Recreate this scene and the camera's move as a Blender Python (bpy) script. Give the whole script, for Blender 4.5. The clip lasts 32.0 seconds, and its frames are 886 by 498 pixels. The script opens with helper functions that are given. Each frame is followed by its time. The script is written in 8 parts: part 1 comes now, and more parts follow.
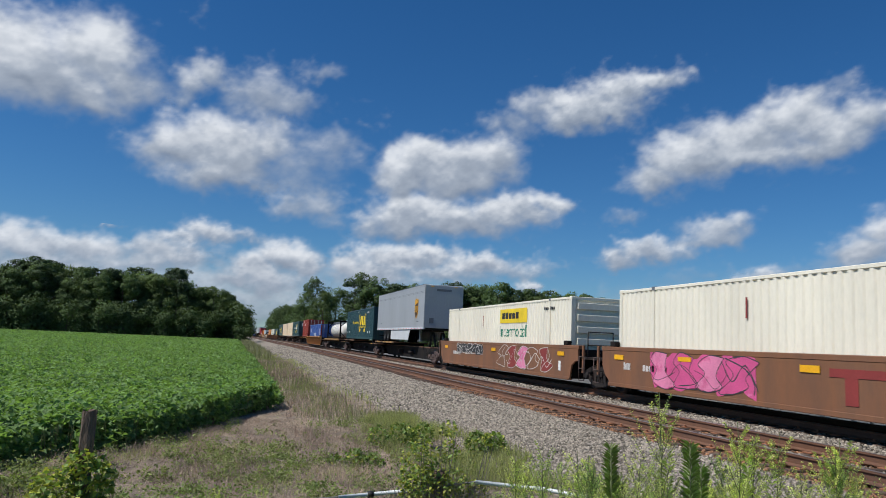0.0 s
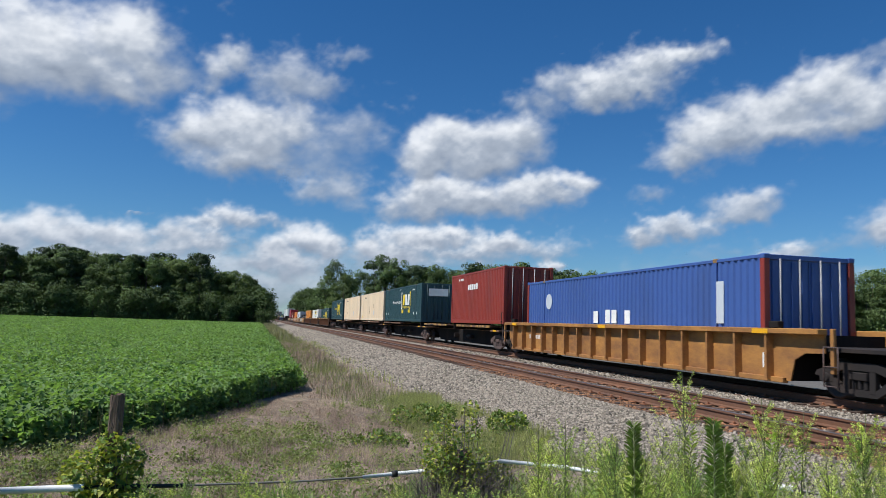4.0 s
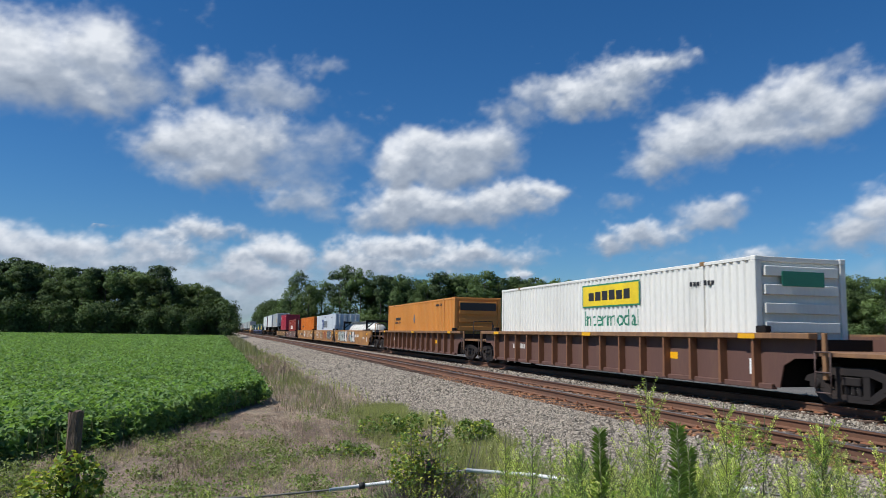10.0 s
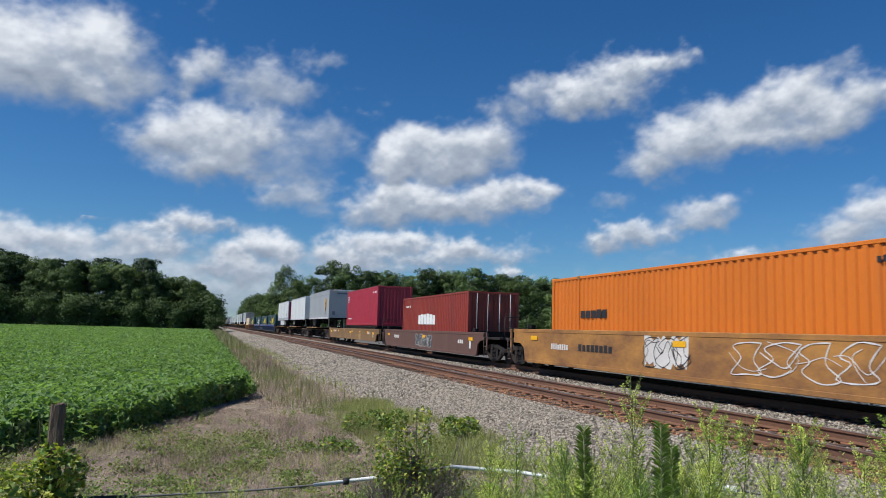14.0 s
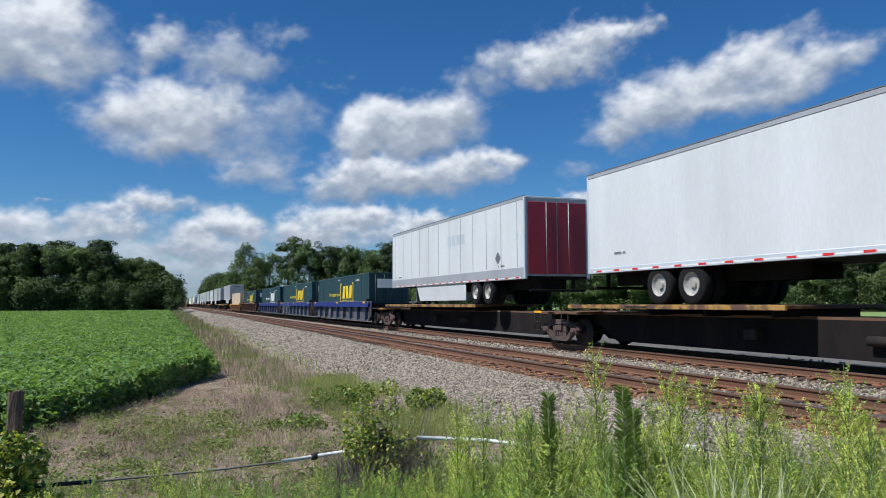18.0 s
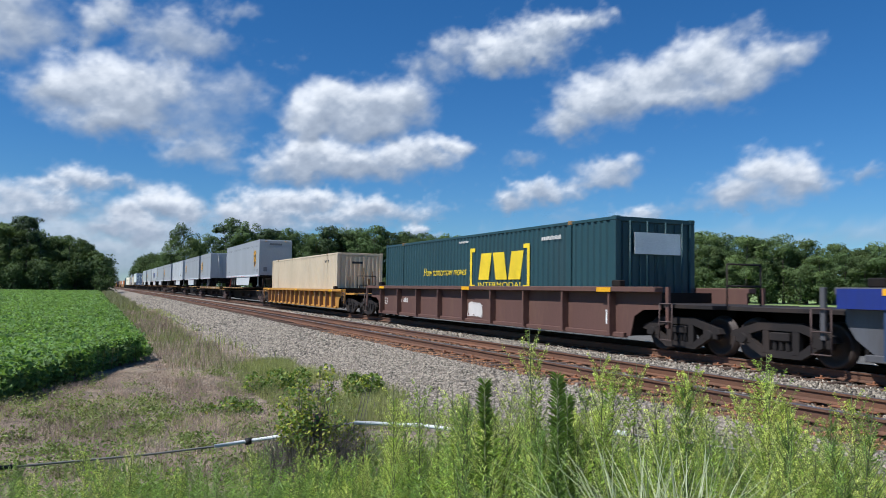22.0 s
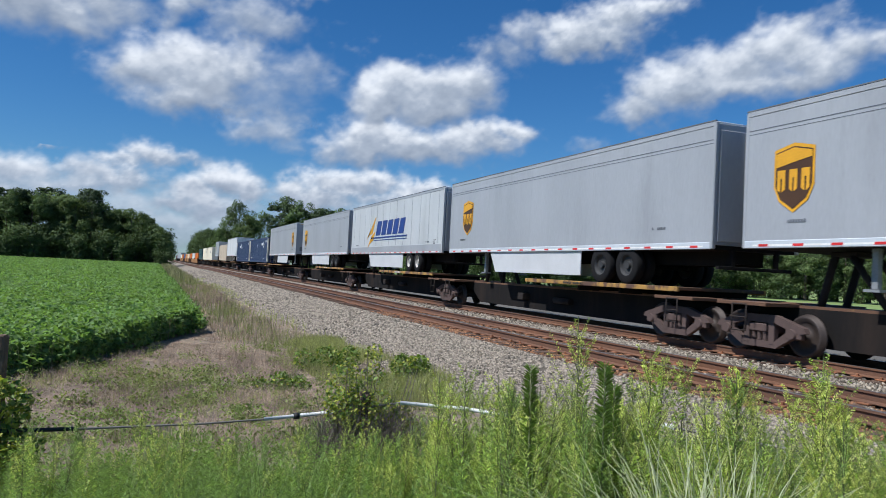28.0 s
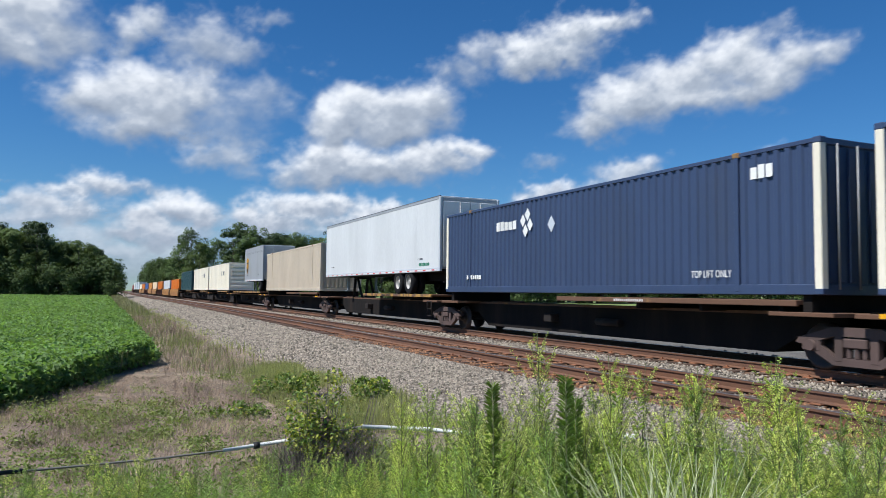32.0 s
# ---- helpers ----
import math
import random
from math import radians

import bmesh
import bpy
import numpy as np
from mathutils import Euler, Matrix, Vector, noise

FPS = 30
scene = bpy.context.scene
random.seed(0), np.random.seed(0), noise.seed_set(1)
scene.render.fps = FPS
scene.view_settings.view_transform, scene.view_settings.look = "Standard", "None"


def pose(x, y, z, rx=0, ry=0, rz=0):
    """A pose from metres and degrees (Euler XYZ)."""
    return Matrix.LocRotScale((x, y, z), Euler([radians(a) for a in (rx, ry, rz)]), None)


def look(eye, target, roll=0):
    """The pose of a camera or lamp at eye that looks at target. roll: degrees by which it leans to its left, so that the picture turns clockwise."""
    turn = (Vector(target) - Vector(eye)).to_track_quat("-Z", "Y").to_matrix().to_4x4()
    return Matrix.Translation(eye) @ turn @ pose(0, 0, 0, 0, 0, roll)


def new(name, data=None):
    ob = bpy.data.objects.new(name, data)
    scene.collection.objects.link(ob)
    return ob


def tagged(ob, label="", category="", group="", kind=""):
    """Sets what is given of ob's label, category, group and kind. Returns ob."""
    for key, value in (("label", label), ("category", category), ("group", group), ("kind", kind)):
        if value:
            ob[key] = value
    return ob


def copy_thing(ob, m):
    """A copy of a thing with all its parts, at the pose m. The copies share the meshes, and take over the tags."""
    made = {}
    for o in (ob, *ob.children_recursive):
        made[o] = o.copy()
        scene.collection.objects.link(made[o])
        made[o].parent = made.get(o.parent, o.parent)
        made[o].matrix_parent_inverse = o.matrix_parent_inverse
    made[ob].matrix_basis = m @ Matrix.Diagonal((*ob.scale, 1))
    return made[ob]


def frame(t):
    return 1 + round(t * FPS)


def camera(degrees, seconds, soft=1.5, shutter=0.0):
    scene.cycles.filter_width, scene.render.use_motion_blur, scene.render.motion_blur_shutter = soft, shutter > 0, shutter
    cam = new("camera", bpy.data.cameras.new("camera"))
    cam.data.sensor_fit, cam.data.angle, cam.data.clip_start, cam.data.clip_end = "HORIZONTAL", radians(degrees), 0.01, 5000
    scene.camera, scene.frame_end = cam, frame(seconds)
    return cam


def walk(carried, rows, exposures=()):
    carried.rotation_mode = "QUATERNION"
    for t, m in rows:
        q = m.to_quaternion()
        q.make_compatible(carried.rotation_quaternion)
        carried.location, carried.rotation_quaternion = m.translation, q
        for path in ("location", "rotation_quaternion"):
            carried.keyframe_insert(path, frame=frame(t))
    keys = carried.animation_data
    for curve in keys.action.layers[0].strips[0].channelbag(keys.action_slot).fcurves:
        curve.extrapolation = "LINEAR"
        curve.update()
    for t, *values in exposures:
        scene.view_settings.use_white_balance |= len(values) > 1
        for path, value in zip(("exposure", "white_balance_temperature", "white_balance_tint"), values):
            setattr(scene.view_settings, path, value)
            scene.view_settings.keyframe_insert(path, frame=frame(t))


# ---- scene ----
cam = camera(61.77, 32.0, soft=0.6, shutter=0.06)
PATH = [
    (0.0, pose(0, 0, 1.35, 97.23, -2.62, -15.57)),
    (0.5, pose(0, 0, 1.35, 98.28, -3.27, -16.28)),
    (1.0, pose(0, 0, 1.35, 98.34, -3.85, -16.64)),
    (1.5, pose(0, 0, 1.35, 98.03, -4.05, -16.47)),
    (2.0, pose(0, 0, 1.35, 97.89, -4.11, -16.15)),
    (2.5, pose(0, 0, 1.35, 98.02, -4.07, -16.04)),
    (3.0, pose(0, 0, 1.35, 97.75, -3.57, -15.43)),
    (3.5, pose(0, 0, 1.35, 96.52, -2.19, -13.87)),
    (5.5, pose(0, 0, 1.35, 94.80, -0.30, -15.25)),
    (6.0, pose(0, 0, 1.35, 94.92, -0.08, -16.00)),
    (6.5, pose(0, 0, 1.35, 95.47, -0.30, -16.80)),
    (7.0, pose(0, 0, 1.35, 96.77, -1.19, -17.57)),
    (7.5, pose(0, 0, 1.35, 98.47, -2.46, -17.89)),
    (8.0, pose(0, 0, 1.35, 99.61, -3.26, -17.85)),
    (8.5, pose(0, 0, 1.35, 99.94, -3.33, -17.66)),
    (9.0, pose(0, 0, 1.35, 99.57, -3.21, -17.50)),
    (9.5, pose(0, 0, 1.35, 98.34, -2.37, -17.13)),
    (10.0, pose(0, 0, 1.35, 96.49, -0.95, -16.58)),
    (10.5, pose(0, 0, 1.35, 95.24, -0.02, -15.91)),
    (11.0, pose(0, 0, 1.35, 95.44, -0.37, -15.77)),
    (11.5, pose(0, 0, 1.35, 96.21, -1.11, -16.33)),
    (12.0, pose(0, 0, 1.35, 96.89, -1.62, -17.09)),
    (12.5, pose(0, 0, 1.35, 96.93, -1.77, -17.52)),
    (13.0, pose(0, 0, 1.35, 96.62, -1.76, -17.50)),
    (13.5, pose(0, 0, 1.35, 96.31, -1.70, -17.49)),
    (15.5, pose(0, 0, 1.35, 96.10, -1.00, -18.54)),
    (16.0, pose(0, 0, 1.35, 95.71, -0.34, -18.74)),
    (16.5, pose(0, 0, 1.35, 95.10, 0.51, -18.80)),
    (17.0, pose(0, 0, 1.35, 94.15, 0.98, -18.54)),
    (17.5, pose(0, 0, 1.35, 93.59, 0.84, -18.63)),
    (18.0, pose(0, 0, 1.35, 94.17, 0.24, -20.43)),
    (18.5, pose(0, 0, 1.35, 94.86, -0.29, -23.94)),
    (19.0, pose(0, 0, 1.35, 94.65, -0.89, -26.80)),
    (19.5, pose(0, 0, 1.35, 94.19, -1.51, -27.79)),
    (20.0, pose(0, 0, 1.35, 93.96, -1.85, -27.58)),
    (20.5, pose(0, 0, 1.35, 93.65, -1.89, -27.12)),
    (21.0, pose(0, 0, 1.35, 93.34, -1.99, -26.59)),
    (21.5, pose(0, 0, 1.35, 93.18, -1.74, -25.95)),
    (22.0, pose(0, 0, 1.35, 93.12, -0.83, -25.09)),
    (22.5, pose(0, 0, 1.35, 93.15, 0.29, -23.99)),
    (23.0, pose(0, 0, 1.35, 93.23, 0.83, -23.08)),
    (23.5, pose(0, 0, 1.35, 93.31, 0.90, -22.45)),
    (24.0, pose(0, 0, 1.35, 93.39, 0.90, -22.04)),
    (24.5, pose(0, 0, 1.35, 93.39, 0.68, -21.82)),
    (25.0, pose(0, 0, 1.35, 93.14, -0.24, -21.69)),
    (25.5, pose(0, 0, 1.35, 92.76, -1.60, -21.48)),
    (26.0, pose(0, 0, 1.35, 92.42, -2.60, -21.16)),
    (26.5, pose(0, 0, 1.35, 92.31, -2.87, -20.91)),
    (28.5, pose(0, 0, 1.35, 91.68, -2.84, -21.53)),
    (29.0, pose(0, 0, 1.35, 91.71, -2.60, -21.87)),
    (29.5, pose(0, 0, 1.35, 92.13, -1.83, -21.87)),
    (30.0, pose(0, 0, 1.35, 92.62, -0.68, -21.53)),
    (30.5, pose(0, 0, 1.35, 92.92, 0.19, -21.32)),
    (31.0, pose(0, 0, 1.35, 92.96, 0.30, -21.77)),
    (31.5, pose(0, 0, 1.35, 93.11, -0.14, -22.87)),
    (32.0, pose(0, 0, 1.35, 93.38, -0.61, -24.51)),
]
EXPOSURES = [(t, stops, kelvin, 10) for t, stops, kelvin in ((0, -0.2, 6300), (1, -0.2, 6300), (2, -0.03, 6300), (3, -0.04, 6300), (6, 0.06, 6300), (7, -0.14, 6300), (8, -0.14, 6300), (10, -0.08, 6300), (13, -0.1, 6300), (16, 0.02, 6300), (18, -0.02, 6250), (20, 0.05, 6150), (22, 0.05, 6050), (24, -0.05, 6050), (26, -0.02, 5980), (29, 0.03, 6200), (32, 0.1, 6250))]
walk(cam, PATH, EXPOSURES)

# ---- light: early-afternoon sun, square to the left, with a clear sky between cumulus clouds ----
SUN_AZ, SUN_EL = radians(-94), radians(54)
world = bpy.data.worlds.new("world")
scene.world = world
world.use_nodes = True
wt = world.node_tree
sky = wt.nodes.new("ShaderNodeTexSky")
sky.sky_type, sky.sun_disc = "NISHITA", False
sky.sun_elevation, sky.sun_rotation = SUN_EL, SUN_AZ
sky.altitude, sky.air_density, sky.dust_density, sky.ozone_density = 0, 1.0, 0.1, 3.0
wt.nodes["Background"].inputs["Strength"].default_value = 0.08
tone = wt.nodes.new("ShaderNodeHueSaturation")
tone.inputs["Saturation"].default_value = 1.12
tint = wt.nodes.new("ShaderNodeVectorMath")
tint.operation = "MULTIPLY"
tint.inputs[1].default_value = (0.63, 0.865, 1.11)
wt.links.new(sky.outputs["Color"], tint.inputs[0])
wt.links.new(tint.outputs["Vector"], tone.inputs["Color"])
wt.links.new(tone.outputs["Color"], wt.nodes["Background"].inputs["Color"])
sun = new("sun", bpy.data.lights.new("sun", "SUN"))
sun.data.energy, sun.data.angle, sun.data.color = 5.2, radians(0.53), (1.0, 0.965, 0.905)
to_sun = Vector((math.sin(SUN_AZ) * math.cos(SUN_EL), math.cos(SUN_AZ) * math.cos(SUN_EL), math.sin(SUN_EL)))
sun.matrix_world = look(to_sun * 100, (0, 0, 0))

# ---- building tools ----
class Shape:
    """Collects vertices and faces of one mesh."""

    def __init__(self):
        self.v, self.f, self.smooth = [], [], []

    def add(self, verts, faces, smooth=False):
        n = len(self.v)
        self.v += [tuple(p) for p in verts]
        self.f += [tuple(n + i for i in q) for q in faces]
        self.smooth += [smooth] * len(faces)
        return self

    def box(self, x0, x1, y0, y1, z0, z1, c=0.0):
        """A box; c cuts its twelve edges."""
        if c <= 0:
            return self.add([(x0, y0, z0), (x1, y0, z0), (x1, y1, z0), (x0, y1, z0), (x0, y0, z1), (x1, y0, z1), (x1, y1, z1), (x0, y1, z1)],
                            [(0, 3, 2, 1), (4, 5, 6, 7), (0, 1, 5, 4), (1, 2, 6, 5), (2, 3, 7, 6), (3, 0, 4, 7)])
        ring = [(x0 + c, y0), (x1 - c, y0), (x1, y0 + c), (x1, y1 - c), (x1 - c, y1), (x0 + c, y1), (x0, y1 - c), (x0, y0 + c)]
        inner = [(x0 + c, y0 + c), (x1 - c, y0 + c), (x1 - c, y0 + c), (x1 - c, y1 - c), (x1 - c, y1 - c), (x0 + c, y1 - c), (x0 + c, y1 - c), (x0 + c, y0 + c)]
        v = [(*p, z0) for p in inner] + [(*p, z0 + c) for p in ring] + [(*p, z1 - c) for p in ring] + [(*p, z1) for p in inner]
        f = []
        for k in range(3):
            for i in range(8):
                j = (i + 1) % 8
                f.append((8 * k + i, 8 * k + j, 8 * k + 8 + j, 8 * k + 8 + i))
        f += [(7, 5, 3, 1), (25, 27, 29, 31)]
        return self.add(v, f)

    def tube(self, a, b, r0, r1=None, n=10, caps=True, smooth=True):
        a, b = Vector(a), Vector(b)
        r1 = r0 if r1 is None else r1
        d = (b - a).normalized()
        u = d.orthogonal().normalized()
        w = d.cross(u)
        v = []
        for p, r in ((a, r0), (b, r1)):
            for i in range(n):
                t = 2 * math.pi * i / n
                v.append(p + (u * math.cos(t) + w * math.sin(t)) * r)
        self.add(v, [(i, (i + 1) % n, n + (i + 1) % n, n + i) for i in range(n)], smooth)
        if caps:
            m = len(self.v) - 2 * n
            self.f += [tuple(m + i for i in reversed(range(n))), tuple(m + n + i for i in range(n))]
            self.smooth += [False, False]
        return self

    def lathe(self, profile, centre, axis="y", n=20, smooth=True):
        """Turns (along, radius) pairs round an axis through centre."""
        v = []
        for s, r in profile:
            for i in range(n):
                t = 2 * math.pi * i / n
                q = (r * math.cos(t), s, r * math.sin(t)) if axis == "y" else (s, r * math.cos(t), r * math.sin(t))
                v.append((q[0] + centre[0], q[1] + centre[1], q[2] + centre[2]))
        f = []
        for k in range(len(profile) - 1):
            for i in range(n):
                j = (i + 1) % n
                f.append((k * n + i, k * n + j, k * n + n + j, k * n + n + i))
        return self.add(v, f, smooth)

    def prism(self, outline, x0, x1):
        """An outline of (y, z) points pulled from x0 to x1."""
        n = len(outline)
        v = [(x0, y, z) for y, z in outline] + [(x1, y, z) for y, z in outline]
        return self.add(v, [tuple(range(n)), tuple(n + i for i in reversed(range(n)))] + [(i, n + i, n + (i + 1) % n, (i + 1) % n) for i in range(n)])

    def mesh(self, name, material):
        me = bpy.data.meshes.new(name)
        me.from_pydata(self.v, [], self.f)
        if any(self.smooth):
            me.polygons.foreach_set("use_smooth", self.smooth)
        me.materials.append(material)
        me.update()
        return me


def part(name, shape, material, parent, label=""):
    """One mesh object under a thing or a part; shape is a Shape or a mesh that is shared."""
    ob = new(name, shape.mesh(name, material) if isinstance(shape, Shape) else shape)
    ob.parent = parent
    if label:
        tagged(ob, label)
    return ob


def thing(name, label, category, group="", kind="", at=(0, 0, 0)):
    ob = new(name)
    ob.location = at
    ob.empty_display_size = 0.2
    return tagged(ob, label, category, group, kind)


def solid(name, shape, material, label, category, group="", kind=""):
    ob = new(name, shape.mesh(name, material) if isinstance(shape, Shape) else shape)
    return tagged(ob, label, category, group, kind)


def many(name, verts, faces_per, material, smooth=False):
    """A mesh of many equal pieces: verts (pieces, k, 3), faces_per a list of index tuples of one length."""
    verts = np.asarray(verts, dtype=np.float32)
    n, k = verts.shape[:2]
    fp = np.asarray(faces_per, dtype=np.int32)
    me = bpy.data.meshes.new(name)
    me.vertices.add(n * k)
    me.vertices.foreach_set("co", verts.reshape(-1))
    faces = (fp[None] + (np.arange(n, dtype=np.int32) * k)[:, None, None]).reshape(-1, fp.shape[1])
    me.loops.add(faces.size)
    me.loops.foreach_set("vertex_index", faces.reshape(-1))
    me.polygons.add(len(faces))
    me.polygons.foreach_set("loop_start", np.arange(len(faces), dtype=np.int32) * fp.shape[1])
    me.polygons.foreach_set("loop_total", np.full(len(faces), fp.shape[1], dtype=np.int32))
    if smooth:
        me.polygons.foreach_set("use_smooth", np.ones(len(faces), dtype=bool))
    me.materials.append(material)
    me.update(calc_edges=True)
    return me


def lettering(text, size, material, name="lettering", shear=0.0):
    """Words as a flat mesh in the x-y plane, centred."""
    cu = bpy.data.curves.new(name, "FONT")
    cu.body, cu.size, cu.align_x, cu.align_y, cu.shear, cu.extrude = text, size, "CENTER", "CENTER", shear, 0.002
    ob = bpy.data.objects.new(name, cu)
    me = bpy.data.meshes.new_from_object(ob)
    me.materials.clear()
    me.materials.append(material)
    bpy.data.objects.remove(ob)
    bpy.data.curves.remove(cu)
    return me


def value_noise(u, v, seed, octaves=6):
    lattice = np.random.default_rng(seed).random((64, 64))
    out, amp, tot = 0.0, 1.0, 0.0
    for k in range(octaves):
        s = 2.0 ** k
        a, b = u * s + 17.3 * k, v * s + 5.1 * k
        i, j = np.floor(a).astype(int), np.floor(b).astype(int)
        fa, fb = a - i, b - j
        fa, fb = fa * fa * (3 - 2 * fa), fb * fb * (3 - 2 * fb)
        g = lambda p, q: lattice[p % 64, q % 64]
        out = out + amp * ((g(i, j) * (1 - fa) + g(i + 1, j) * fa) * (1 - fb) + (g(i, j + 1) * (1 - fa) + g(i + 1, j + 1) * fa) * fb)
        tot += amp
        amp *= 0.55
    return out / tot


# ---- materials ----
def mat(name, base, rough=0.6, metal=0.0, var=0.18, coarse=1.2, fine=30.0, bump=0.15, second=None, cover=0.5, spread=0.12, second_scale=2.0, stretch=(1, 1, 1), rnd=0.0, island=0.0, sheer=0.0, spec=0.5):
    """Base colour with variation at two scales, an optional second colour in patches (rust, dirt), relief, and per-piece variation."""
    m = bpy.data.materials.new(name)
    m.use_nodes = True
    nt = m.node_tree
    N, L = nt.nodes, nt.links
    bsdf = N["Principled BSDF"]
    tc = N.new("ShaderNodeTexCoord")
    mp = N.new("ShaderNodeMapping")
    mp.inputs["Scale"].default_value = stretch
    L.new(tc.outputs["Object"], mp.inputs["Vector"])

    def noise_node(scale, detail=5.0, roughness=0.6):
        n = N.new("ShaderNodeTexNoise")
        n.inputs["Scale"].default_value, n.inputs["Detail"].default_value, n.inputs["Roughness"].default_value = scale, detail, roughness
        L.new(mp.outputs["Vector"], n.inputs["Vector"])
        return n

    def ramp(src, lo, hi, a, b):
        r = N.new("ShaderNodeMapRange")
        r.inputs["From Min"].default_value, r.inputs["From Max"].default_value = lo, hi
        r.inputs["To Min"].default_value, r.inputs["To Max"].default_value = a, b
        L.new(src, r.inputs["Value"])
        return r.outputs["Result"]

    def mix(kind, fac, a, b):
        x = N.new("ShaderNodeMix")
        x.data_type, x.blend_type = "RGBA", kind
        for value, slot in ((fac, 0), (a, 6), (b, 7)):
            if hasattr(value, "is_linked"):
                L.new(value, x.inputs[slot])
            elif slot == 0:
                x.inputs[0].default_value = value
            else:
                x.inputs[slot].default_value = (*value, 1) if len(value) == 3 else value
        return x.outputs[2]

    n1, n2 = noise_node(coarse), noise_node(fine, 3.0)
    colour = None
    col = N.new("ShaderNodeRGB")
    col.outputs[0].default_value = (*base, 1)
    colour = col.outputs[0]
    if second is not None:
        n3 = noise_node(second_scale, 8.0, 0.7)
        colour = mix("MIX", ramp(n3.outputs["Fac"], 1 - cover - spread, 1 - cover + spread, 0, 1), colour, second)
    scale = N.new("ShaderNodeMath")
    scale.operation = "MULTIPLY"
    L.new(ramp(n1.outputs["Fac"], 0.25, 0.75, 1 - var, 1 + var), scale.inputs[0])
    L.new(ramp(n2.outputs["Fac"], 0.25, 0.75, 1 - var * 0.6, 1 + var * 0.6), scale.inputs[1])
    value = scale.outputs[0]
    for amount, node, socket in ((rnd, "ShaderNodeObjectInfo", "Random"), (island, "ShaderNodeNewGeometry", "Random Per Island")):
        if amount > 0:
            o = N.new(node)
            k = N.new("ShaderNodeMath")
            k.operation = "MULTIPLY"
            L.new(value, k.inputs[0])
            L.new(ramp(o.outputs[socket], 0, 1, 1 - amount, 1 + amount), k.inputs[1])
            value = k.outputs[0]
    v = N.new("ShaderNodeVectorMath")
    v.operation = "SCALE"
    L.new(colour, v.inputs[0])
    L.new(value, v.inputs["Scale"])
    L.new(v.outputs["Vector"], bsdf.inputs["Base Color"])
    bsdf.inputs["Roughness"].default_value, bsdf.inputs["Metallic"].default_value = rough, metal
    bsdf.inputs["Specular IOR Level"].default_value = spec
    if bump > 0:
        b = N.new("ShaderNodeBump")
        b.inputs["Strength"].default_value, b.inputs["Distance"].default_value = bump, 0.02
        L.new(n2.outputs["Fac"], b.inputs["Height"])
        L.new(b.outputs["Normal"], bsdf.inputs["Normal"])
    if sheer > 0:
        t = N.new("ShaderNodeBsdfTranslucent")
        L.new(mix("MULTIPLY", 1.0, v.outputs["Vector"], (1.35, 1.45, 0.6)), t.inputs["Color"])
        ms = N.new("ShaderNodeMixShader")
        ms.inputs[0].default_value = sheer
        L.new(bsdf.outputs[0], ms.inputs[1])
        L.new(t.outputs[0], ms.inputs[2])
        L.new(ms.outputs[0], N["Material Output"].inputs["Surface"])
    return m


RUST = (0.16, 0.062, 0.03)
M = {}
def paint(name, base, **k):
    k = {"rough": 0.45, "var": 0.1, "coarse": 0.5, "fine": 14.0, "bump": 0.04, "second": tuple(0.62 * c + 0.02 for c in base), "cover": 0.3, "spread": 0.2, "second_scale": 0.7, "stretch": (1, 1.6, 0.35), **k}
    M[name] = mat(name, base, **k)


paint("teal", (0.022, 0.062, 0.072))
paint("tan", (0.78, 0.62, 0.43), cover=0.2)
paint("cream", (0.82, 0.76, 0.62), cover=0.2)
paint("white", (0.64, 0.655, 0.66), cover=0.2)
paint("dull_white", (0.50, 0.52, 0.53), cover=0.25)
paint("warm_white", (0.74, 0.72, 0.66), cover=0.2)
paint("weathered_tan", (0.62, 0.51, 0.36), second=(0.40, 0.29, 0.18), cover=0.3, spread=0.12, second_scale=1.3)
paint("trailer_grey", (0.345, 0.36, 0.385), cover=0.25, rough=0.4)
paint("pale_grey", (0.52, 0.56, 0.60), cover=0.2)
paint("orange", (0.62, 0.16, 0.012), cover=0.2)
paint("amber", (0.60, 0.24, 0.045), cover=0.2)
paint("maroon", (0.36, 0.022, 0.045), second=(0.30, 0.03, 0.04))
paint("brick_red", (0.27, 0.035, 0.022))
paint("navy", (0.038, 0.06, 0.125))
paint("beige", (0.56, 0.475, 0.37), second=(0.46, 0.40, 0.32), cover=0.25)
paint("blue", (0.05, 0.105, 0.32))
paint("dark_blue", (0.015, 0.03, 0.19))
paint("grey_steel", (0.115, 0.12, 0.135), second=(0.075, 0.062, 0.055), cover=0.45, second_scale=1.4)
paint("brown_car", (0.225, 0.095, 0.042), second=(0.13, 0.07, 0.045), cover=0.4, rough=0.7)
paint("maroon_car", (0.115, 0.056, 0.043), second=(0.14, 0.075, 0.05), cover=0.38, rough=0.75, spread=0.12, second_scale=1.3)
paint("ochre_car", (0.44, 0.205, 0.048), second=(0.19, 0.085, 0.034), cover=0.5, rough=0.7, spread=0.14, second_scale=1.1, stretch=(1, 0.55, 1.3))
paint("tank_cream", (0.66, 0.63, 0.56), second=(0.40, 0.33, 0.25), cover=0.3, spread=0.16, second_scale=1.4, rough=0.5)
M["spray_teal"] = mat("spray_teal", (0.30, 0.35, 0.32), rough=0.7, bump=0.02)
paint("rust_car", (0.19, 0.105, 0.045), second=(0.40, 0.26, 0.085), cover=0.38, rough=0.75, spread=0.06, second_scale=1.2, stretch=(1, 0.6, 1.2))
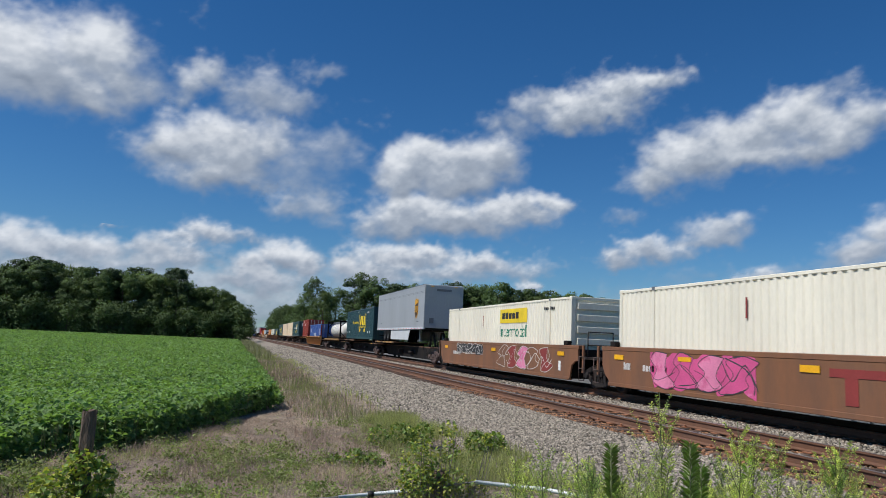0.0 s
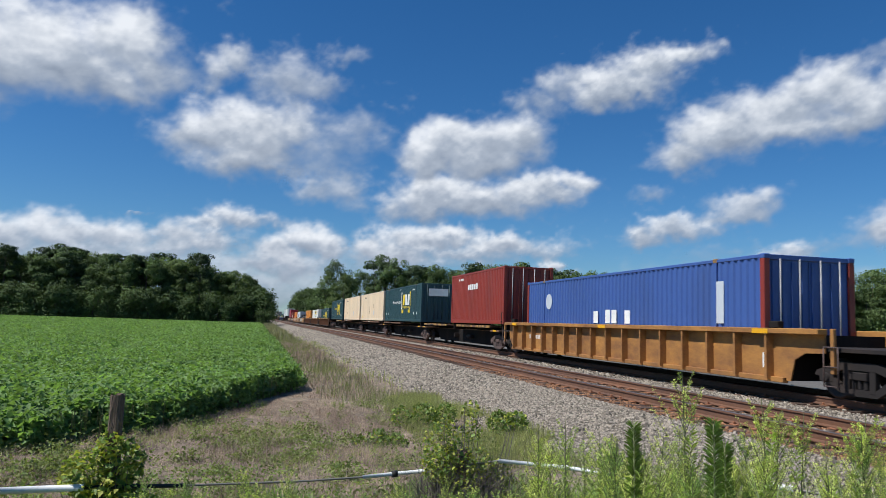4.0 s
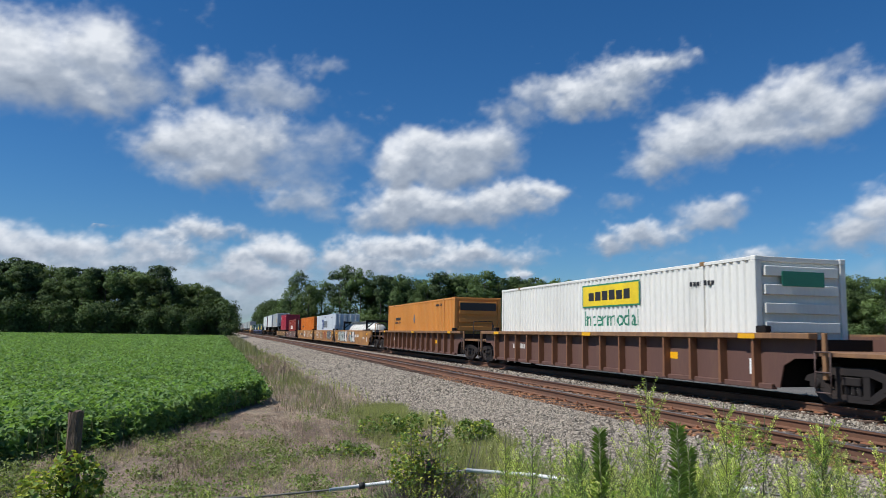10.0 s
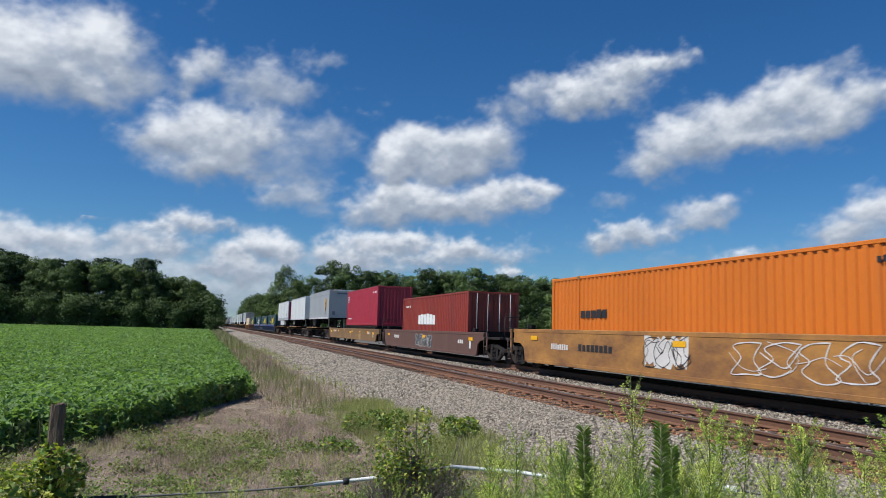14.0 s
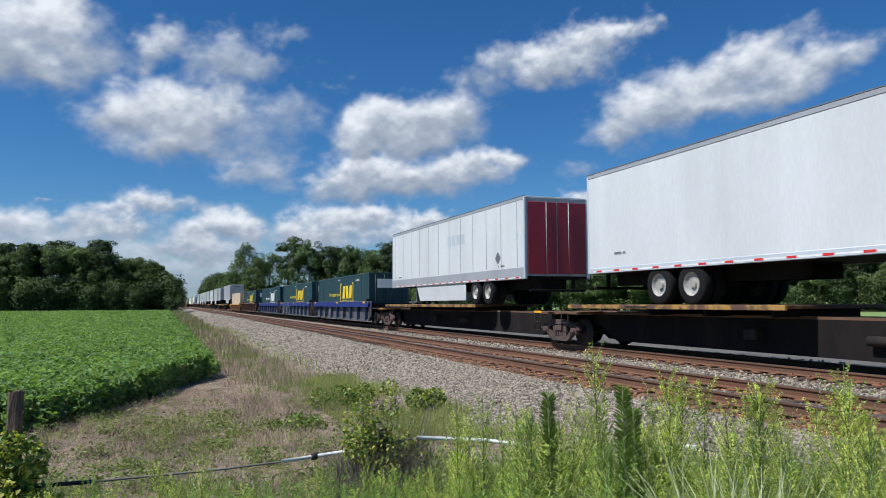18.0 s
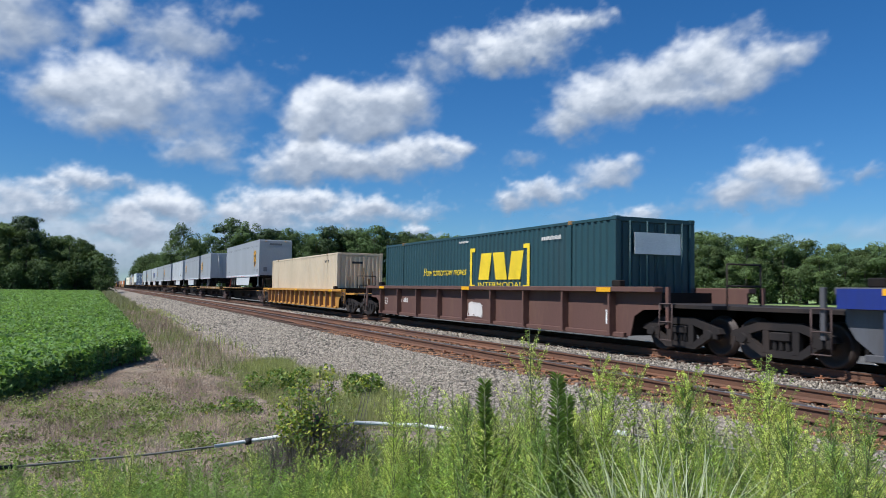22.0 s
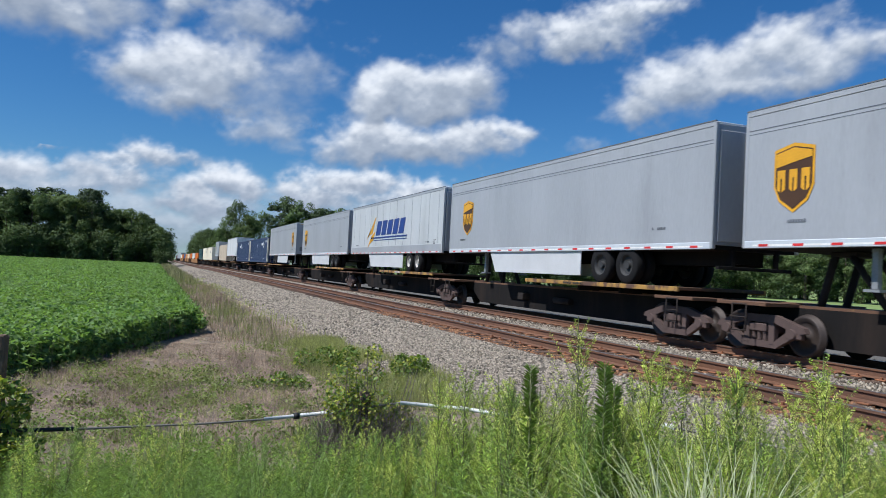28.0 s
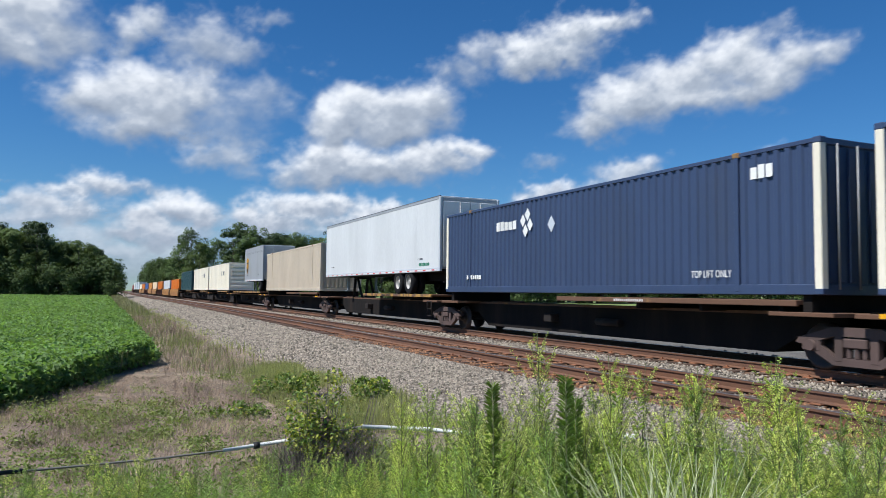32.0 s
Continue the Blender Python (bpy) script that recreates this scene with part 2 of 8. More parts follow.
paint("yellow_car", (0.50, 0.24, 0.035), second=(0.28, 0.13, 0.05), cover=0.35, rough=0.65)
paint("deck_yellow", (0.40, 0.225, 0.055), second=(0.11, 0.058, 0.04), cover=0.5, rough=0.8, spread=0.05, second_scale=1.6, stretch=(1, 1, 1))
paint("deck_rust", (0.13, 0.066, 0.038), second=(0.34, 0.20, 0.065), cover=0.36, rough=0.85, spread=0.06, second_scale=1.5, stretch=(1, 1, 1))
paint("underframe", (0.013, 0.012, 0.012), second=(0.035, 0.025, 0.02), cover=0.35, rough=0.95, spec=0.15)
# dark iron and steel; the shade beneath the overhanging platforms is mixed into both
paint("bogie_iron", (0.024, 0.020, 0.019), second=(0.06, 0.042, 0.033), cover=0.35, rough=0.85, spec=0.25)
M["wheel_steel"] = mat("wheel_steel", (0.055, 0.042, 0.037), rough=0.6, metal=0.4)
paint("rib_ochre", (0.30, 0.155, 0.062), second=(0.13, 0.07, 0.045), cover=0.5, rough=0.75, second_scale=2.5)
M["dark_rim"] = mat("dark_rim", (0.035, 0.035, 0.036), rough=0.7)
M["logo_yellow"] = mat("logo_yellow", (0.80, 0.57, 0.02), rough=0.5, bump=0.02, second=(0.62, 0.45, 0.06), cover=0.3)
M["logo_white"] = mat("logo_white", (0.78, 0.78, 0.75), rough=0.5, bump=0.02)
M["logo_brown"] = mat("logo_brown", (0.075, 0.035, 0.014), rough=0.4, bump=0.02)
M["logo_gold"] = mat("logo_gold", (0.72, 0.36, 0.02), rough=0.4, bump=0.02)
M["logo_blue"] = mat("logo_blue", (0.02, 0.05, 0.22), rough=0.4, bump=0.02)
M["logo_grey"] = mat("logo_grey", (0.14, 0.15, 0.17), rough=0.5, bump=0.02)
M["logo_green"] = mat("logo_green", (0.03, 0.20, 0.12), rough=0.5, bump=0.02)
M["mark_black"] = mat("mark_black", (0.02, 0.02, 0.022), rough=0.6, bump=0.02)
M["spray_pink"] = mat("spray_pink", (0.62, 0.09, 0.24), rough=0.6, bump=0.02, second=(0.75, 0.28, 0.42), cover=0.35, spread=0.05, second_scale=1.6)
M["spray_rose"] = mat("spray_rose", (0.70, 0.22, 0.36), rough=0.6, bump=0.02, second=(0.55, 0.07, 0.20), cover=0.4, spread=0.08, second_scale=2.2)
M["spray_white"] = mat("spray_white", (0.62, 0.58, 0.54), rough=0.7, bump=0.02)
M["spray_dark"] = mat("spray_dark", (0.05, 0.05, 0.055), rough=0.7, bump=0.02, second=(0.24, 0.23, 0.22), cover=0.3)
M["spray_red"] = mat("spray_red", (0.24, 0.035, 0.03), rough=0.7, bump=0.02)
M["reflector_red"] = mat("reflector_red", (0.62, 0.03, 0.03), rough=0.3, bump=0)
M["reflector_amber"] = mat("reflector_amber", (0.85, 0.42, 0.01), rough=0.35, bump=0)
M["tyre"] = mat("tyre", (0.012, 0.012, 0.013), rough=0.95, spec=0.2)
paint("bogie_rust", (0.115, 0.078, 0.07), second=(0.06, 0.045, 0.04), cover=0.45, rough=0.85, spec=0.25)
M["rim"] = mat("rim", (0.42, 0.40, 0.37), rough=0.55, metal=0.2, second=(0.16, 0.12, 0.09), cover=0.35, second_scale=9)
M["skirt"] = mat("skirt", (0.56, 0.57, 0.58), rough=0.5, var=0.08)
M["door_steel"] = mat("door_steel", (0.30, 0.31, 0.32), rough=0.5, metal=0.3)

# ---- ground, ballast, tracks and field ----
NEAR_TRACK, FAR_TRACK, RAIL = 8.64, 13.02, 0.7525
M["soil"] = mat("soil", (0.27, 0.205, 0.145), rough=0.95, var=0.34, coarse=1.2, fine=22, bump=0.9, second=(0.125, 0.10, 0.07), cover=0.5, spread=0.09, second_scale=3.2)
M["meadow"] = mat("meadow", (0.20, 0.28, 0.08), rough=0.95, var=0.25, coarse=0.05, fine=3, bump=0.6, second=(0.20, 0.21, 0.07), cover=0.35, second_scale=0.03)
M["field_soil"] = mat("field_soil", (0.10, 0.075, 0.05), rough=0.95, var=0.2)
M["ballast_bed"] = mat("ballast_bed", (0.27, 0.225, 0.17), rough=0.95, var=0.35, coarse=3, fine=26, bump=1.0, second=(0.15, 0.135, 0.125), cover=0.42, spread=0.06, second_scale=17)
M["rusty_stone"] = mat("rusty_stone", (0.28, 0.14, 0.07), rough=0.95, var=0.3, coarse=8, fine=60, bump=0.3, island=0.5)
M["ballast_rusty"] = mat("ballast_rusty", (0.21, 0.12, 0.07), rough=0.95, var=0.35, coarse=3, fine=26, bump=1.0, second=(0.27, 0.24, 0.22), cover=0.35, spread=0.06, second_scale=14)
M["far_gravel"] = mat("far_gravel", (0.12, 0.112, 0.10), rough=0.95, var=0.3, coarse=0.6, fine=26, bump=0.8, second=(0.13, 0.12, 0.10), cover=0.45, second_scale=3)
M["stone"] = mat("stone", (0.262, 0.225, 0.178), rough=0.9, var=0.2, coarse=8, fine=60, bump=0.3, island=0.7)
M["stone_piece"] = mat("stone_piece", (0.31, 0.265, 0.21), rough=0.9, var=0.2, coarse=8, fine=60, bump=0.3, rnd=0.6)
M["rail_rust"] = mat("rail_rust", (0.18, 0.082, 0.042), rough=0.8, var=0.25, coarse=1.0, fine=30, second=(0.10, 0.052, 0.034), cover=0.5, stretch=(1, 0.3, 1))
M["rail_head"] = mat("rail_head", (0.24, 0.21, 0.20), rough=0.35, metal=0.7, var=0.15, bump=0.02)
M["tie_wood"] = mat("tie_wood", (0.085, 0.055, 0.04), rough=0.9, var=0.3, coarse=3, fine=40, bump=0.7, second=(0.19, 0.10, 0.06), cover=0.4, stretch=(0.3, 3, 3), rnd=0.3)
M["tie_plate"] = mat("tie_plate", (0.25, 0.105, 0.05), rough=0.8, rnd=0.2)
M["pale_clip"] = mat("pale_clip", (0.55, 0.55, 0.55), rough=0.5, metal=0.3)


def stops(*runs):
    out = []
    for a, b, step in runs:
        out += list(np.arange(a, b, step))
    return np.array(out + [runs[-1][1]])


def ground_height(x, y):
    z = -0.6 + 0.05 * math.sin(0.7 * x + 0.3 * y) * math.cos(0.45 * y - 0.2 * x)
    z += 0.16 * max(0.0, min(1.0, (8.5 - y) / 5)) if x < 5 else 0
    if x > 4.2:
        z -= 0.3 * min(1, (x - 4.2) / 1.5)
    return z


xs = stops((-4800, -400, 1100), (-400, -60, 68), (-60, -8, 4), (-8, 6, 0.35), (6, 24, 2), (24, 120, 16), (120, 4800, 936))
ys = stops((-4800, -60, 790), (-60, 0, 10), (0, 40, 0.5), (40, 120, 4), (120, 480, 36), (480, 4800, 720))
g = bpy.data.meshes.new("ground")
nx, ny = len(xs), len(ys)
g.from_pydata([(x, y, ground_height(x, y)) for y in ys for x in xs], [], [(j * nx + i, j * nx + i + 1, (j + 1) * nx + i + 1, (j + 1) * nx + i) for j in range(ny - 1) for i in range(nx - 1)])
for m in ("soil", "meadow", "field_soil"):
    g.materials.append(M[m])
for p in g.polygons:
    x, y = p.center.x, p.center.y
    p.material_index = 1 if x > 26 or y > 185 or y < -5 else (2 if x < -5 and y > 12 else 0)
    p.use_smooth = True
tagged(new("ground", g), "dry verge of bare soil and thin weeds", "ground", kind="structure")


def along(outline, y0, y1):
    """An outline of (x, z) points pulled along the line."""
    n = len(outline)
    s = Shape()
    s.add([(x, y0, z) for x, z in outline] + [(x, y1, z) for x, z in outline],
          [tuple(reversed(range(n))), tuple(n + i for i in range(n))] + [(i, (i + 1) % n, n + (i + 1) % n, n + i) for i in range(n)])
    return s


bed = thing("ballast_bed", "grey crushed-stone ballast bed under two tracks", "ballast", kind="structure")
part("ballast_shoulder", along([(3.7, -0.9), (3.7, -0.64), (4.6, -0.57), (6.75, -0.235), (7.5, -0.225), (7.5, -0.9)], -60, 1500), M["ballast_bed"], bed)
part("ballast_crib", along([(7.22, -0.9), (7.22, -0.222), (9.9, -0.222), (9.9, -0.9)], -60, 1500), M["ballast_rusty"], bed, "rust-stained ballast between the ties")
part("ballast_middle", along([(9.9, -0.9), (9.9, -0.225), (10.8, -0.24), (11.75, -0.225), (11.75, -0.9)], -60, 1500), M["ballast_bed"], bed)
part("ballast_crib", along([(11.75, -0.9), (11.75, -0.225), (14.3, -0.225), (14.3, -0.9)], -60, 1500), M["ballast_rusty"], bed, "rust-stained ballast between the ties")
part("ballast_far_side", along([(14.3, -0.9), (14.3, -0.225), (15.4, -0.235), (17.0, -0.45), (27.5, -0.52), (28.5, -0.95)], -60, 1500), M["far_gravel"], bed)


def ballast_height(x):
    return np.interp(x, [3.7, 4.6, 6.75, 7.5, 15.2], [-0.64, -0.57, -0.235, -0.225, -0.235])


# loose stones: jittered cubes
CUBE = np.array([(-1, -1, -1), (1, -1, -1), (1, 1, -1), (-1, 1, -1), (-1, -1, 1), (1, -1, 1), (1, 1, 1), (-1, 1, 1)], dtype=float)
CUBE_F = [(0, 3, 2, 1), (4, 5, 6, 7), (0, 1, 5, 4), (1, 2, 6, 5), (2, 3, 7, 6), (3, 0, 4, 7)]
rng = np.random.default_rng(5)


def turns(n):
    q = rng.normal(size=(n, 4))
    q /= np.linalg.norm(q, axis=1)[:, None]
    w, x, y, z = q.T
    return np.stack([np.stack([1 - 2 * (y * y + z * z), 2 * (x * y - w * z), 2 * (x * z + w * y)], -1),
                     np.stack([2 * (x * y + w * z), 1 - 2 * (x * x + z * z), 2 * (y * z - w * x)], -1),
                     np.stack([2 * (x * z - w * y), 2 * (y * z + w * x), 1 - 2 * (x * x + y * y)], -1)], 1)


def stones(n, x0, x1, y0, y1, size):
    x, y = rng.uniform(x0, x1, n), rng.uniform(y0, y1, n)
    c = np.stack([x, y, ballast_height(x) + size * rng.uniform(-0.1, 0.55, n)], -1)
    v = CUBE[None] * rng.uniform(0.45, 1.0, (n, 8, 1)) * rng.uniform(0.6, 1.15, (n, 1, 3)) * size * rng.uniform(0.55, 1.2, (n, 1, 1))
    return np.einsum("nij,nkj->nki", turns(n), v) + c[:, None]


# rails and ties
def rail_outline(x):
    return [(x - 0.07, -0.172), (x + 0.07, -0.172), (x + 0.07, -0.16), (x + 0.012, -0.135), (x + 0.012, -0.045), (x + 0.036, -0.035), (x + 0.036, -0.004), (x - 0.036, -0.004), (x - 0.036, -0.035), (x - 0.012, -0.045), (x - 0.012, -0.135), (x - 0.07, -0.16)]


tie_mesh = []
for k in range(4):
    s = Shape().box(-1.3, 1.3, -0.115, 0.115, -0.38, -0.19, 0.012)
    s.v = [(x + 0.02 * noise.noise((x * 3, y * 9, k * 7.0)), y + 0.015 * noise.noise((x * 5, k * 3.0, z * 9)), z + 0.012 * noise.noise((x * 4, y * 8, k + 0.5))) for x, y, z in s.v]
    tie_mesh.append(s.mesh("tie", M["tie_wood"]))
plate_mesh = Shape().box(-0.11, 0.17, -0.095, 0.095, -0.19, -0.168, 0.004).mesh("tie_plate", M["tie_plate"])
spike_mesh = Shape().box(-0.02, 0.02, -0.02, 0.02, -0.17, -0.125, 0.006).mesh("spike", M["tie_plate"])
clip_mesh = Shape().box(-0.05, 0.05, -0.07, 0.07, -0.172, -0.152, 0.004).mesh("clip", M["pale_clip"])
for centre, word in ((NEAR_TRACK, "empty"), (FAR_TRACK, "busy")):
    track = thing("railway_track", f"{word} railway track of rusty steel rails on worn wooden ties", "railway track", "railway tracks", "structure")
    for side in (-1, 1):
        x = centre + side * RAIL
        part("rail", along(rail_outline(x), -60, 1500), M["rail_rust"], track, "steel rail with rust-brown sides")
        part("rail_head", along([(x - 0.033, -0.004), (x + 0.033, -0.004), (x + 0.026, 0.0), (x - 0.026, 0.0)], -60, 1500), M["rail_head"], track, "worn grey running surface")
    for i in range(150):
        y = 2.0 + 0.5 * i
        t = part("tie", tie_mesh[i % 4], None, track)
        t.location, t.rotation_euler = (centre + rng.uniform(-0.05, 0.05), y + rng.uniform(-0.03, 0.03), rng.uniform(-0.012, 0.006)), (0, 0, rng.uniform(-0.015, 0.015))
    for i in range(60):
        for side in (-1, 1):
            p = part("tie_plate", plate_mesh, None, track)
            p.location = (centre + side * RAIL - 0.03, 2.0 + 0.5 * i, 0)
            if i < 30:
                q = part("spike", spike_mesh, None, track)
                q.location = (centre + side * RAIL + (0.1 if rng.random() < 0.5 else -0.1), 2.0 + 0.5 * i + rng.uniform(-0.06, 0.06), 0)
    if centre == NEAR_TRACK:
        for i in range(22):
            q = part("clip", clip_mesh, None, track, "bright clip beside the rail")
            q.location = (centre - RAIL + 0.17 + rng.uniform(-0.02, 0.05), 4.9 + 1.12 * i + rng.uniform(-0.15, 0.15), 0.012)
    far = Shape()
    for i in range(700):
        far.box(centre - 1.3, centre + 1.3, 77 + 0.5 * i - 0.11, 77 + 0.5 * i + 0.11, -0.3, -0.19)
    tagged(part("distant_ties", far, M["tie_wood"], track), kind="stuff")

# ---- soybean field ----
# sheet below the leaves; its darker green puts shade into the gaps between them
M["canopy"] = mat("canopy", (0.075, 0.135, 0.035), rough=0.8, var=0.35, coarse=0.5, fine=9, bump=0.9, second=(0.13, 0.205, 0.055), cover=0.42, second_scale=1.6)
M["soy_leaf"] = mat("soy_leaf", (0.18, 0.28, 0.10), rough=0.6, var=0.22, coarse=0.35, fine=8, bump=0.05, island=0.34, sheer=0.4, spec=0.18)
M["soy_stem"] = mat("soy_stem", (0.16, 0.17, 0.06), rough=0.8)


def field_front(x):
    return np.interp(x, [-60, -6, -2.93, -1.7, 1.2], [9.2, 9.8, 11.3, 12.7, 20.8])


def canopy_top(x, y):
    return -0.03 + 0.36 * (value_noise(np.asarray(x) * 0.9 + 90, np.asarray(y) * 0.8 + 20, 77) - 0.5) + 0.04 * np.sin(3.7 * x + 2.1 * y)


def edge_drop(x, y):
    """How far the crop stoops towards its open edges."""
    near = np.minimum(1.25 - np.asarray(x), (np.asarray(y) - field_front(x)) * 0.75)
    return 0.36 * np.clip(1 - near / 0.8, 0, 1) ** 1.6


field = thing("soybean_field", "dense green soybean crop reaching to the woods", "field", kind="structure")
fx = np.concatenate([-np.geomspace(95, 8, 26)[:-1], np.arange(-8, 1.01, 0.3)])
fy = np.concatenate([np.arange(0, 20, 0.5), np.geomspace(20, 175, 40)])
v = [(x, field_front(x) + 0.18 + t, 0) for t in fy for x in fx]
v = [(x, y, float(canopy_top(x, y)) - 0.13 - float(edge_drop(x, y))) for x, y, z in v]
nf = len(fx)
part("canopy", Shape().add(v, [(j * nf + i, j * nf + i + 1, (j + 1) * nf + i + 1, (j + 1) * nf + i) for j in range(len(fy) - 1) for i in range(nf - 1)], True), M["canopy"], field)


def leaflets(c, length, width, tilt=0.5):
    """Pointed leaves: folded along the midrib, at centres c."""
    n = len(c)
    a = rng.uniform(0, 2 * math.pi, n)
    d = np.stack([np.cos(a), np.sin(a), rng.normal(0, tilt, n) - 0.15], -1)
    d /= np.linalg.norm(d, axis=1)[:, None]
    up = np.array([0, 0, 1.0]) + rng.normal(0, tilt * 0.8, (n, 3))
    s = np.cross(d, up)
    s /= np.linalg.norm(s, axis=1)[:, None] + 1e-9
    u = np.cross(s, d)
    ln = (length * rng.uniform(0.7, 1.25, n))[:, None]
    w = (width * rng.uniform(0.7, 1.2, n))[:, None]
    lift = u * w * 0.3
    return np.stack([c - d * ln * 0.5, c - d * ln * 0.1 - s * w * 0.5 + lift, c + d * ln * 0.5, c - d * ln * 0.1 + s * w * 0.5 + lift], 1)


LEAF_F = [(0, 1, 2), (0, 2, 3)]


def crop(n, y0, y1, az0, az1, length, depth):
    y = np.sqrt(rng.uniform(y0 ** 2, y1 ** 2, n))
    x = np.tan(np.radians(rng.uniform(az0, az1, n))) * y
    ok = (x < 1.15 + 0.12 * np.sin(3 * y)) & (y > field_front(x) + 0.1 * np.sin(5 * x))
    x, y = x[ok], y[ok]
    edge = np.minimum(1.2 - x, (y - field_front(x)) * 0.6)
    low = rng.uniform(0, depth, len(x))
    return leaflets(np.stack([x, y, canopy_top(x, y) + 0.05 - edge_drop(x, y) - low + rng.normal(0, 0.035, len(x))], -1), length, length * 0.68)


tagged(part("leaves", many("leaves", np.concatenate([crop(46000, 9, 30, -19, 6, 0.12, 0.16), crop(52000, 30, 62, -19, 4, 0.15, 0.16)]), LEAF_F, M["soy_leaf"]), None, field), kind="stuff")
tagged(part("distant_leaves", many("distant_leaves", crop(80000, 62, 176, -21, 2, 0.24, 0.12), LEAF_F, M["soy_leaf"]), None, field), kind="stuff")
# leaves down the open edges of the crop
ne = 15000
t = rng.uniform(0, 1, ne)
ex = np.where(t < 0.55, rng.uniform(-7, 1.2, ne), 1.15 + rng.normal(0, 0.1, ne))
ey = np.where(t < 0.55, field_front(ex) + 0.1 + np.abs(rng.normal(0, 0.18, ne)) + 0.26 * np.sin(2.3 * ex) + 0.16 * np.sin(7 * ex) + 0.1 * np.sin(16 * ex), rng.uniform(20.5, 60, ne))
ez = -0.56 + 0.6 * rng.uniform(0, 1, ne) ** 0.7 - 0.12 * (value_noise(ex * 1.1 + 50, ey * 1.1 + 50, 78) > 0.52)
bulge = 0.10 * np.sin(np.clip((ez + 0.6) / 0.6, 0, 1) * math.pi)
back = 0.55 * np.clip((ez + 0.5) / 0.5, 0, 1) ** 2 * rng.uniform(0.3, 1.0, ne)
ex, ey = np.where(t < 0.55, ex, ex + bulge - back), np.where(t < 0.55, ey - bulge + back * 1.2, ey)
tagged(part("edge_leaves", many("edge_leaves", leaflets(np.stack([ex, ey, ez], -1), 0.13, 0.095, 0.8), LEAF_F, M["soy_leaf"]), None, field), kind="stuff")
stems = Shape()
for k in range(420):
    x = rng.uniform(-5, 1.15)
    y = float(field_front(x)) + rng.uniform(0.05, 0.5) if k % 2 else rng.uniform(21, 40)
    x = x if k % 2 else 1.15 + rng.uniform(-0.25, 0.03)
    stems.tube((x, y, -0.62), (x + rng.uniform(-0.06, 0.06), y + rng.uniform(-0.06, 0.06), -0.1), 0.006, 0.003, 4, False)
tagged(part("stems", stems, M["soy_stem"], field), kind="stuff")

# ---- train ----
MOVING = []
STORE = {}
FACE = Matrix(((0, 0, -1), (-1, 0, 0), (0, 1, 0))).to_4x4()


def kept(key, maker, material):
    if key not in STORE:
        STORE[key] = maker().mesh(key[0], M[material])
    return STORE[key]


def travelled(t):
    return 23.067 * t - 0.0169 * t * t + 0.00046 * t ** 3


def rolls(ob, c, z):
    """Notes a thing that rides the train: c is where it stands along the line as the clip starts."""
    ob.matrix_world = pose(FAR_TRACK, c, z)
    MOVING.append((ob, c, z))
    return ob


def plate(name, parent, y0, y1, z0, z1, material, x=-1.296, label="", t=0.004):
    return part(name, Shape().box(x - t, x, y0, y1, z0, z1), M[material], parent, label)


def outline_plate(name, parent, points, material, x=-1.296, label="", t=0.004):
    return part(name, Shape().prism(points, x - t, x), M[material], parent, label)


def words(text, parent, y, z, size, material, x=-1.297, shear=0.0, width=None, hug=None):
    key = ("lettering", text, size, material, shear)
    if key not in STORE:
        STORE[key] = lettering(text, size, M[material], shear=shear)
    ob = part("lettering", STORE[key], None, parent, f"painted words {text}")
    s = 1.0 if width is None else width / max(0.01, ob.dimensions.x)
    m = Matrix.Translation((x, y, z)) @ FACE @ Matrix.Diagonal((s, 1, 1, 1))
    if hug:
        ob.data = hugging(ob.data, m, *hug)
    else:
        ob.matrix_local = m
    return ob


def hugging(source, m, length, depth, pitch=0.27):
    """A mesh, set in place by m and laid into the folds of a corrugated side."""
    bm = bmesh.new()
    bm.from_mesh(source)
    bm.transform(m)
    span = length - 0.28
    p = span / max(2, round(span / pitch))
    folds = [0.0, 0.36 * p, 0.5 * p, 0.86 * p, p]
    low, high = min(v.co.y for v in bm.verts), max(v.co.y for v in bm.verts)
    for k in range(int((low - 0.14) / p), int((high - 0.14) / p) + 1):
        for f in folds[:-1]:
            bmesh.ops.bisect_plane(bm, geom=bm.verts[:] + bm.edges[:] + bm.faces[:], plane_co=(0, 0.14 + k * p + f, 0), plane_no=(0, 1, 0))
    for v in bm.verts:
        v.co.x += float(np.interp((v.co.y - 0.14) % p, folds, [0, 0, depth, depth, 0]))
    me = bpy.data.meshes.new("lettering")
    bm.to_mesh(me)
    bm.free()
    me.materials.append(source.materials[0])
    return me


def bars(parent, y, z, n, w, h, material, x=-1.296, gap=0.35, seed=0):
    """A line of small marks that stands for writing too small to read; it runs from y towards the front."""
    r = random.Random(seed + n * 7 + int(y * 13))
    s = Shape()
    for k in range(n):
        if r.random() < 0.12:
            continue
        a = y - k * w * (1 + gap)
        s.box(x - 0.004, x, a - w, a, z, z + h * r.uniform(0.8, 1.0))
    return tagged(part("stencil", s, M[material], parent, "small stencilled marks"), kind="stuff")


def corrugated(y0, y1, z0, z1, side, pitch=0.27, depth=0.042, x=1.29):
    n = max(2, round((y1 - y0) / pitch))
    p = (y1 - y0) / n
    line = []
    for k in range(n):
        a = y0 + k * p
        line += [(a, 0), (a + 0.36 * p, 0), (a + 0.5 * p, depth), (a + 0.86 * p, depth)]
    line.append((y1, 0))
    v = [(side * (x - d), y, z) for z in (z0, z1) for y, d in line]
    m = len(line)
    f = [(i, i + 1, m + i + 1, m + i) for i in range(m - 1)]
    return Shape().add(v, f if side > 0 else [q[::-1] for q in f])


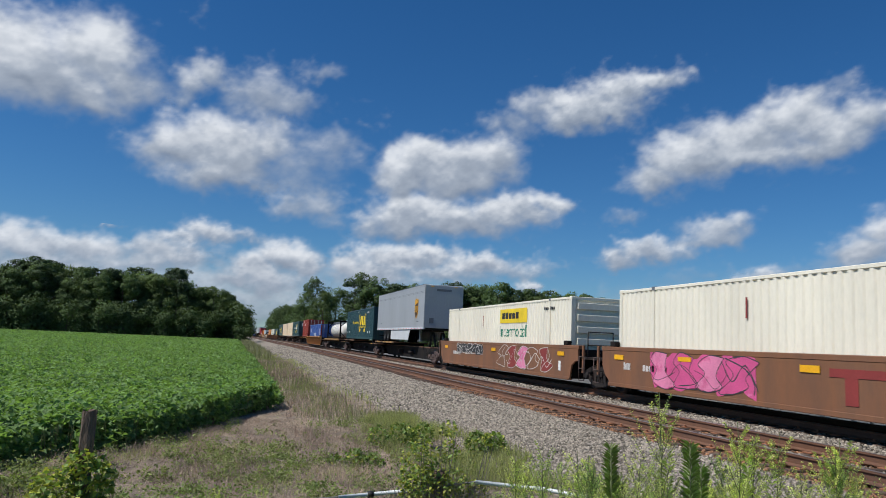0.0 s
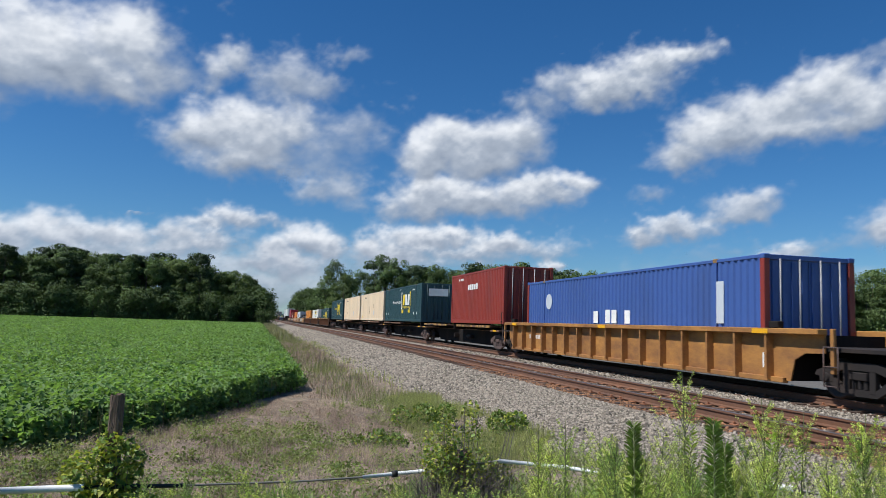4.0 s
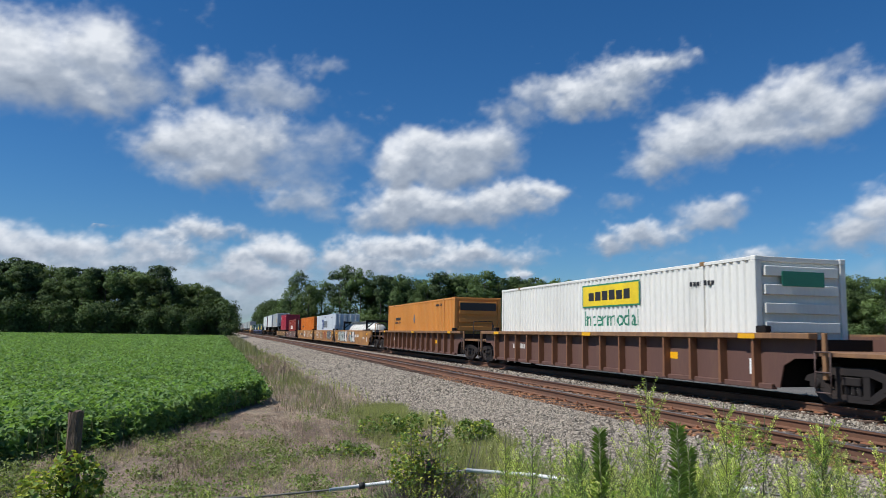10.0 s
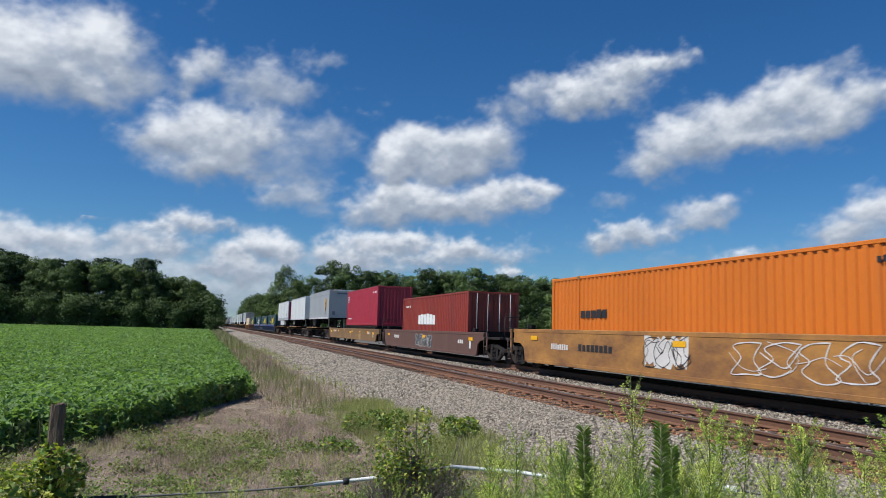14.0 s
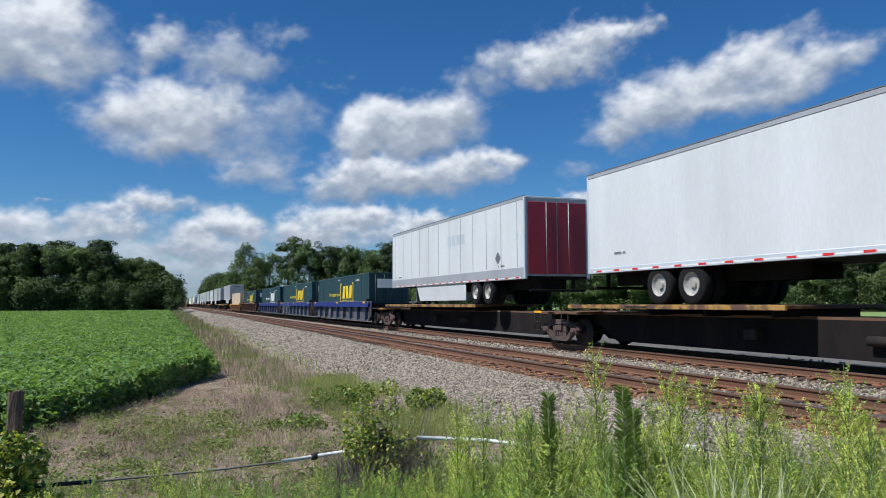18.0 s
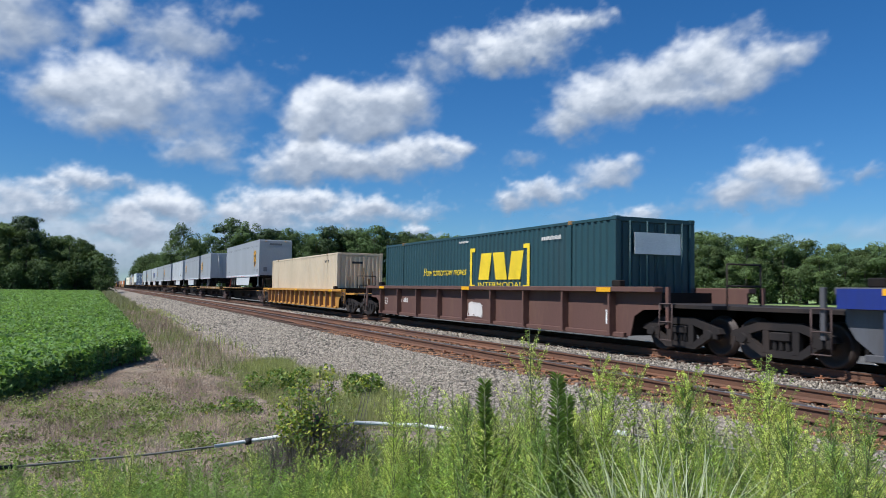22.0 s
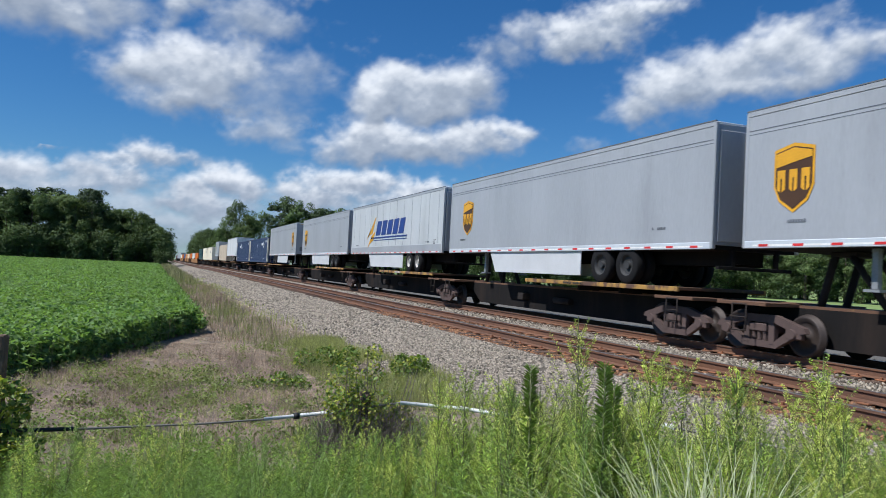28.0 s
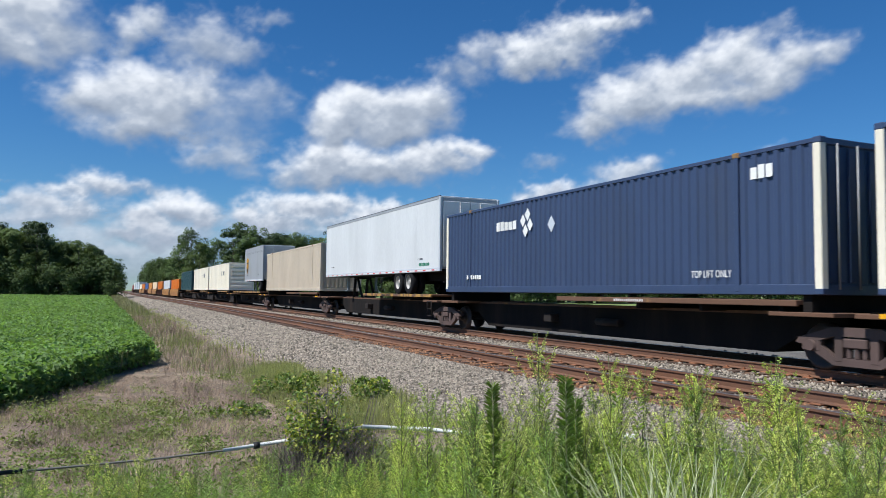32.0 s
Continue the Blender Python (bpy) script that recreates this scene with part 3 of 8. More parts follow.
def across(x0, x1, z0, z1, y, sign, upright=True, n=9, depth=0.05):
    """A ribbed end wall."""
    s = Shape()
    s.box(x0, x1, min(y, y - sign * 0.03), max(y, y - sign * 0.03), z0, z1)
    for k in range(n):
        if upright:
            w = (x1 - x0) / n
            a = x0 + (k + 0.25) * w
            s.box(a, a + w * 0.5, min(y, y + sign * depth), max(y, y + sign * depth), z0 + 0.05, z1 - 0.05, 0.01)
        else:
            h = (z1 - z0) / n
            a = z0 + (k + 0.2) * h
            s.box(x0 + 0.08, x1 - 0.08, min(y, y + sign * depth), max(y, y + sign * depth), a, a + h * 0.55, 0.012)
    return s


def container(c, length, z, colour, label, front="doors", posts=True, post_colour=None, height=2.896):
    """A steel shipping container; y = 0 is the end that leads."""
    box = thing("shipping_container", label, "container", "containers on the train")
    L, H, k = length, height, (length, colour, height)
    for side in (-1, 1):
        part("side_panel", kept(("side_panel", side, *k), lambda: corrugated(0.14, L - 0.14, 0.2, H - 0.1, side, depth={"pale_grey": 0.016, "maroon": 0.02, "tan": 0.036, "cream": 0.034}.get(colour, 0.042)), colour), None, box)
        part("top_rail", kept(("top_rail", side, *k), lambda: Shape().box(min(side * 1.2, side * 1.297), max(side * 1.2, side * 1.297), 0.1, L - 0.1, H - 0.1, H - 0.01, 0.012), colour), None, box)
        part("bottom_rail", kept(("bottom_rail", side, *k), lambda: Shape().box(min(side * 1.16, side * 1.298), max(side * 1.16, side * 1.298), 0.1, L - 0.1, 0.0, 0.2, 0.012), colour), None, box)
        for y in (0.0, L - 0.16):
            p = part("corner_post", kept(("corner_post", side, post_colour or colour, H), lambda: Shape().box(min(side * 1.13, side * 1.302), max(side * 1.13, side * 1.302), 0, 0.16, 0.1, H - 0.1, 0.015), post_colour or colour), None, box)
            p.location.y = y
            for zz in (0.0, H - 0.12):
                q = part("corner_casting", kept(("corner_casting", side, colour), lambda: Shape().box(min(side * 1.12, side * 1.306), max(side * 1.12, side * 1.306), 0, 0.18, 0, 0.125, 0.018), colour), None, box)
                q.location.y, q.location.z = y - (0.01 if y == 0 else 0.01), zz
        if posts and L > 15:
            for y in ((L - 12.19) / 2, (L + 12.19) / 2):
                p = part("lifting_post", kept(("lifting_post", side, colour), lambda: Shape().box(min(side * 1.2, side * 1.304), max(side * 1.2, side * 1.304), -0.06, 0.06, 0.05, H - 0.05, 0.01), colour), None, box)
                p.location.y = y
                q = part("lifting_casting", kept(("lifting_casting", side, colour), lambda: Shape().box(min(side * 1.15, side * 1.309), max(side * 1.15, side * 1.309), -0.09, 0.09, H - 0.11, H + 0.008, 0.015), "logo_grey" if colour in ("tan", "cream", "white", "pale_grey") else "rust_car"), None, box)
                q.location.y = y
    part("roof", kept(("roof", *k), lambda: Shape().box(-1.22, 1.22, 0.08, L - 0.08, H - 0.05, H - 0.02), colour), None, box)
    part("floor", kept(("floor", *k), lambda: Shape().box(-1.2, 1.2, 0.1, L - 0.1, 0.05, 0.17), "underframe"), None, box)
    for y, sign, kind in ((0.06, -1, front), (L - 0.06, 1, "ribs" if front == "doors" else "doors")):
        if kind == "doors":
            for side in (-1, 1):
                d = part("door", kept(("door", sign, side, *k), lambda: across(min(side * 0.01, side * 1.12), max(side * 0.01, side * 1.12), 0.18, H - 0.12, y, sign, True, 4, 0.03), colour), None, box)
                for rx in (0.3, 0.85):
                    part("lock_rod", kept(("lock_rod", sign, side, rx, L, colour == "teal"), lambda: Shape().tube((side * rx, y + sign * 0.07, 0.1), (side * rx, y + sign * 0.07, H - 0.1), 0.02, n=6), "teal" if colour == "teal" else "door_steel"), None, d)
        else:
            part("end_wall", kept(("end_wall", sign, kind, *k), lambda: across(-1.13, 1.13, 0.18, H - 0.12, y, sign, kind != "louvres", 9 if kind != "louvres" else 6, 0.045 if kind != "louvres" else 0.09), colour), None, box)
        part("end_header", kept(("end_header", sign, *k), lambda: Shape().box(-1.13, 1.13, y - 0.05, y + 0.05, H - 0.13, H - 0.01, 0.01), colour), None, box)
        part("end_sill", kept(("end_sill", sign, *k), lambda: Shape().box(-1.13, 1.13, y - 0.05, y + 0.05, 0.0, 0.19, 0.01), colour), None, box)
    return rolls(box, c, z)


def teal_marks(box, yellow=True, spine=True, mixed=False):
    ink = "logo_yellow" if yellow else "logo_white"
    for y0, y1, d in ((4.05, 4.2, 1), (7.8, 7.95, -1)):
        o = "logo_white" if (mixed and d < 0) or not yellow else ink
        a, b = (y0, y0 + 0.36) if d > 0 else (y1 - 0.36, y1)
        outline_plate("bracket", box, [(a, 2.40), (b, 2.40), (b, 2.27), (y1 if d > 0 else y1 - 0.15, 2.27), (y1 if d > 0 else y1 - 0.15, 1.15), (b, 1.15), (b, 1.0), (a, 1.0)] if d > 0 else [(b, 2.40), (a, 2.40), (a, 2.27), (y0, 2.27), (y0, 1.15), (a, 1.15), (a, 1.0), (b, 1.0)], o, label="painted bracket")
    # an emblem of three plain slanting blocks
    for k, y in enumerate((6.5, 5.5, 4.5)):
        d = (0.1, -0.1, 0.1)[k]
        outline_plate("emblem_block", box, [(y + d, 1.32), (y - d, 2.2), (y + 0.72 - d, 2.2), (y + 0.72 + d, 1.32)], "logo_white" if mixed and k else ink, label="plain slanting painted block")
    words("INTERMODAL", box, 5.9, 1.14, 0.25, ink, width=2.9)
    words("How tomorrow moves", box, 10.1, 1.62, 0.42, "logo_white" if mixed else ink, shear=0.25, width=3.7)
    if spine:
        for y in (7.55, 7.15, 4.85, 4.45):
            part("painted_wheel", Shape().lathe([(-1.299, 0.001), (-1.299, 0.17), (-1.29, 0.17)], (0, y, 0.82), "x", 14, False), M["logo_yellow"], box)
    bars(box, 3.4, 2.44, 10, 0.075, 0.12, "spray_white")
    bars(box, 8.9, 2.62, 13, 0.05, 0.07, "spray_white")
    for y in (1.5, 2.6, 13.9, 15.2):
        plate("placard", box, y, y + 0.2, 0.55, 0.75, "logo_white")
    part("end_panel", Shape().box(-0.75, 0.75, -0.062, -0.05, 1.95, 2.5), M["logo_white"], box, "pale panel on the end doors")


def shield(ob, y, z, w=1.0, h=1.4):
    def points(s, dy=0.0, dz=0.0):
        return [(y + dy + s * w / 2, z + dz + s * h * 0.42), (y + dy, z + dz + s * h * 0.5), (y + dy - s * w / 2, z + dz + s * h * 0.42), (y + dy - s * w / 2, z + dz - s * h * 0.12), (y + dy - s * w * 0.36, z + dz - s * h * 0.33), (y + dy, z + dz - s * h * 0.5), (y + dy + s * w * 0.36, z + dz - s * h * 0.33), (y + dy + s * w / 2, z + dz - s * h * 0.12)]
    e = outline_plate("emblem", ob, points(1.0), "logo_gold", x=-1.309, label="gold and brown shield emblem")
    outline_plate("emblem_field", e, points(0.9), "logo_brown", x=-1.316)
    # a curved gold top and three broad gold strokes
    outline_plate("emblem_stroke", e, [(y + 0.5 * w * 0.88, z + h * 0.36), (y, z + h * 0.43), (y - 0.5 * w * 0.88, z + h * 0.36), (y - 0.5 * w * 0.88, z + h * 0.27), (y, z + h * 0.22), (y + 0.5 * w * 0.88, z + h * 0.16)], "logo_gold", x=-1.323)
    for k in range(3):
        a = y + (0.3 - 0.3 * k) * w
        outline_plate("emblem_stroke", e, [(a + 0.1 * w, z + 0.12 * h), (a - 0.1 * w, z + 0.12 * h), (a - 0.1 * w, z - 0.16 * h), (a - 0.02 * w, z - 0.2 * h), (a - 0.02 * w, z), (a + 0.02 * w, z), (a + 0.02 * w, z - 0.2 * h), (a + 0.1 * w, z - 0.16 * h)], "logo_gold", x=-1.323)


def road_wheel(parent, x, y, rim="rim"):
    w = part("wheel", kept(("wheel",), lambda: Shape().lathe([(-0.13, 0.29), (-0.13, 0.47), (-0.1, 0.505), (0.1, 0.505), (0.13, 0.47), (0.13, 0.29)], (0, 0, 0), "x", 22), "tyre"), None, parent, "black road tyre")
    w.location = (x, y, 0.505)
    part("rim", kept(("rim", rim), lambda: Shape().lathe([(-0.125, 0.3), (-0.11, 0.27), (-0.05, 0.24), (-0.03, 0.11), (-0.1, 0.09), (-0.1, 0.001)], (0, 0, 0), "x", 24, False), rim), None, w, "pale wheel rim" if rim == "rim" else "dark wheel rim")


def trailer(c, length, colour, label, nose="front", skirt=True, ribs=0, dark_base=False, z=1.28, z_low=0.9, height=2.94, mark=True, tail_colour=None):
    """A road trailer on the deck; y = 0 is the end that leads; nose: which end has the kingpin."""
    t = thing("road_trailer", label, "trailer", "trailers on the train")
    L, a, b = length, z_low, z_low + height
    f = (lambda y: y) if nose == "front" else (lambda y: L - y)
    def span(y0, y1):
        return (min(f(y0), f(y1)), max(f(y0), f(y1)))
    part("side_wall", Shape().box(-1.3, -1.26, 0.06, L - 0.06, a + 0.12, b - 0.1, 0.008), M[colour], t)
    part("side_wall", Shape().box(1.26, 1.3, 0.06, L - 0.06, a + 0.12, b - 0.1, 0.008), M[colour], t)
    part("roof", Shape().box(-1.27, 1.27, 0.05, L - 0.05, b - 0.05, b, 0.012), M["pale_grey"], t)
    part("floor", Shape().box(-1.24, 1.24, 0.05, L - 0.05, a, a + 0.12), M["underframe"], t)
    for side in (-1, 1):
        part("top_rail", Shape().box(min(side * 1.26, side * 1.312), max(side * 1.26, side * 1.312), 0.03, L - 0.03, b - 0.13, b - 0.01, 0.012), M["trailer_grey"], t)
        part("bottom_rail", Shape().box(min(side * 1.24, side * 1.312), max(side * 1.24, side * 1.312), 0.03, L - 0.03, a + 0.0, a + (0.42 if dark_base else 0.16), 0.012), M["trailer_grey" if dark_base else "pale_grey"], t)
        for y in (0.0, L - 0.1):
            part("corner_post", Shape().box(min(side * 1.2, side * 1.314), max(side * 1.2, side * 1.314), y, y + 0.1, a, b - 0.02, 0.02), M["pale_grey" if colour == "white" else colour], t)
    part("end_wall", Shape().box(-1.22, 1.22, *span(0.0, 0.06), a + 0.1, b - 0.05, 0.01), M[colour], t, "smooth nose wall")
    tail = part("tail_frame", Shape().box(-1.22, 1.22, *span(L - 0.06, L - 0.02), a + 0.1, b - 0.05, 0.01), M["trailer_grey"], t)
    for side in (-1, 1):
        d = part("rear_door", Shape().box(min(side * 0.02, side * 1.16), max(side * 0.02, side * 1.16), *span(L - 0.03, L + 0.0), a + 0.18, b - 0.2, 0.01), M[tail_colour or "trailer_grey"], t)
        part("lock_rod", Shape().tube((side * 0.45, f(L + 0.03), a + 0.15), (side * 0.45, f(L + 0.03), b - 0.2), 0.018, n=6), M["door_steel"], d)
    if colour == "trailer_grey":
        part("crease", Shape().box(-1.306, -1.3, 0.1, L - 0.1, b - 0.44, b - 0.425).box(-1.304, -1.3, 0.1, L - 0.1, b - 0.52, b - 0.508), M["logo_grey"], t)
    for k in range(ribs):
        y = 0.6 + (L - 1.2) * k / (ribs - 1)
        part("panel_seam", Shape().box(-1.307, -1.3, y - 0.02, y + 0.02, a + 0.45, b - 0.15), M["trailer_grey"], t)
    n = int((L - 1.0) / 0.82)
    for k in range(n):
        y = 0.6 + k * (L - 1.2) / (n - 1)
        plate("reflector", t, y - 0.13, y + 0.13, a + 0.035, a + 0.085, "reflector_red", x=-1.312)
    part("white_tape", Shape().box(-1.3135, -1.312, 0.3, L - 0.3, a + 0.042, a + 0.078), M["logo_white"], t, "white reflective tape between red reflectors")
    part("roof_edge", Shape().box(-1.318, -1.26, 0.02, L - 0.02, b - 0.012, b + 0.014), M["logo_grey"], t, "dark drip edge along the roof")
    part("chassis", Shape().box(-0.5, -0.4, *span(L * 0.55, L - 0.3), a - 0.35, a).box(0.4, 0.5, *span(L * 0.55, L - 0.3), a - 0.35, a).box(-0.4, 0.4, *span(L - 0.5, L - 0.3), a - 0.3, a), M["underframe"], t)
    ax = (L - 3.3, L - 4.55) if L > 10 else (L - 1.4,)
    for y in ax:
        part("axle", Shape().tube((-1.2, f(y), 0.505), (1.2, f(y), 0.505), 0.07, n=8), M["underframe"], t)
        for x in (-1.14, 1.14):
            road_wheel(t, x, f(y), "dark_rim" if colour == "trailer_grey" else "rim")
        for x in (-0.8, 0.8):
            road_wheel(t, x, f(y), "dark_rim")
    if skirt:
        for x in (-1.24, 1.24):
            part("side_skirt", Shape().prism([(f(L - 5.6), a), (f(L - 5.6), a - 0.72), (f(4.6), a - 0.72), (f(4.1), a)], x - 0.012, x + 0.012), M["skirt"], t, "pale side skirt")
    for x in (-0.8, 0.8):
        leg = part("landing_leg", Shape().box(x - 0.06, x + 0.06, *span(2.75, 2.88), a - 0.75, a, 0.01).box(x - 0.13, x + 0.13, *span(2.65, 2.98), a - 0.8, a - 0.75), M["door_steel"], t)
    part("tail_bar", Shape().box(-1.1, 1.1, *span(L - 0.1, L), a - 0.45, a - 0.37, 0.01).box(-0.7, -0.6, *span(L - 0.1, L - 0.02), a - 0.4, a).box(0.6, 0.7, *span(L - 0.1, L - 0.02), a - 0.4, a), M["underframe"], t)
    if mark:
        for y in (1.2, L - 2.2):
            bars(t, f(y) if nose != "front" else y + 0.8, a + 0.5, 8, 0.05, 0.07, "logo_grey", x=-1.306)
    for x in (-0.95, 0.65) if colour != "white" else ():
        part("nose_placard", Shape().box(x, x + 0.3, *span(-0.012, 0.0), a + 0.4, a + 0.75, 0.004), M["logo_grey"], t)
        part("nose_lamp", Shape().box(x + 0.05, x + 0.25, *span(-0.03, 0.0), b - 0.14, b - 0.09), M["reflector_amber"], t)
    if colour != "white":
        part("nose_mark", Shape().box(-0.5, 0.5, *span(-0.006, 0.0), b - 0.42, b - 0.27), M["logo_grey"], t)
    return rolls(t, c, z)


# ---- running gear ----
def side_frame(x0, x1):
    """A cast truss: a bowed top member, a slung bottom member, two columns and the bearing pockets."""
    s = Shape()
    s.prism([(-1.22, 0.50), (-1.16, 0.60), (-0.95, 0.66), (-0.45, 0.81), (0.45, 0.81), (0.95, 0.66), (1.16, 0.60), (1.22, 0.50), (1.05, 0.47), (0.88, 0.51), (0.42, 0.65), (-0.42, 0.65), (-0.88, 0.51), (-1.05, 0.47)], x0, x1)
    s.prism([(-0.96, 0.52), (-0.86, 0.36), (-0.45, 0.13), (0.45, 0.13), (0.86, 0.36), (0.96, 0.52), (0.78, 0.52), (0.42, 0.27), (-0.42, 0.27), (-0.78, 0.52)], x0 + 0.012, x1 - 0.012)
    for k in (-1, 1):
        a, b = sorted((k * 0.26, k * 0.42))
        s.box(x0 + 0.006, x1 - 0.006, a, b, 0.2, 0.7, 0.012)
        a, b = sorted((k * 0.70, k * 1.10))
        s.box(x0 + 0.004, x1 - 0.004, a, b, 0.36, 0.58, 0.02)
    return s


def upright(x, z0, z1, n, r0, r1):
    """A stubby spring: a wavy upright tube."""
    m, rings = 8, 2 * n + 1
    v = [(x + (r1 if k % 2 else r0) * math.cos(6.2832 * i / m), (r1 if k % 2 else r0) * math.sin(6.2832 * i / m), z0 + (z1 - z0) * k / (rings - 1)) for k in range(rings) for i in range(m)]
    return Shape().add(v, [(k * m + i, k * m + (i + 1) % m, k * m + m + (i + 1) % m, k * m + m + i) for k in range(rings - 1) for i in range(m)], True)


def bogie(parent, y, far=False, iron="bogie_iron"):
    if far:
        b = part("bogie", kept(("bogie", "far"), lambda: Shape().box(-1.14, -1.0, -1.2, 1.2, 0.2, 0.8, 0.05).box(1.0, 1.14, -1.2, 1.2, 0.2, 0.8, 0.05).tube((-0.83, -0.89, 0.42), (0.83, -0.89, 0.42), 0.42, n=16).tube((-0.83, 0.89, 0.42), (0.83, 0.89, 0.42), 0.42, n=16), "bogie_iron"), None, parent, "cast-iron rail bogie")
        b.location.y = y
        return b
    b = part("bogie", kept(("bogie", iron), lambda: Shape().box(-1.05, 1.05, -0.22, 0.22, 0.42, 0.68, 0.02).box(-0.5, 0.5, -0.4, 0.4, 0.5, 0.62), iron), None, parent, "cast-iron rail bogie")
    b.location.y = y
    for side in (-1, 1):
        x0, x1 = sorted((side * 1.0, side * 1.14))
        part("side_frame", kept(("side_frame", side, iron), lambda: side_frame(x0, x1), iron), None, b)
        e0, e1 = sorted((side * 0.95, side * 1.17))
        part("bolster_end", kept(("bolster_end", side, iron), lambda: Shape().box(e0, e1, -0.23, 0.23, 0.45, 0.62, 0.02), iron), None, b)
        for k in (-0.15, 0.0, 0.15):
            spring = part("spring", kept(("spring", side, iron), lambda: upright(side * 1.08, 0.27, 0.45, 5, 0.048, 0.064), iron), None, b)
            spring.location.y = k
        for k in (-0.89, 0.89):
            w = part("rail_wheel", kept(("rail_wheel", side), lambda: Shape().lathe([(side * 0.69, 0.001), (side * 0.69, 0.455), (side * 0.72, 0.455), (side * 0.725, 0.42), (side * 0.82, 0.415), (side * 0.83, 0.36), (side * 0.77, 0.3), (side * 0.77, 0.14), (side * 0.83, 0.12), (side * 0.83, 0.001)], (0, 0, 0), "x", 26), "wheel_steel"), None, b, "steel rail wheel")
            w.location = (0, k, 0.42)
            e = part("bearing_cap", kept(("bearing_cap", side, iron), lambda: Shape().tube((side * 1.0, 0, 0), (side * 1.2, 0, 0), 0.12, 0.1, 12), iron), None, b)
            e.location = (0, k, 0.46)
    for k in (-0.89, 0.89):
        a = part("axle", kept(("axle",), lambda: Shape().tube((-1.0, 0, 0), (1.0, 0, 0), 0.08, n=8), "bogie_iron"), None, b)
        a.location = (0, k, 0.42)
    return b


JOINT = {}


def running_gear(car, a, b, rear, iron="bogie_iron"):
    """The bogies of one car; where two uncoupled sets meet, their bogies stand clear of each other."""
    off = 0.0
    if JOINT.get("bogie"):
        off = max(0.0, (2.7 - (a - JOINT["end"])) / 2)
        JOINT["bogie"].location.y -= off
    bogie(car, off, a > 800, iron)
    JOINT["bogie"], JOINT["end"] = (bogie(car, b - a, a > 800, iron) if rear else None), b


def ladder(parent, y, z0, z1, x=-1.5, colour="underframe"):
    s = Shape()
    for d in (-0.2, 0.2):
        s.tube((x, y + d, z0), (x, y + d, z1), 0.016, n=6)
    n = max(2, int((z1 - z0) / 0.32))
    for k in range(n + 1):
        zz = z0 + (z1 - z0) * k / n
        s.tube((x, y - 0.2, zz), (x, y + 0.2, zz), 0.016, n=6)
    return part("ladder", s, M[colour], parent)


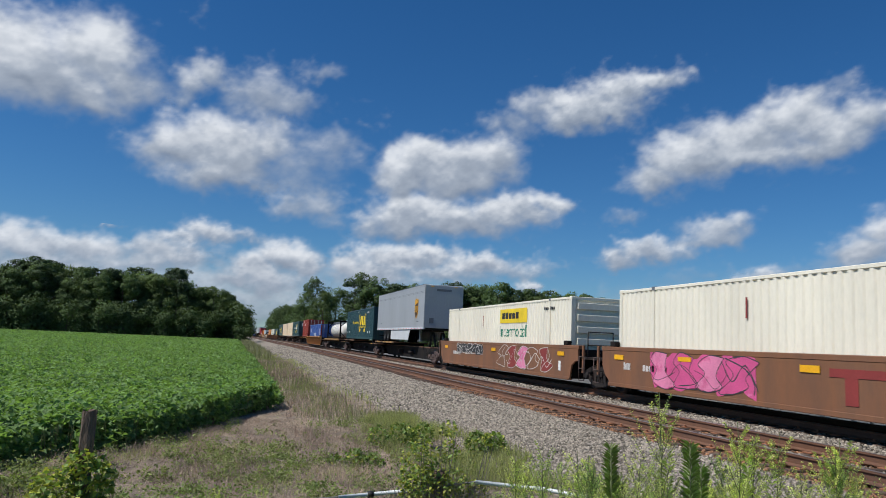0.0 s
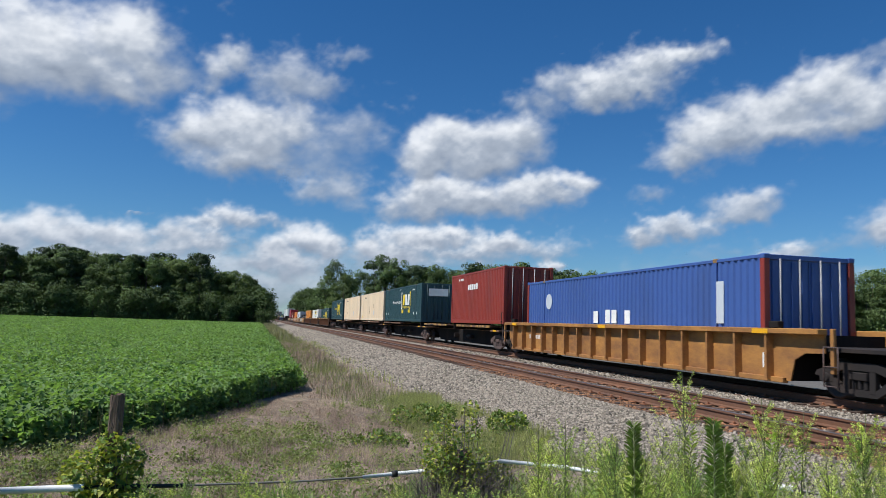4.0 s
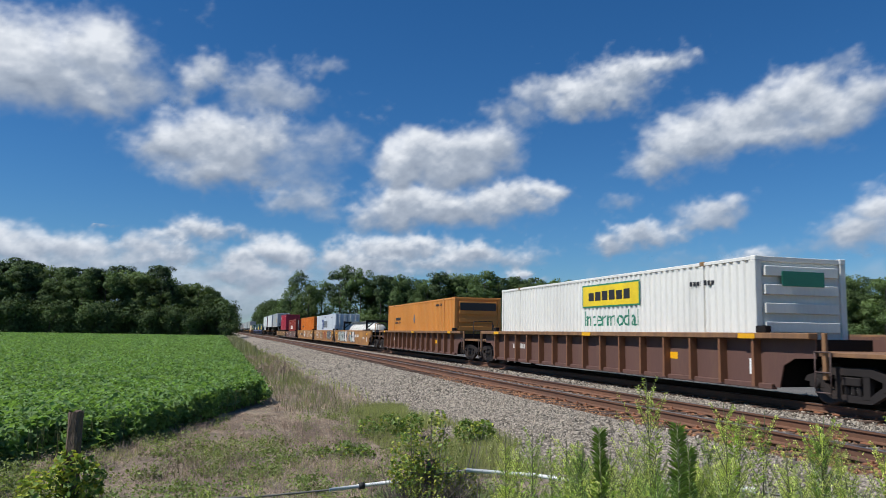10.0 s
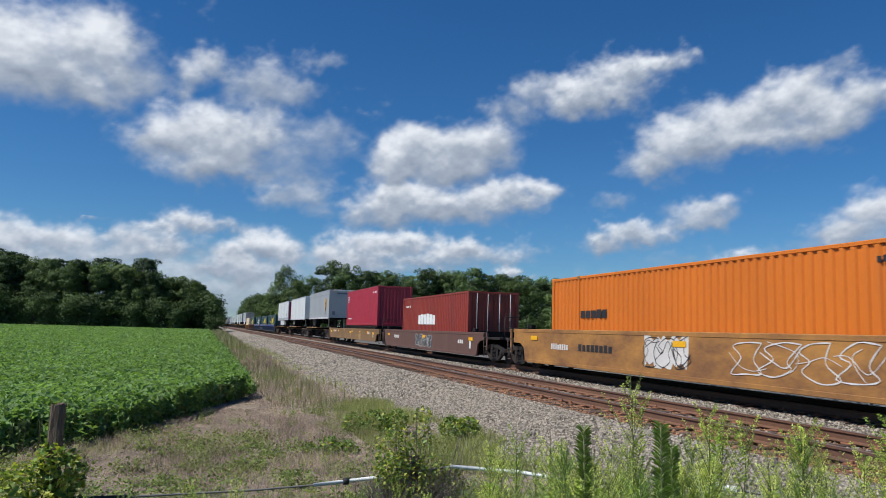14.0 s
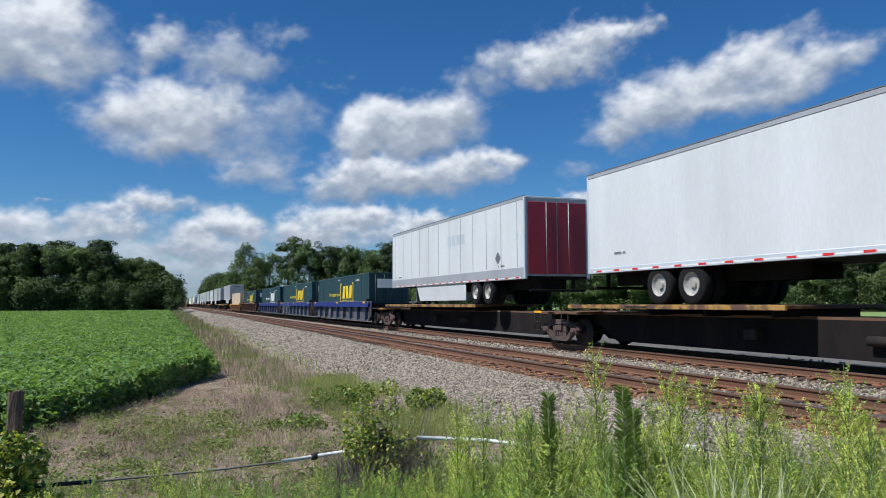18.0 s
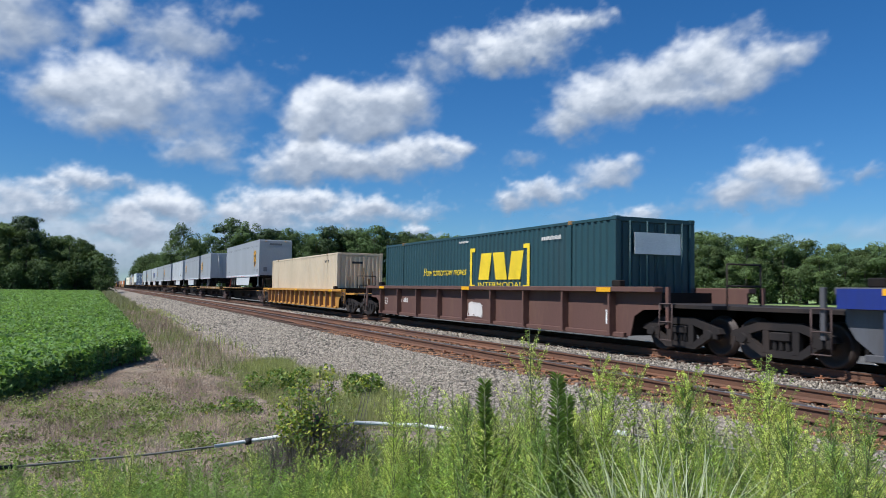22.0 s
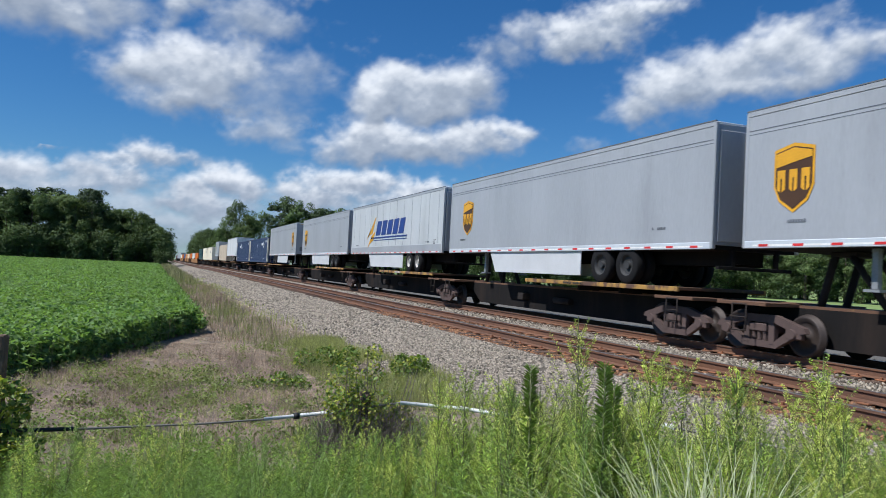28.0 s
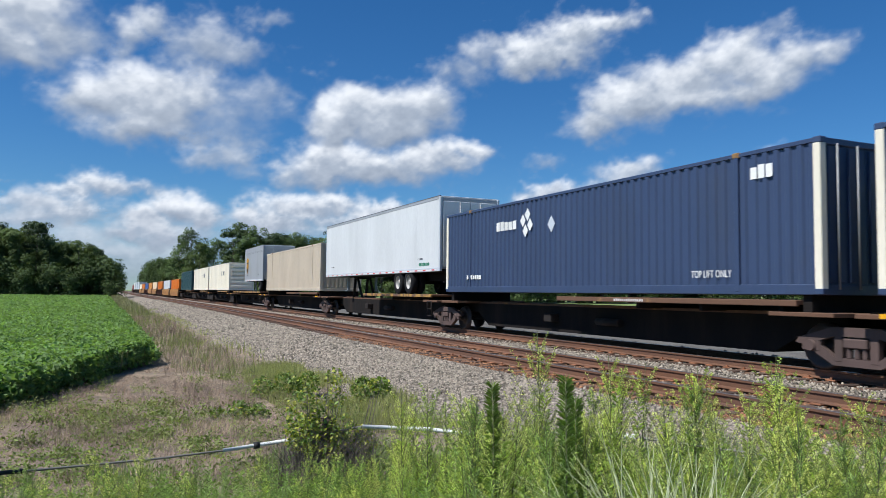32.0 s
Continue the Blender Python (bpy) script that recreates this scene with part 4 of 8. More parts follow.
def well_car(a, b, w0, w1, colour, label, ribs=14, top=1.48, bottom=0.3, chord=None, rear=True, name_plate=True, band=None, rib_colour=None, over=1.3, platform="bogie_iron"):
    """A well car from bogie a to bogie b, with its well between w0 and w1."""
    car = thing("well_car", label, "rail car", "well cars")
    U, p, q = b - a, w0 - a, w1 - a
    e0, e1 = max(0.9, p - over), min(U - 0.9, q + over)
    for side in (-1, 1):
        x0, x1 = sorted((side * 1.325, side * 1.36) if ribs else (side * 1.44, side * 1.5))
        cut = min(0.6, p - e0 + 0.3)
        front = [(e0, top - 0.05), (e0, 0.96), (p - 0.7, 0.94), (p - 0.38, 0.78), (p - 0.24, bottom)] if p - e0 > 0.9 else [(e0, top - 0.05), (e0, 0.88), (e0 + cut * 0.3, 0.6), (e0 + cut, bottom)]
        back = [(q + 0.24, bottom), (q + 0.38, 0.78), (q + 0.7, 0.94), (e1, 0.96), (e1, top - 0.05)] if e1 - q > 0.9 else [(e1 - cut, bottom), (e1 - cut * 0.3, 0.6), (e1, 0.88), (e1, top - 0.05)]
        part("side_sill", Shape().prism(front + back, x0, x1), M[colour], car)
        x0, x1 = sorted((side * (1.325 if ribs else 1.36), side * (1.585 if ribs else 1.512)))
        part("top_chord", Shape().box(x0, x1, e0 - 0.05, e1 + 0.05, top - 0.13, top, 0.015), M[chord or colour], car)
        x0, x1 = sorted((side * 1.3, side * (1.46 if ribs else 1.508)))
        part("bottom_chord", Shape().box(x0, x1, p - 0.1, q + 0.1, bottom - 0.05, bottom + 0.07, 0.012), M[colour], car)
        rib = Shape().prism([(-0.048, bottom), (0.048, bottom), (0.034, top - 0.13), (-0.034, top - 0.13)], *sorted((side * 1.36, side * 1.56))).mesh("rib", M[rib_colour or colour])
        for k in range(ribs):
            r = part("rib", rib, None, car)
            r.location.y = p + 0.35 + (q - p - 0.7) * k / max(1, ribs - 1)
        if band:
            x0, x1 = sorted((side * 1.36, side * 1.592))
            part("painted_band", Shape().box(x0, x1, e0, e1, top - 0.36, top - 0.02), M[band], car, "blue upper band")
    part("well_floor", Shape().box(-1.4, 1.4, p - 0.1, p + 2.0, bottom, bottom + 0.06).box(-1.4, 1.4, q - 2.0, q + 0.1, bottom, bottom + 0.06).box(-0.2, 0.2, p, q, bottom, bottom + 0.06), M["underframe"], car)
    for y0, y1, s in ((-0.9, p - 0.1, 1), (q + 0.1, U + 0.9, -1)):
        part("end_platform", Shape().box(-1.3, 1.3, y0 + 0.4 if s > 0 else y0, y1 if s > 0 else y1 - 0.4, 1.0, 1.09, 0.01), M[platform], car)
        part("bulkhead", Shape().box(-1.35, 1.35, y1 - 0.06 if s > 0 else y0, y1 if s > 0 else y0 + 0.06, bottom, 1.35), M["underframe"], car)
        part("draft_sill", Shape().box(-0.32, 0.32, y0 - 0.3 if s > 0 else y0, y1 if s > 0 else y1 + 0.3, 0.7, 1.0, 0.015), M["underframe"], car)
        yy = e0 - 0.35 if s > 0 else e1 + 0.35
        for x in (-1.5, 1.42):
            part("step_post", Shape().box(x, x + 0.08, yy - 0.05, yy + 0.05, 0.55, top, 0.01), M[chord or colour], car)
        ladder(car, yy, 0.3, 1.1, -1.53, "bogie_rust")
        ye = U + 0.45
        if s < 0:
            part("end_rail", Shape().tube((-1.35, ye, 1.09), (-1.35, ye, 1.95), 0.02, n=6).tube((-0.4, ye, 1.09), (-0.4, ye, 1.95), 0.02, n=6).tube((-1.35, ye, 1.95), (-0.4, ye, 1.95), 0.02, n=6).tube((-1.35, ye, 1.5), (-0.4, ye, 1.5), 0.02, n=6), M["bogie_iron"], car)
    running_gear(car, a, b, rear)
    for y in (p + 0.5, p + (q - p) * 0.48, q - 0.6):
        plate("reflector", car, y - 0.28, y + 0.28, top - 0.13 - (0 if ribs else 0.26), top - 0.02 - (0 if ribs else 0.22), "reflector_amber", x=-1.596 if ribs else -1.518)
    if name_plate:
        skin = -1.361 if ribs else -1.505
        bars(car, q - 2.0, bottom + 0.5, 8, 0.12, 0.2, "spray_white", x=skin)
        plate("placard", car, p + 0.5, p + 0.7, bottom + 0.25, bottom + 0.6, "logo_white", x=skin)
        if not ribs:
            bars(car, p + 2.6, bottom + 0.45, 4, 0.2, 0.18, "spray_white", x=skin, seed=4)
    for y in (p + 0.15, q - 0.15):
        part("lock_box", Shape().box(-1.5, -1.32, y - 0.16, y + 0.16, top, top + 0.16, 0.02), M["underframe"], car)
    return rolls(car, a, 0)


def spine_car(a, b, label, decks=(), hitch=None, colour="deck_yellow", rear=True, edge=0.12, load=None):
    """A spine car from bogie a to bogie b. decks: stretches with a wide deck; hitch: where the trailer stand is."""
    car = thing("spine_car", label, "rail car", "spine cars")
    U = b - a
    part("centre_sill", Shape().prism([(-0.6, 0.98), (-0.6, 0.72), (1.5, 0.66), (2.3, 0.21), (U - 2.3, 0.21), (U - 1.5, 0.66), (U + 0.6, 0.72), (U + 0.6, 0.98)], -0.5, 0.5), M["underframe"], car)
    part("sill_cap", Shape().box(-0.5, 0.5, -0.5, U + 0.5, 0.98, 1.04), M["deck_rust"], car)
    for y0, y1 in decks:
        part("wheel_deck", Shape().box(-1.32, 1.32, y0 - a, y1 - a, 1.2, 1.28, 0.01), M["deck_rust"], car)
        for side in (-1, 1):
            x0, x1 = sorted((side * 1.3, side * 1.38))
            part("deck_edge", Shape().box(x0, x1, y0 - a, y1 - a, 1.285 - edge, 1.285, 0.012), M[colour], car, "yellow-painted deck edge, scuffed to rust")
        for k in range(max(2, int((y1 - y0) / 2.2))):
            y = y0 - a + 0.5 + k * 2.1
            if y < y1 - a - 0.2:
                part("outrigger", Shape().prism([(y - 0.05, 1.2), (y - 0.05, 1.02), (y + 0.05, 1.02), (y + 0.05, 1.2)], -1.2, 1.2), M["underframe"], car)
        bars(car, (y0 + y1) / 2 - a + 1.4, 1.19, 14, 0.06, 0.07, "spray_white" if int(a) % 3 == 0 else "mark_black", x=-1.383, seed=int(a))
    if hitch is not None:
        h = hitch - a
        part("hitch_stand", Shape().box(-0.4, 0.4, h - 0.3, h + 0.3, 2.05, 2.15, 0.02).tube((-0.35, h - 0.2, 2.06), (-0.35, h - 1.0, 1.04), 0.07, n=8).tube((0.35, h - 0.2, 2.06), (0.35, h - 1.0, 1.04), 0.07, n=8).tube((-0.35, h + 0.2, 2.06), (-0.35, h + 0.5, 1.04), 0.08, n=8).tube((0.35, h + 0.2, 2.06), (0.35, h + 0.5, 1.04), 0.08, n=8), M["bogie_iron"], car, "folding trailer hitch")
    if load:
        c, length, height = load
        for y in (c - a + 0.4, c - a + length - 0.4):
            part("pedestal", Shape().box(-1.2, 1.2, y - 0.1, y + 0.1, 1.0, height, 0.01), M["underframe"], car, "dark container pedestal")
    for y in (0.9, U - 0.9):
        for x0, x1 in ((-1.42, -0.4), (0.4, 1.42)):
            part("end_step", Shape().box(x0, x1, y - 0.7, y + 0.7, 0.98, 1.06, 0.01), M["deck_rust"], car)
        if int(a) % 3 == 1:
            plate("reflector", car, y - 0.25, y + 0.25, 1.0, 1.08, "reflector_amber", x=-1.42)
        if not load:
            ladder(car, y, 0.45, 1.0, -1.44, "bogie_iron")
    part("air_tank", Shape().tube((-0.6, U * 0.42, 0.6), (-0.6, U * 0.42 + 1.0, 0.6), 0.1, n=12), M["bogie_iron"], car)
    part("brake_valve", Shape().box(-0.8, -0.5, U * 0.6, U * 0.6 + 0.4, 0.5, 0.75, 0.02), M["bogie_iron"], car)
    running_gear(car, a, b, rear, "bogie_rust")
    return rolls(car, a, 0)


def tank_container(c, z, label, length=12.19, height=2.59):
    """A white tank in two dark end frames."""
    t = thing("tank_container", label, "tank container", "tank containers on the train")
    L, r, zc, H = length, 1.08 * height / 2.59, 1.2 * height / 2.59, height
    prof = [(0.35, 0.001), (0.4, 0.42 * r), (0.55, 0.74 * r), (0.75, 0.93 * r), (1.05, r)]
    prof += [(L - 1.05, r), (L - 0.75, 0.93 * r), (L - 0.55, 0.74 * r), (L - 0.4, 0.42 * r), (L - 0.35, 0.001)]
    part("tank_shell", Shape().lathe(prof, (0, 0, zc), "y", 36), M["tank_cream"], t)
    for k in range(9):
        y = 1.3 + k * (L - 2.6) / 8
        part("band", Shape().lathe([(y - 0.025, r), (y - 0.02, r + 0.012), (y + 0.02, r + 0.012), (y + 0.025, r)], (0, 0, zc), "y", 36), M["logo_grey"], t, "dark strap round the tank")
    for y in (0.0, L - 0.16):
        f = Shape()
        for x in (-1.22, 1.06):
            f.box(x, x + 0.16, y, y + 0.16, 0, H, 0.015)
        f.box(-1.1, 1.1, y, y + 0.14, H - 0.14, H - 0.01, 0.012).box(-1.1, 1.1, y, y + 0.14, 0.0, 0.14, 0.012)
        part("end_frame", f, M["underframe"], t, "dark square end frame")
        d = Shape()
        for sx in (-1, 1):
            d.tube((sx * 1.12, y + 0.08, H - 0.19), (sx * 0.45, y + 0.08, H - 0.14), 0.05, n=6)
            d.tube((sx * 1.12, y + 0.08, 0.75), (sx * 0.5, y + 0.08, 0.1), 0.05, n=6)
            d.tube((sx * 1.12, y + 0.08, H - 0.69), (sx * 0.5, y + 0.08, H - 0.14), 0.05, n=6)
        part("brace", d, M["underframe"], t)
        for x in (-1.225, 1.055):
            for zz in (-0.005, H - 0.12):
                part("corner_casting", Shape().box(x, x + 0.175, y - 0.01, y + 0.17, zz, zz + 0.125, 0.015), M["underframe"], t)
    part("base_rail", Shape().box(-1.15, -1.0, 0.1, L - 0.1, 0.05, 0.2).box(1.0, 1.15, 0.1, L - 0.1, 0.05, 0.2), M["underframe"], t)
    walk_top = Shape()
    for x in (-0.55, -0.2, 0.15):
        walk_top.box(x, x + 0.2, L * 0.25, L - 1.1, zc + r + 0.14, zc + r + 0.17)
    for k in range(6):
        y = L * 0.27 + k * (L * 0.64) / 5
        walk_top.box(-0.6, 0.4, y, y + 0.05, zc + r - 0.05, zc + r + 0.14)
    part("walkway", walk_top, M["door_steel"], t)
    part("manhole", Shape().tube((0.1, L * 0.5, zc + r - 0.1), (0.1, L * 0.5, zc + r + 0.2), 0.3, n=16), M["door_steel"], t)
    part("end_label", Shape().box(-0.4, 0.4, 0.335, 0.345, zc, zc + 0.2), M["logo_grey"], t)
    return rolls(t, c, z)


def ribbon(name, car, pts, width, material, x, closed=False):
    """A flat painted stroke along (y, z) points."""
    n = len(pts)
    v = []
    for i, (y, z) in enumerate(pts):
        a, b = (pts[i - 1] if i or closed else pts[0]), (pts[(i + 1) % n] if i < n - 1 or closed else pts[-1])
        d = Vector((b[0] - a[0], b[1] - a[1])).normalized()
        w = width * (0.7 + 0.5 * math.sin(i * 0.9) ** 2) / 2
        v += [(x, y - d.y * w, z + d.x * w), (x, y + d.y * w, z - d.x * w)]
    m = n if closed else n - 1
    f = [(2 * i, 2 * i + 1, (2 * i + 3) % (2 * n), (2 * i + 2) % (2 * n)) for i in range(m)]
    return part(name, Shape().add(v, f), M[material], car)


def curve(points, n=8):
    """A smooth line through (y, z) points."""
    out = []
    for i in range(len(points) - 1):
        p0, p1, p2, p3 = (Vector(points[min(len(points) - 1, max(0, i + j))]) for j in (-1, 0, 1, 2))
        for k in range(n):
            t = k / n
            out.append(tuple(0.5 * (2 * p1 + (p2 - p0) * t + (2 * p0 - 5 * p1 + 4 * p2 - p3) * t * t + (3 * p1 - p0 - 3 * p2 + p3) * t ** 3)))
    return out + [tuple(points[-1])]


def spray(car, y0, y1, z0, z1, fill, line, seed, n=5, x=-1.507, accents=(), bare=False):
    """Sprayed lettering that cannot be read: a ragged patch of colour under interlocking strokes. bare: strokes alone."""
    r = random.Random(seed)
    w, h = (y1 - y0) / n, z1 - z0
    if not bare:
        m = 5 * n
        upper = [(y0 + (y1 - y0) * i / m, z1 - h * r.choice((0, 0.03, 0.06, 0.16)) * (1 if 0 < i < m else 2.5)) for i in range(m + 1)]
        lower = [(y0 + (y1 - y0) * i / m + r.uniform(-0.3, 0.3) * w / 5, z0 + h * r.choice((0, 0.02, 0.08, 0.18)) * (1 if 0 < i < m else 2.5)) for i in range(m + 1)]
        outline_plate("sprayed_shape", car, upper + lower[::-1], fill, x=x, t=0.002)
    for k in range(n):
        cy = y0 + (k + 0.5) * w
        xx = x - 0.003 - 0.0006 * k
        # a slanting angular letter body with its outline
        lean = r.uniform(-0.25, 0.25) * w
        body = [(cy - 0.42 * w + lean, z1 - r.uniform(0.02, 0.2) * h), (cy + 0.1 * w + lean, z1 - r.uniform(0.0, 0.1) * h), (cy + 0.46 * w, z1 - r.uniform(0.15, 0.35) * h), (cy + 0.2 * w, z0 + 0.5 * h), (cy + 0.5 * w - lean, z0 + r.uniform(0.02, 0.25) * h), (cy - lean, z0 + r.uniform(0.0, 0.12) * h), (cy - 0.48 * w - lean, z0 + r.uniform(0.05, 0.3) * h), (cy - 0.2 * w, z0 + 0.48 * h)]
        if accents and not bare:
            outline_plate("sprayed_letter", car, body, accents[k % len(accents)], x=xx, t=0.0005)
        ribbon("sprayed_line", car, curve(body + body[:1], 4), 0.03 if bare else 0.024, line, xx - 0.0015)
        for j in range(k % 2, 2):
            pts = [(cy + w * r.uniform(-0.5, 0.5), z0 + h * (0.1 + 0.8 * f) + r.uniform(-0.08, 0.08) * h) for f in (0.0, 0.3, 0.65, 1.0)]
            if j:
                pts = [(cy + w * (f - 0.5) * 1.2, z0 + h * r.uniform(0.15, 0.85)) for f in (0.0, 0.35, 0.7, 1.0)]
            ribbon("sprayed_line", car, curve(pts, 5), r.uniform(0.015, 0.035), line, xx - 0.002 - 0.0003 * j)


def block_mark(car, y0, y1, z0, z1, material, x=-1.507):
    """A large painted mark: a bar on posts, then a slanting block."""
    w, h = y1 - y0, z1 - z0
    outline_plate("painted_mark", car, [(y1, z1), (y0 + 0.32 * w, z1), (y0 + 0.32 * w, z1 - 0.24 * h), (y1, z1 - 0.24 * h)], material, x=x)
    for f in (0.44, 0.80):
        plate("painted_mark", car, y0 + f * w, y0 + (f + 0.09) * w, z0, z1 - 0.24 * h, material, x=x)
    outline_plate("painted_mark", car, [(y0 + 0.26 * w, z1), (y0 + 0.12 * w, z1), (y0, z0), (y0 + 0.14 * w, z0)], material, x=x)


# ---- the consist, from its head: first two brown well cars ----
BROWN = "rust-brown smooth-sided well car with sprayed lettering"
car = well_car(3.2, 22.9, 5.0, 21.5, "brown_car", BROWN, ribs=0, rear=False)
spray(car, 11.4, 15.9, 0.36, 1.4, "spray_pink", "spray_dark", 3, 4, accents=("spray_pink", "spray_rose"))
plate("reflector", car, 13.9, 14.5, 1.15, 1.27, "reflector_amber", x=-1.516)
block_mark(car, 5.6, 9.2, 0.5, 1.2, "spray_red")
bars(car, 17.4, 0.8, 5, 0.06, 0.22, "spray_white", x=-1.507)
car = well_car(22.9, 42.6, 24.7, 41.1, "brown_car", BROWN, ribs=0)
spray(car, 3.2, 9.0, 0.42, 1.4, "brown_car", "spray_white", 9, 5, accents=("spray_red", "brown_car", "spray_rose"))
spray(car, 11.2, 15.6, 0.85, 1.42, "mark_black", "spray_white", 12, 5)
for c in (5.15, 24.83):
    b = container(c, 16.15, 0.37, "cream", "cream corrugated container with a yellow panel, in a well car", "louvres")
    d = 1.7 if c < 10 else 0.0
    plate("sign_panel", b, 4.3 - d, 7.6 - d, 2.0, 2.62, "logo_yellow", label="yellow sign panel")
    bars(b, 7.3 - d, 2.18, 6, 0.34, 0.3, "mark_black", x=-1.301, gap=0.25)
    words("Intermodal", b, 6.0 - d, 1.62, 0.75, "logo_green", x=-1.293, width=3.2, hug=(16.15, 0.034))
    if not d:
        bars(b, 2.5, 2.45, 7, 0.11, 0.13, "mark_black")
    plate("rust_streak", b, 10.0, 10.06, 1.9, 2.4, "spray_red")

GREY = "grey road trailer with a gold shield emblem, on a spine car"
SPINE = "dark spine car with scuffed yellow deck edges"
spine_car(44.3, 64.3, SPINE, [(56.0, 63.6)], 48.2, rear=False)
t = trailer(46.95, 16.3, "trailer_grey", GREY)
shield(t, 2.2, 2.3)
spine_car(64.3, 83.2, SPINE, [(75.5, 82.3)], colour="deck_rust", rear=False, load=(65.45, 16.15, 1.38))
TEAL = "dark teal corrugated container with a painted emblem"
teal_marks(container(65.45, 16.15, 1.38, "teal", TEAL + ", on a spine car"))
spine_car(83.2, 102.6, SPINE, [(87.5, 101.5)], edge=0.2, load=(87.9, 12.19, 1.34))
tank_container(87.9, 1.34, "dirty white tank container with dark straps, on a spine car", height=2.1)

car = well_car(104.2, 126.6, 106.7, 125.0, "ochre_car", "ochre ribbed well car, rusty at its edges", ribs=16)
b = container(107.4, 16.15, 0.37, "blue", "blue corrugated container with red corner posts, in a well car", "doors", post_colour="brick_red")
bars(b, 9.8, 1.15, 7, 0.36, 0.5, "logo_white", gap=0.3)
part("disc_emblem", Shape().lathe([(-1.299, 0.001), (-1.299, 0.32), (-1.29, 0.32)], (0, 13.6, 2.0), "x", 20, False), M["pale_grey"], b)
plate("placard", b, 1.6, 2.0, 1.2, 2.3, "pale_grey")

spine_car(127.0, 145.2, SPINE, [(129.0, 135.5), (138.0, 144.5)], rear=False, load=(126.9, 10.2, 1.38))
b = container(126.9, 10.2, 1.38, "brick_red", "brick-red container with small white lettering, on a spine car", posts=False)
bars(b, 6.5, 1.9, 5, 0.3, 0.35, "logo_white")
bars(b, 8.5, 2.5, 8, 0.1, 0.13, "logo_white")
for c, a, b2, colour in ((146.1, 145.2, 162.9, "teal"), (163.35, 162.9, 180.1, "tan"), (180.7, 180.1, 198.0, "tan"), (199.05, 198.0, 216.2, "teal")):
    spine_car(a, b2, SPINE, {146.1: [(153.9, 162.2)], 163.35: [(165.5, 177.0)], 180.7: [(188.0, 196.5)], 199.05: [(199.6, 207.2)]}[c], colour="deck_yellow" if c > 190 else "deck_rust", rear=c == 199.05, load=(c, 16.15, 1.38))
    if colour == "teal":
        teal_marks(container(c, 16.15, 1.38, "teal", TEAL + ", on a spine car"), mixed=c < 190)
    else:
        b = container(c, 16.15, 1.38, "tan", "plain tan corrugated container with rust stains, on a spine car", "ribs" if c < 170 else "doors")
        bars(b, 13.0, 2.4, 9, 0.1, 0.13, "mark_black")
        plate("stain", b, 9.0 if c < 170 else 12.2, 9.12 if c < 170 else 12.3, 0.7, 1.5, "rust_car")
        plate("stain", b, 6.3, 6.38, 1.3, 1.7, "deck_rust")
        part("round_patch", Shape().lathe([(-1.299, 0.001), (-1.299, 0.3), (-1.29, 0.3)], (0, 6.0, 0.8), "x", 14, False), M["pale_grey"], b)
        plate("yellow_tag", b, 14.2, 14.6, 0.3, 0.5, "logo_yellow")

DARK = "dark maroon ribbed well car with rusty ribs"
for c, a, b2 in ((220.15, 217.0, 239.4), (243.7, 240.4, 263.0), (266.75, 263.6, 286.2)):
    car = well_car(a, b2, c - 0.5, c + 16.65, "maroon_car", DARK, ribs=15, chord="rib_ochre", rib_colour="brown_car", platform="rib_ochre")
    plate("yellow_patch", car, c - a + 3.0, c - a + 3.7, 0.78, 0.96, "reflector_amber", x=-1.361)
    part("brake_staff", Shape().tube((-0.4, b2 - a + 0.3, 1.0), (-0.4, b2 - a + 0.3, 1.8), 0.03, n=6), M["underframe"], car)
b = container(220.15, 16.15, 0.37, "teal", TEAL + ", in a well car")
teal_marks(b, spine=False)
b = container(243.7, 16.15, 0.37, "warm_white", "white corrugated container with a yellow panel, in a well car", "louvres")
plate("sign_border", b, 4.94, 8.56, 1.9, 2.65, "logo_green", label="dark border of the sign")
plate("sign_panel", b, 5.0, 8.5, 1.95, 2.6, "logo_yellow", x=-1.299, label="yellow sign panel")
bars(b, 8.1, 2.12, 6, 0.36, 0.32, "mark_black", x=-1.304, gap=0.25)
words("Intermodal", b, 6.75, 1.52, 0.72, "logo_green", x=-1.293, width=3.4, hug=(16.15, 0.042))
bars(b, 2.5, 2.3, 7, 0.11, 0.13, "mark_black")
part("end_panel", Shape().box(-0.6, 0.6, -0.064, -0.05, 2.2, 2.55), M["logo_green"], b)
AMBER = "orange corrugated container with dark lettering, standing in a well car"
b = container(266.75, 16.15, 0.37, "amber", AMBER, "louvres")
bars(b, 14.0, 1.82, 6, 0.26, 0.2, "mark_black", gap=0.12)
bars(b, 14.0, 1.6, 12, 0.13, 0.1, "mark_black", gap=0.12, seed=3)
outline_plate("diamond_sign", b, [(8.75, 1.85), (8.5, 2.15), (8.25, 1.85), (8.5, 1.55)], "logo_grey", label="small grey diamond sign")
bars(b, 3.6, 2.5, 8, 0.12, 0.14, "mark_black")
part("end_panel", Shape().box(-1.0, 1.0, -0.064, -0.05, 2.2, 2.6), M["mark_black"], b)

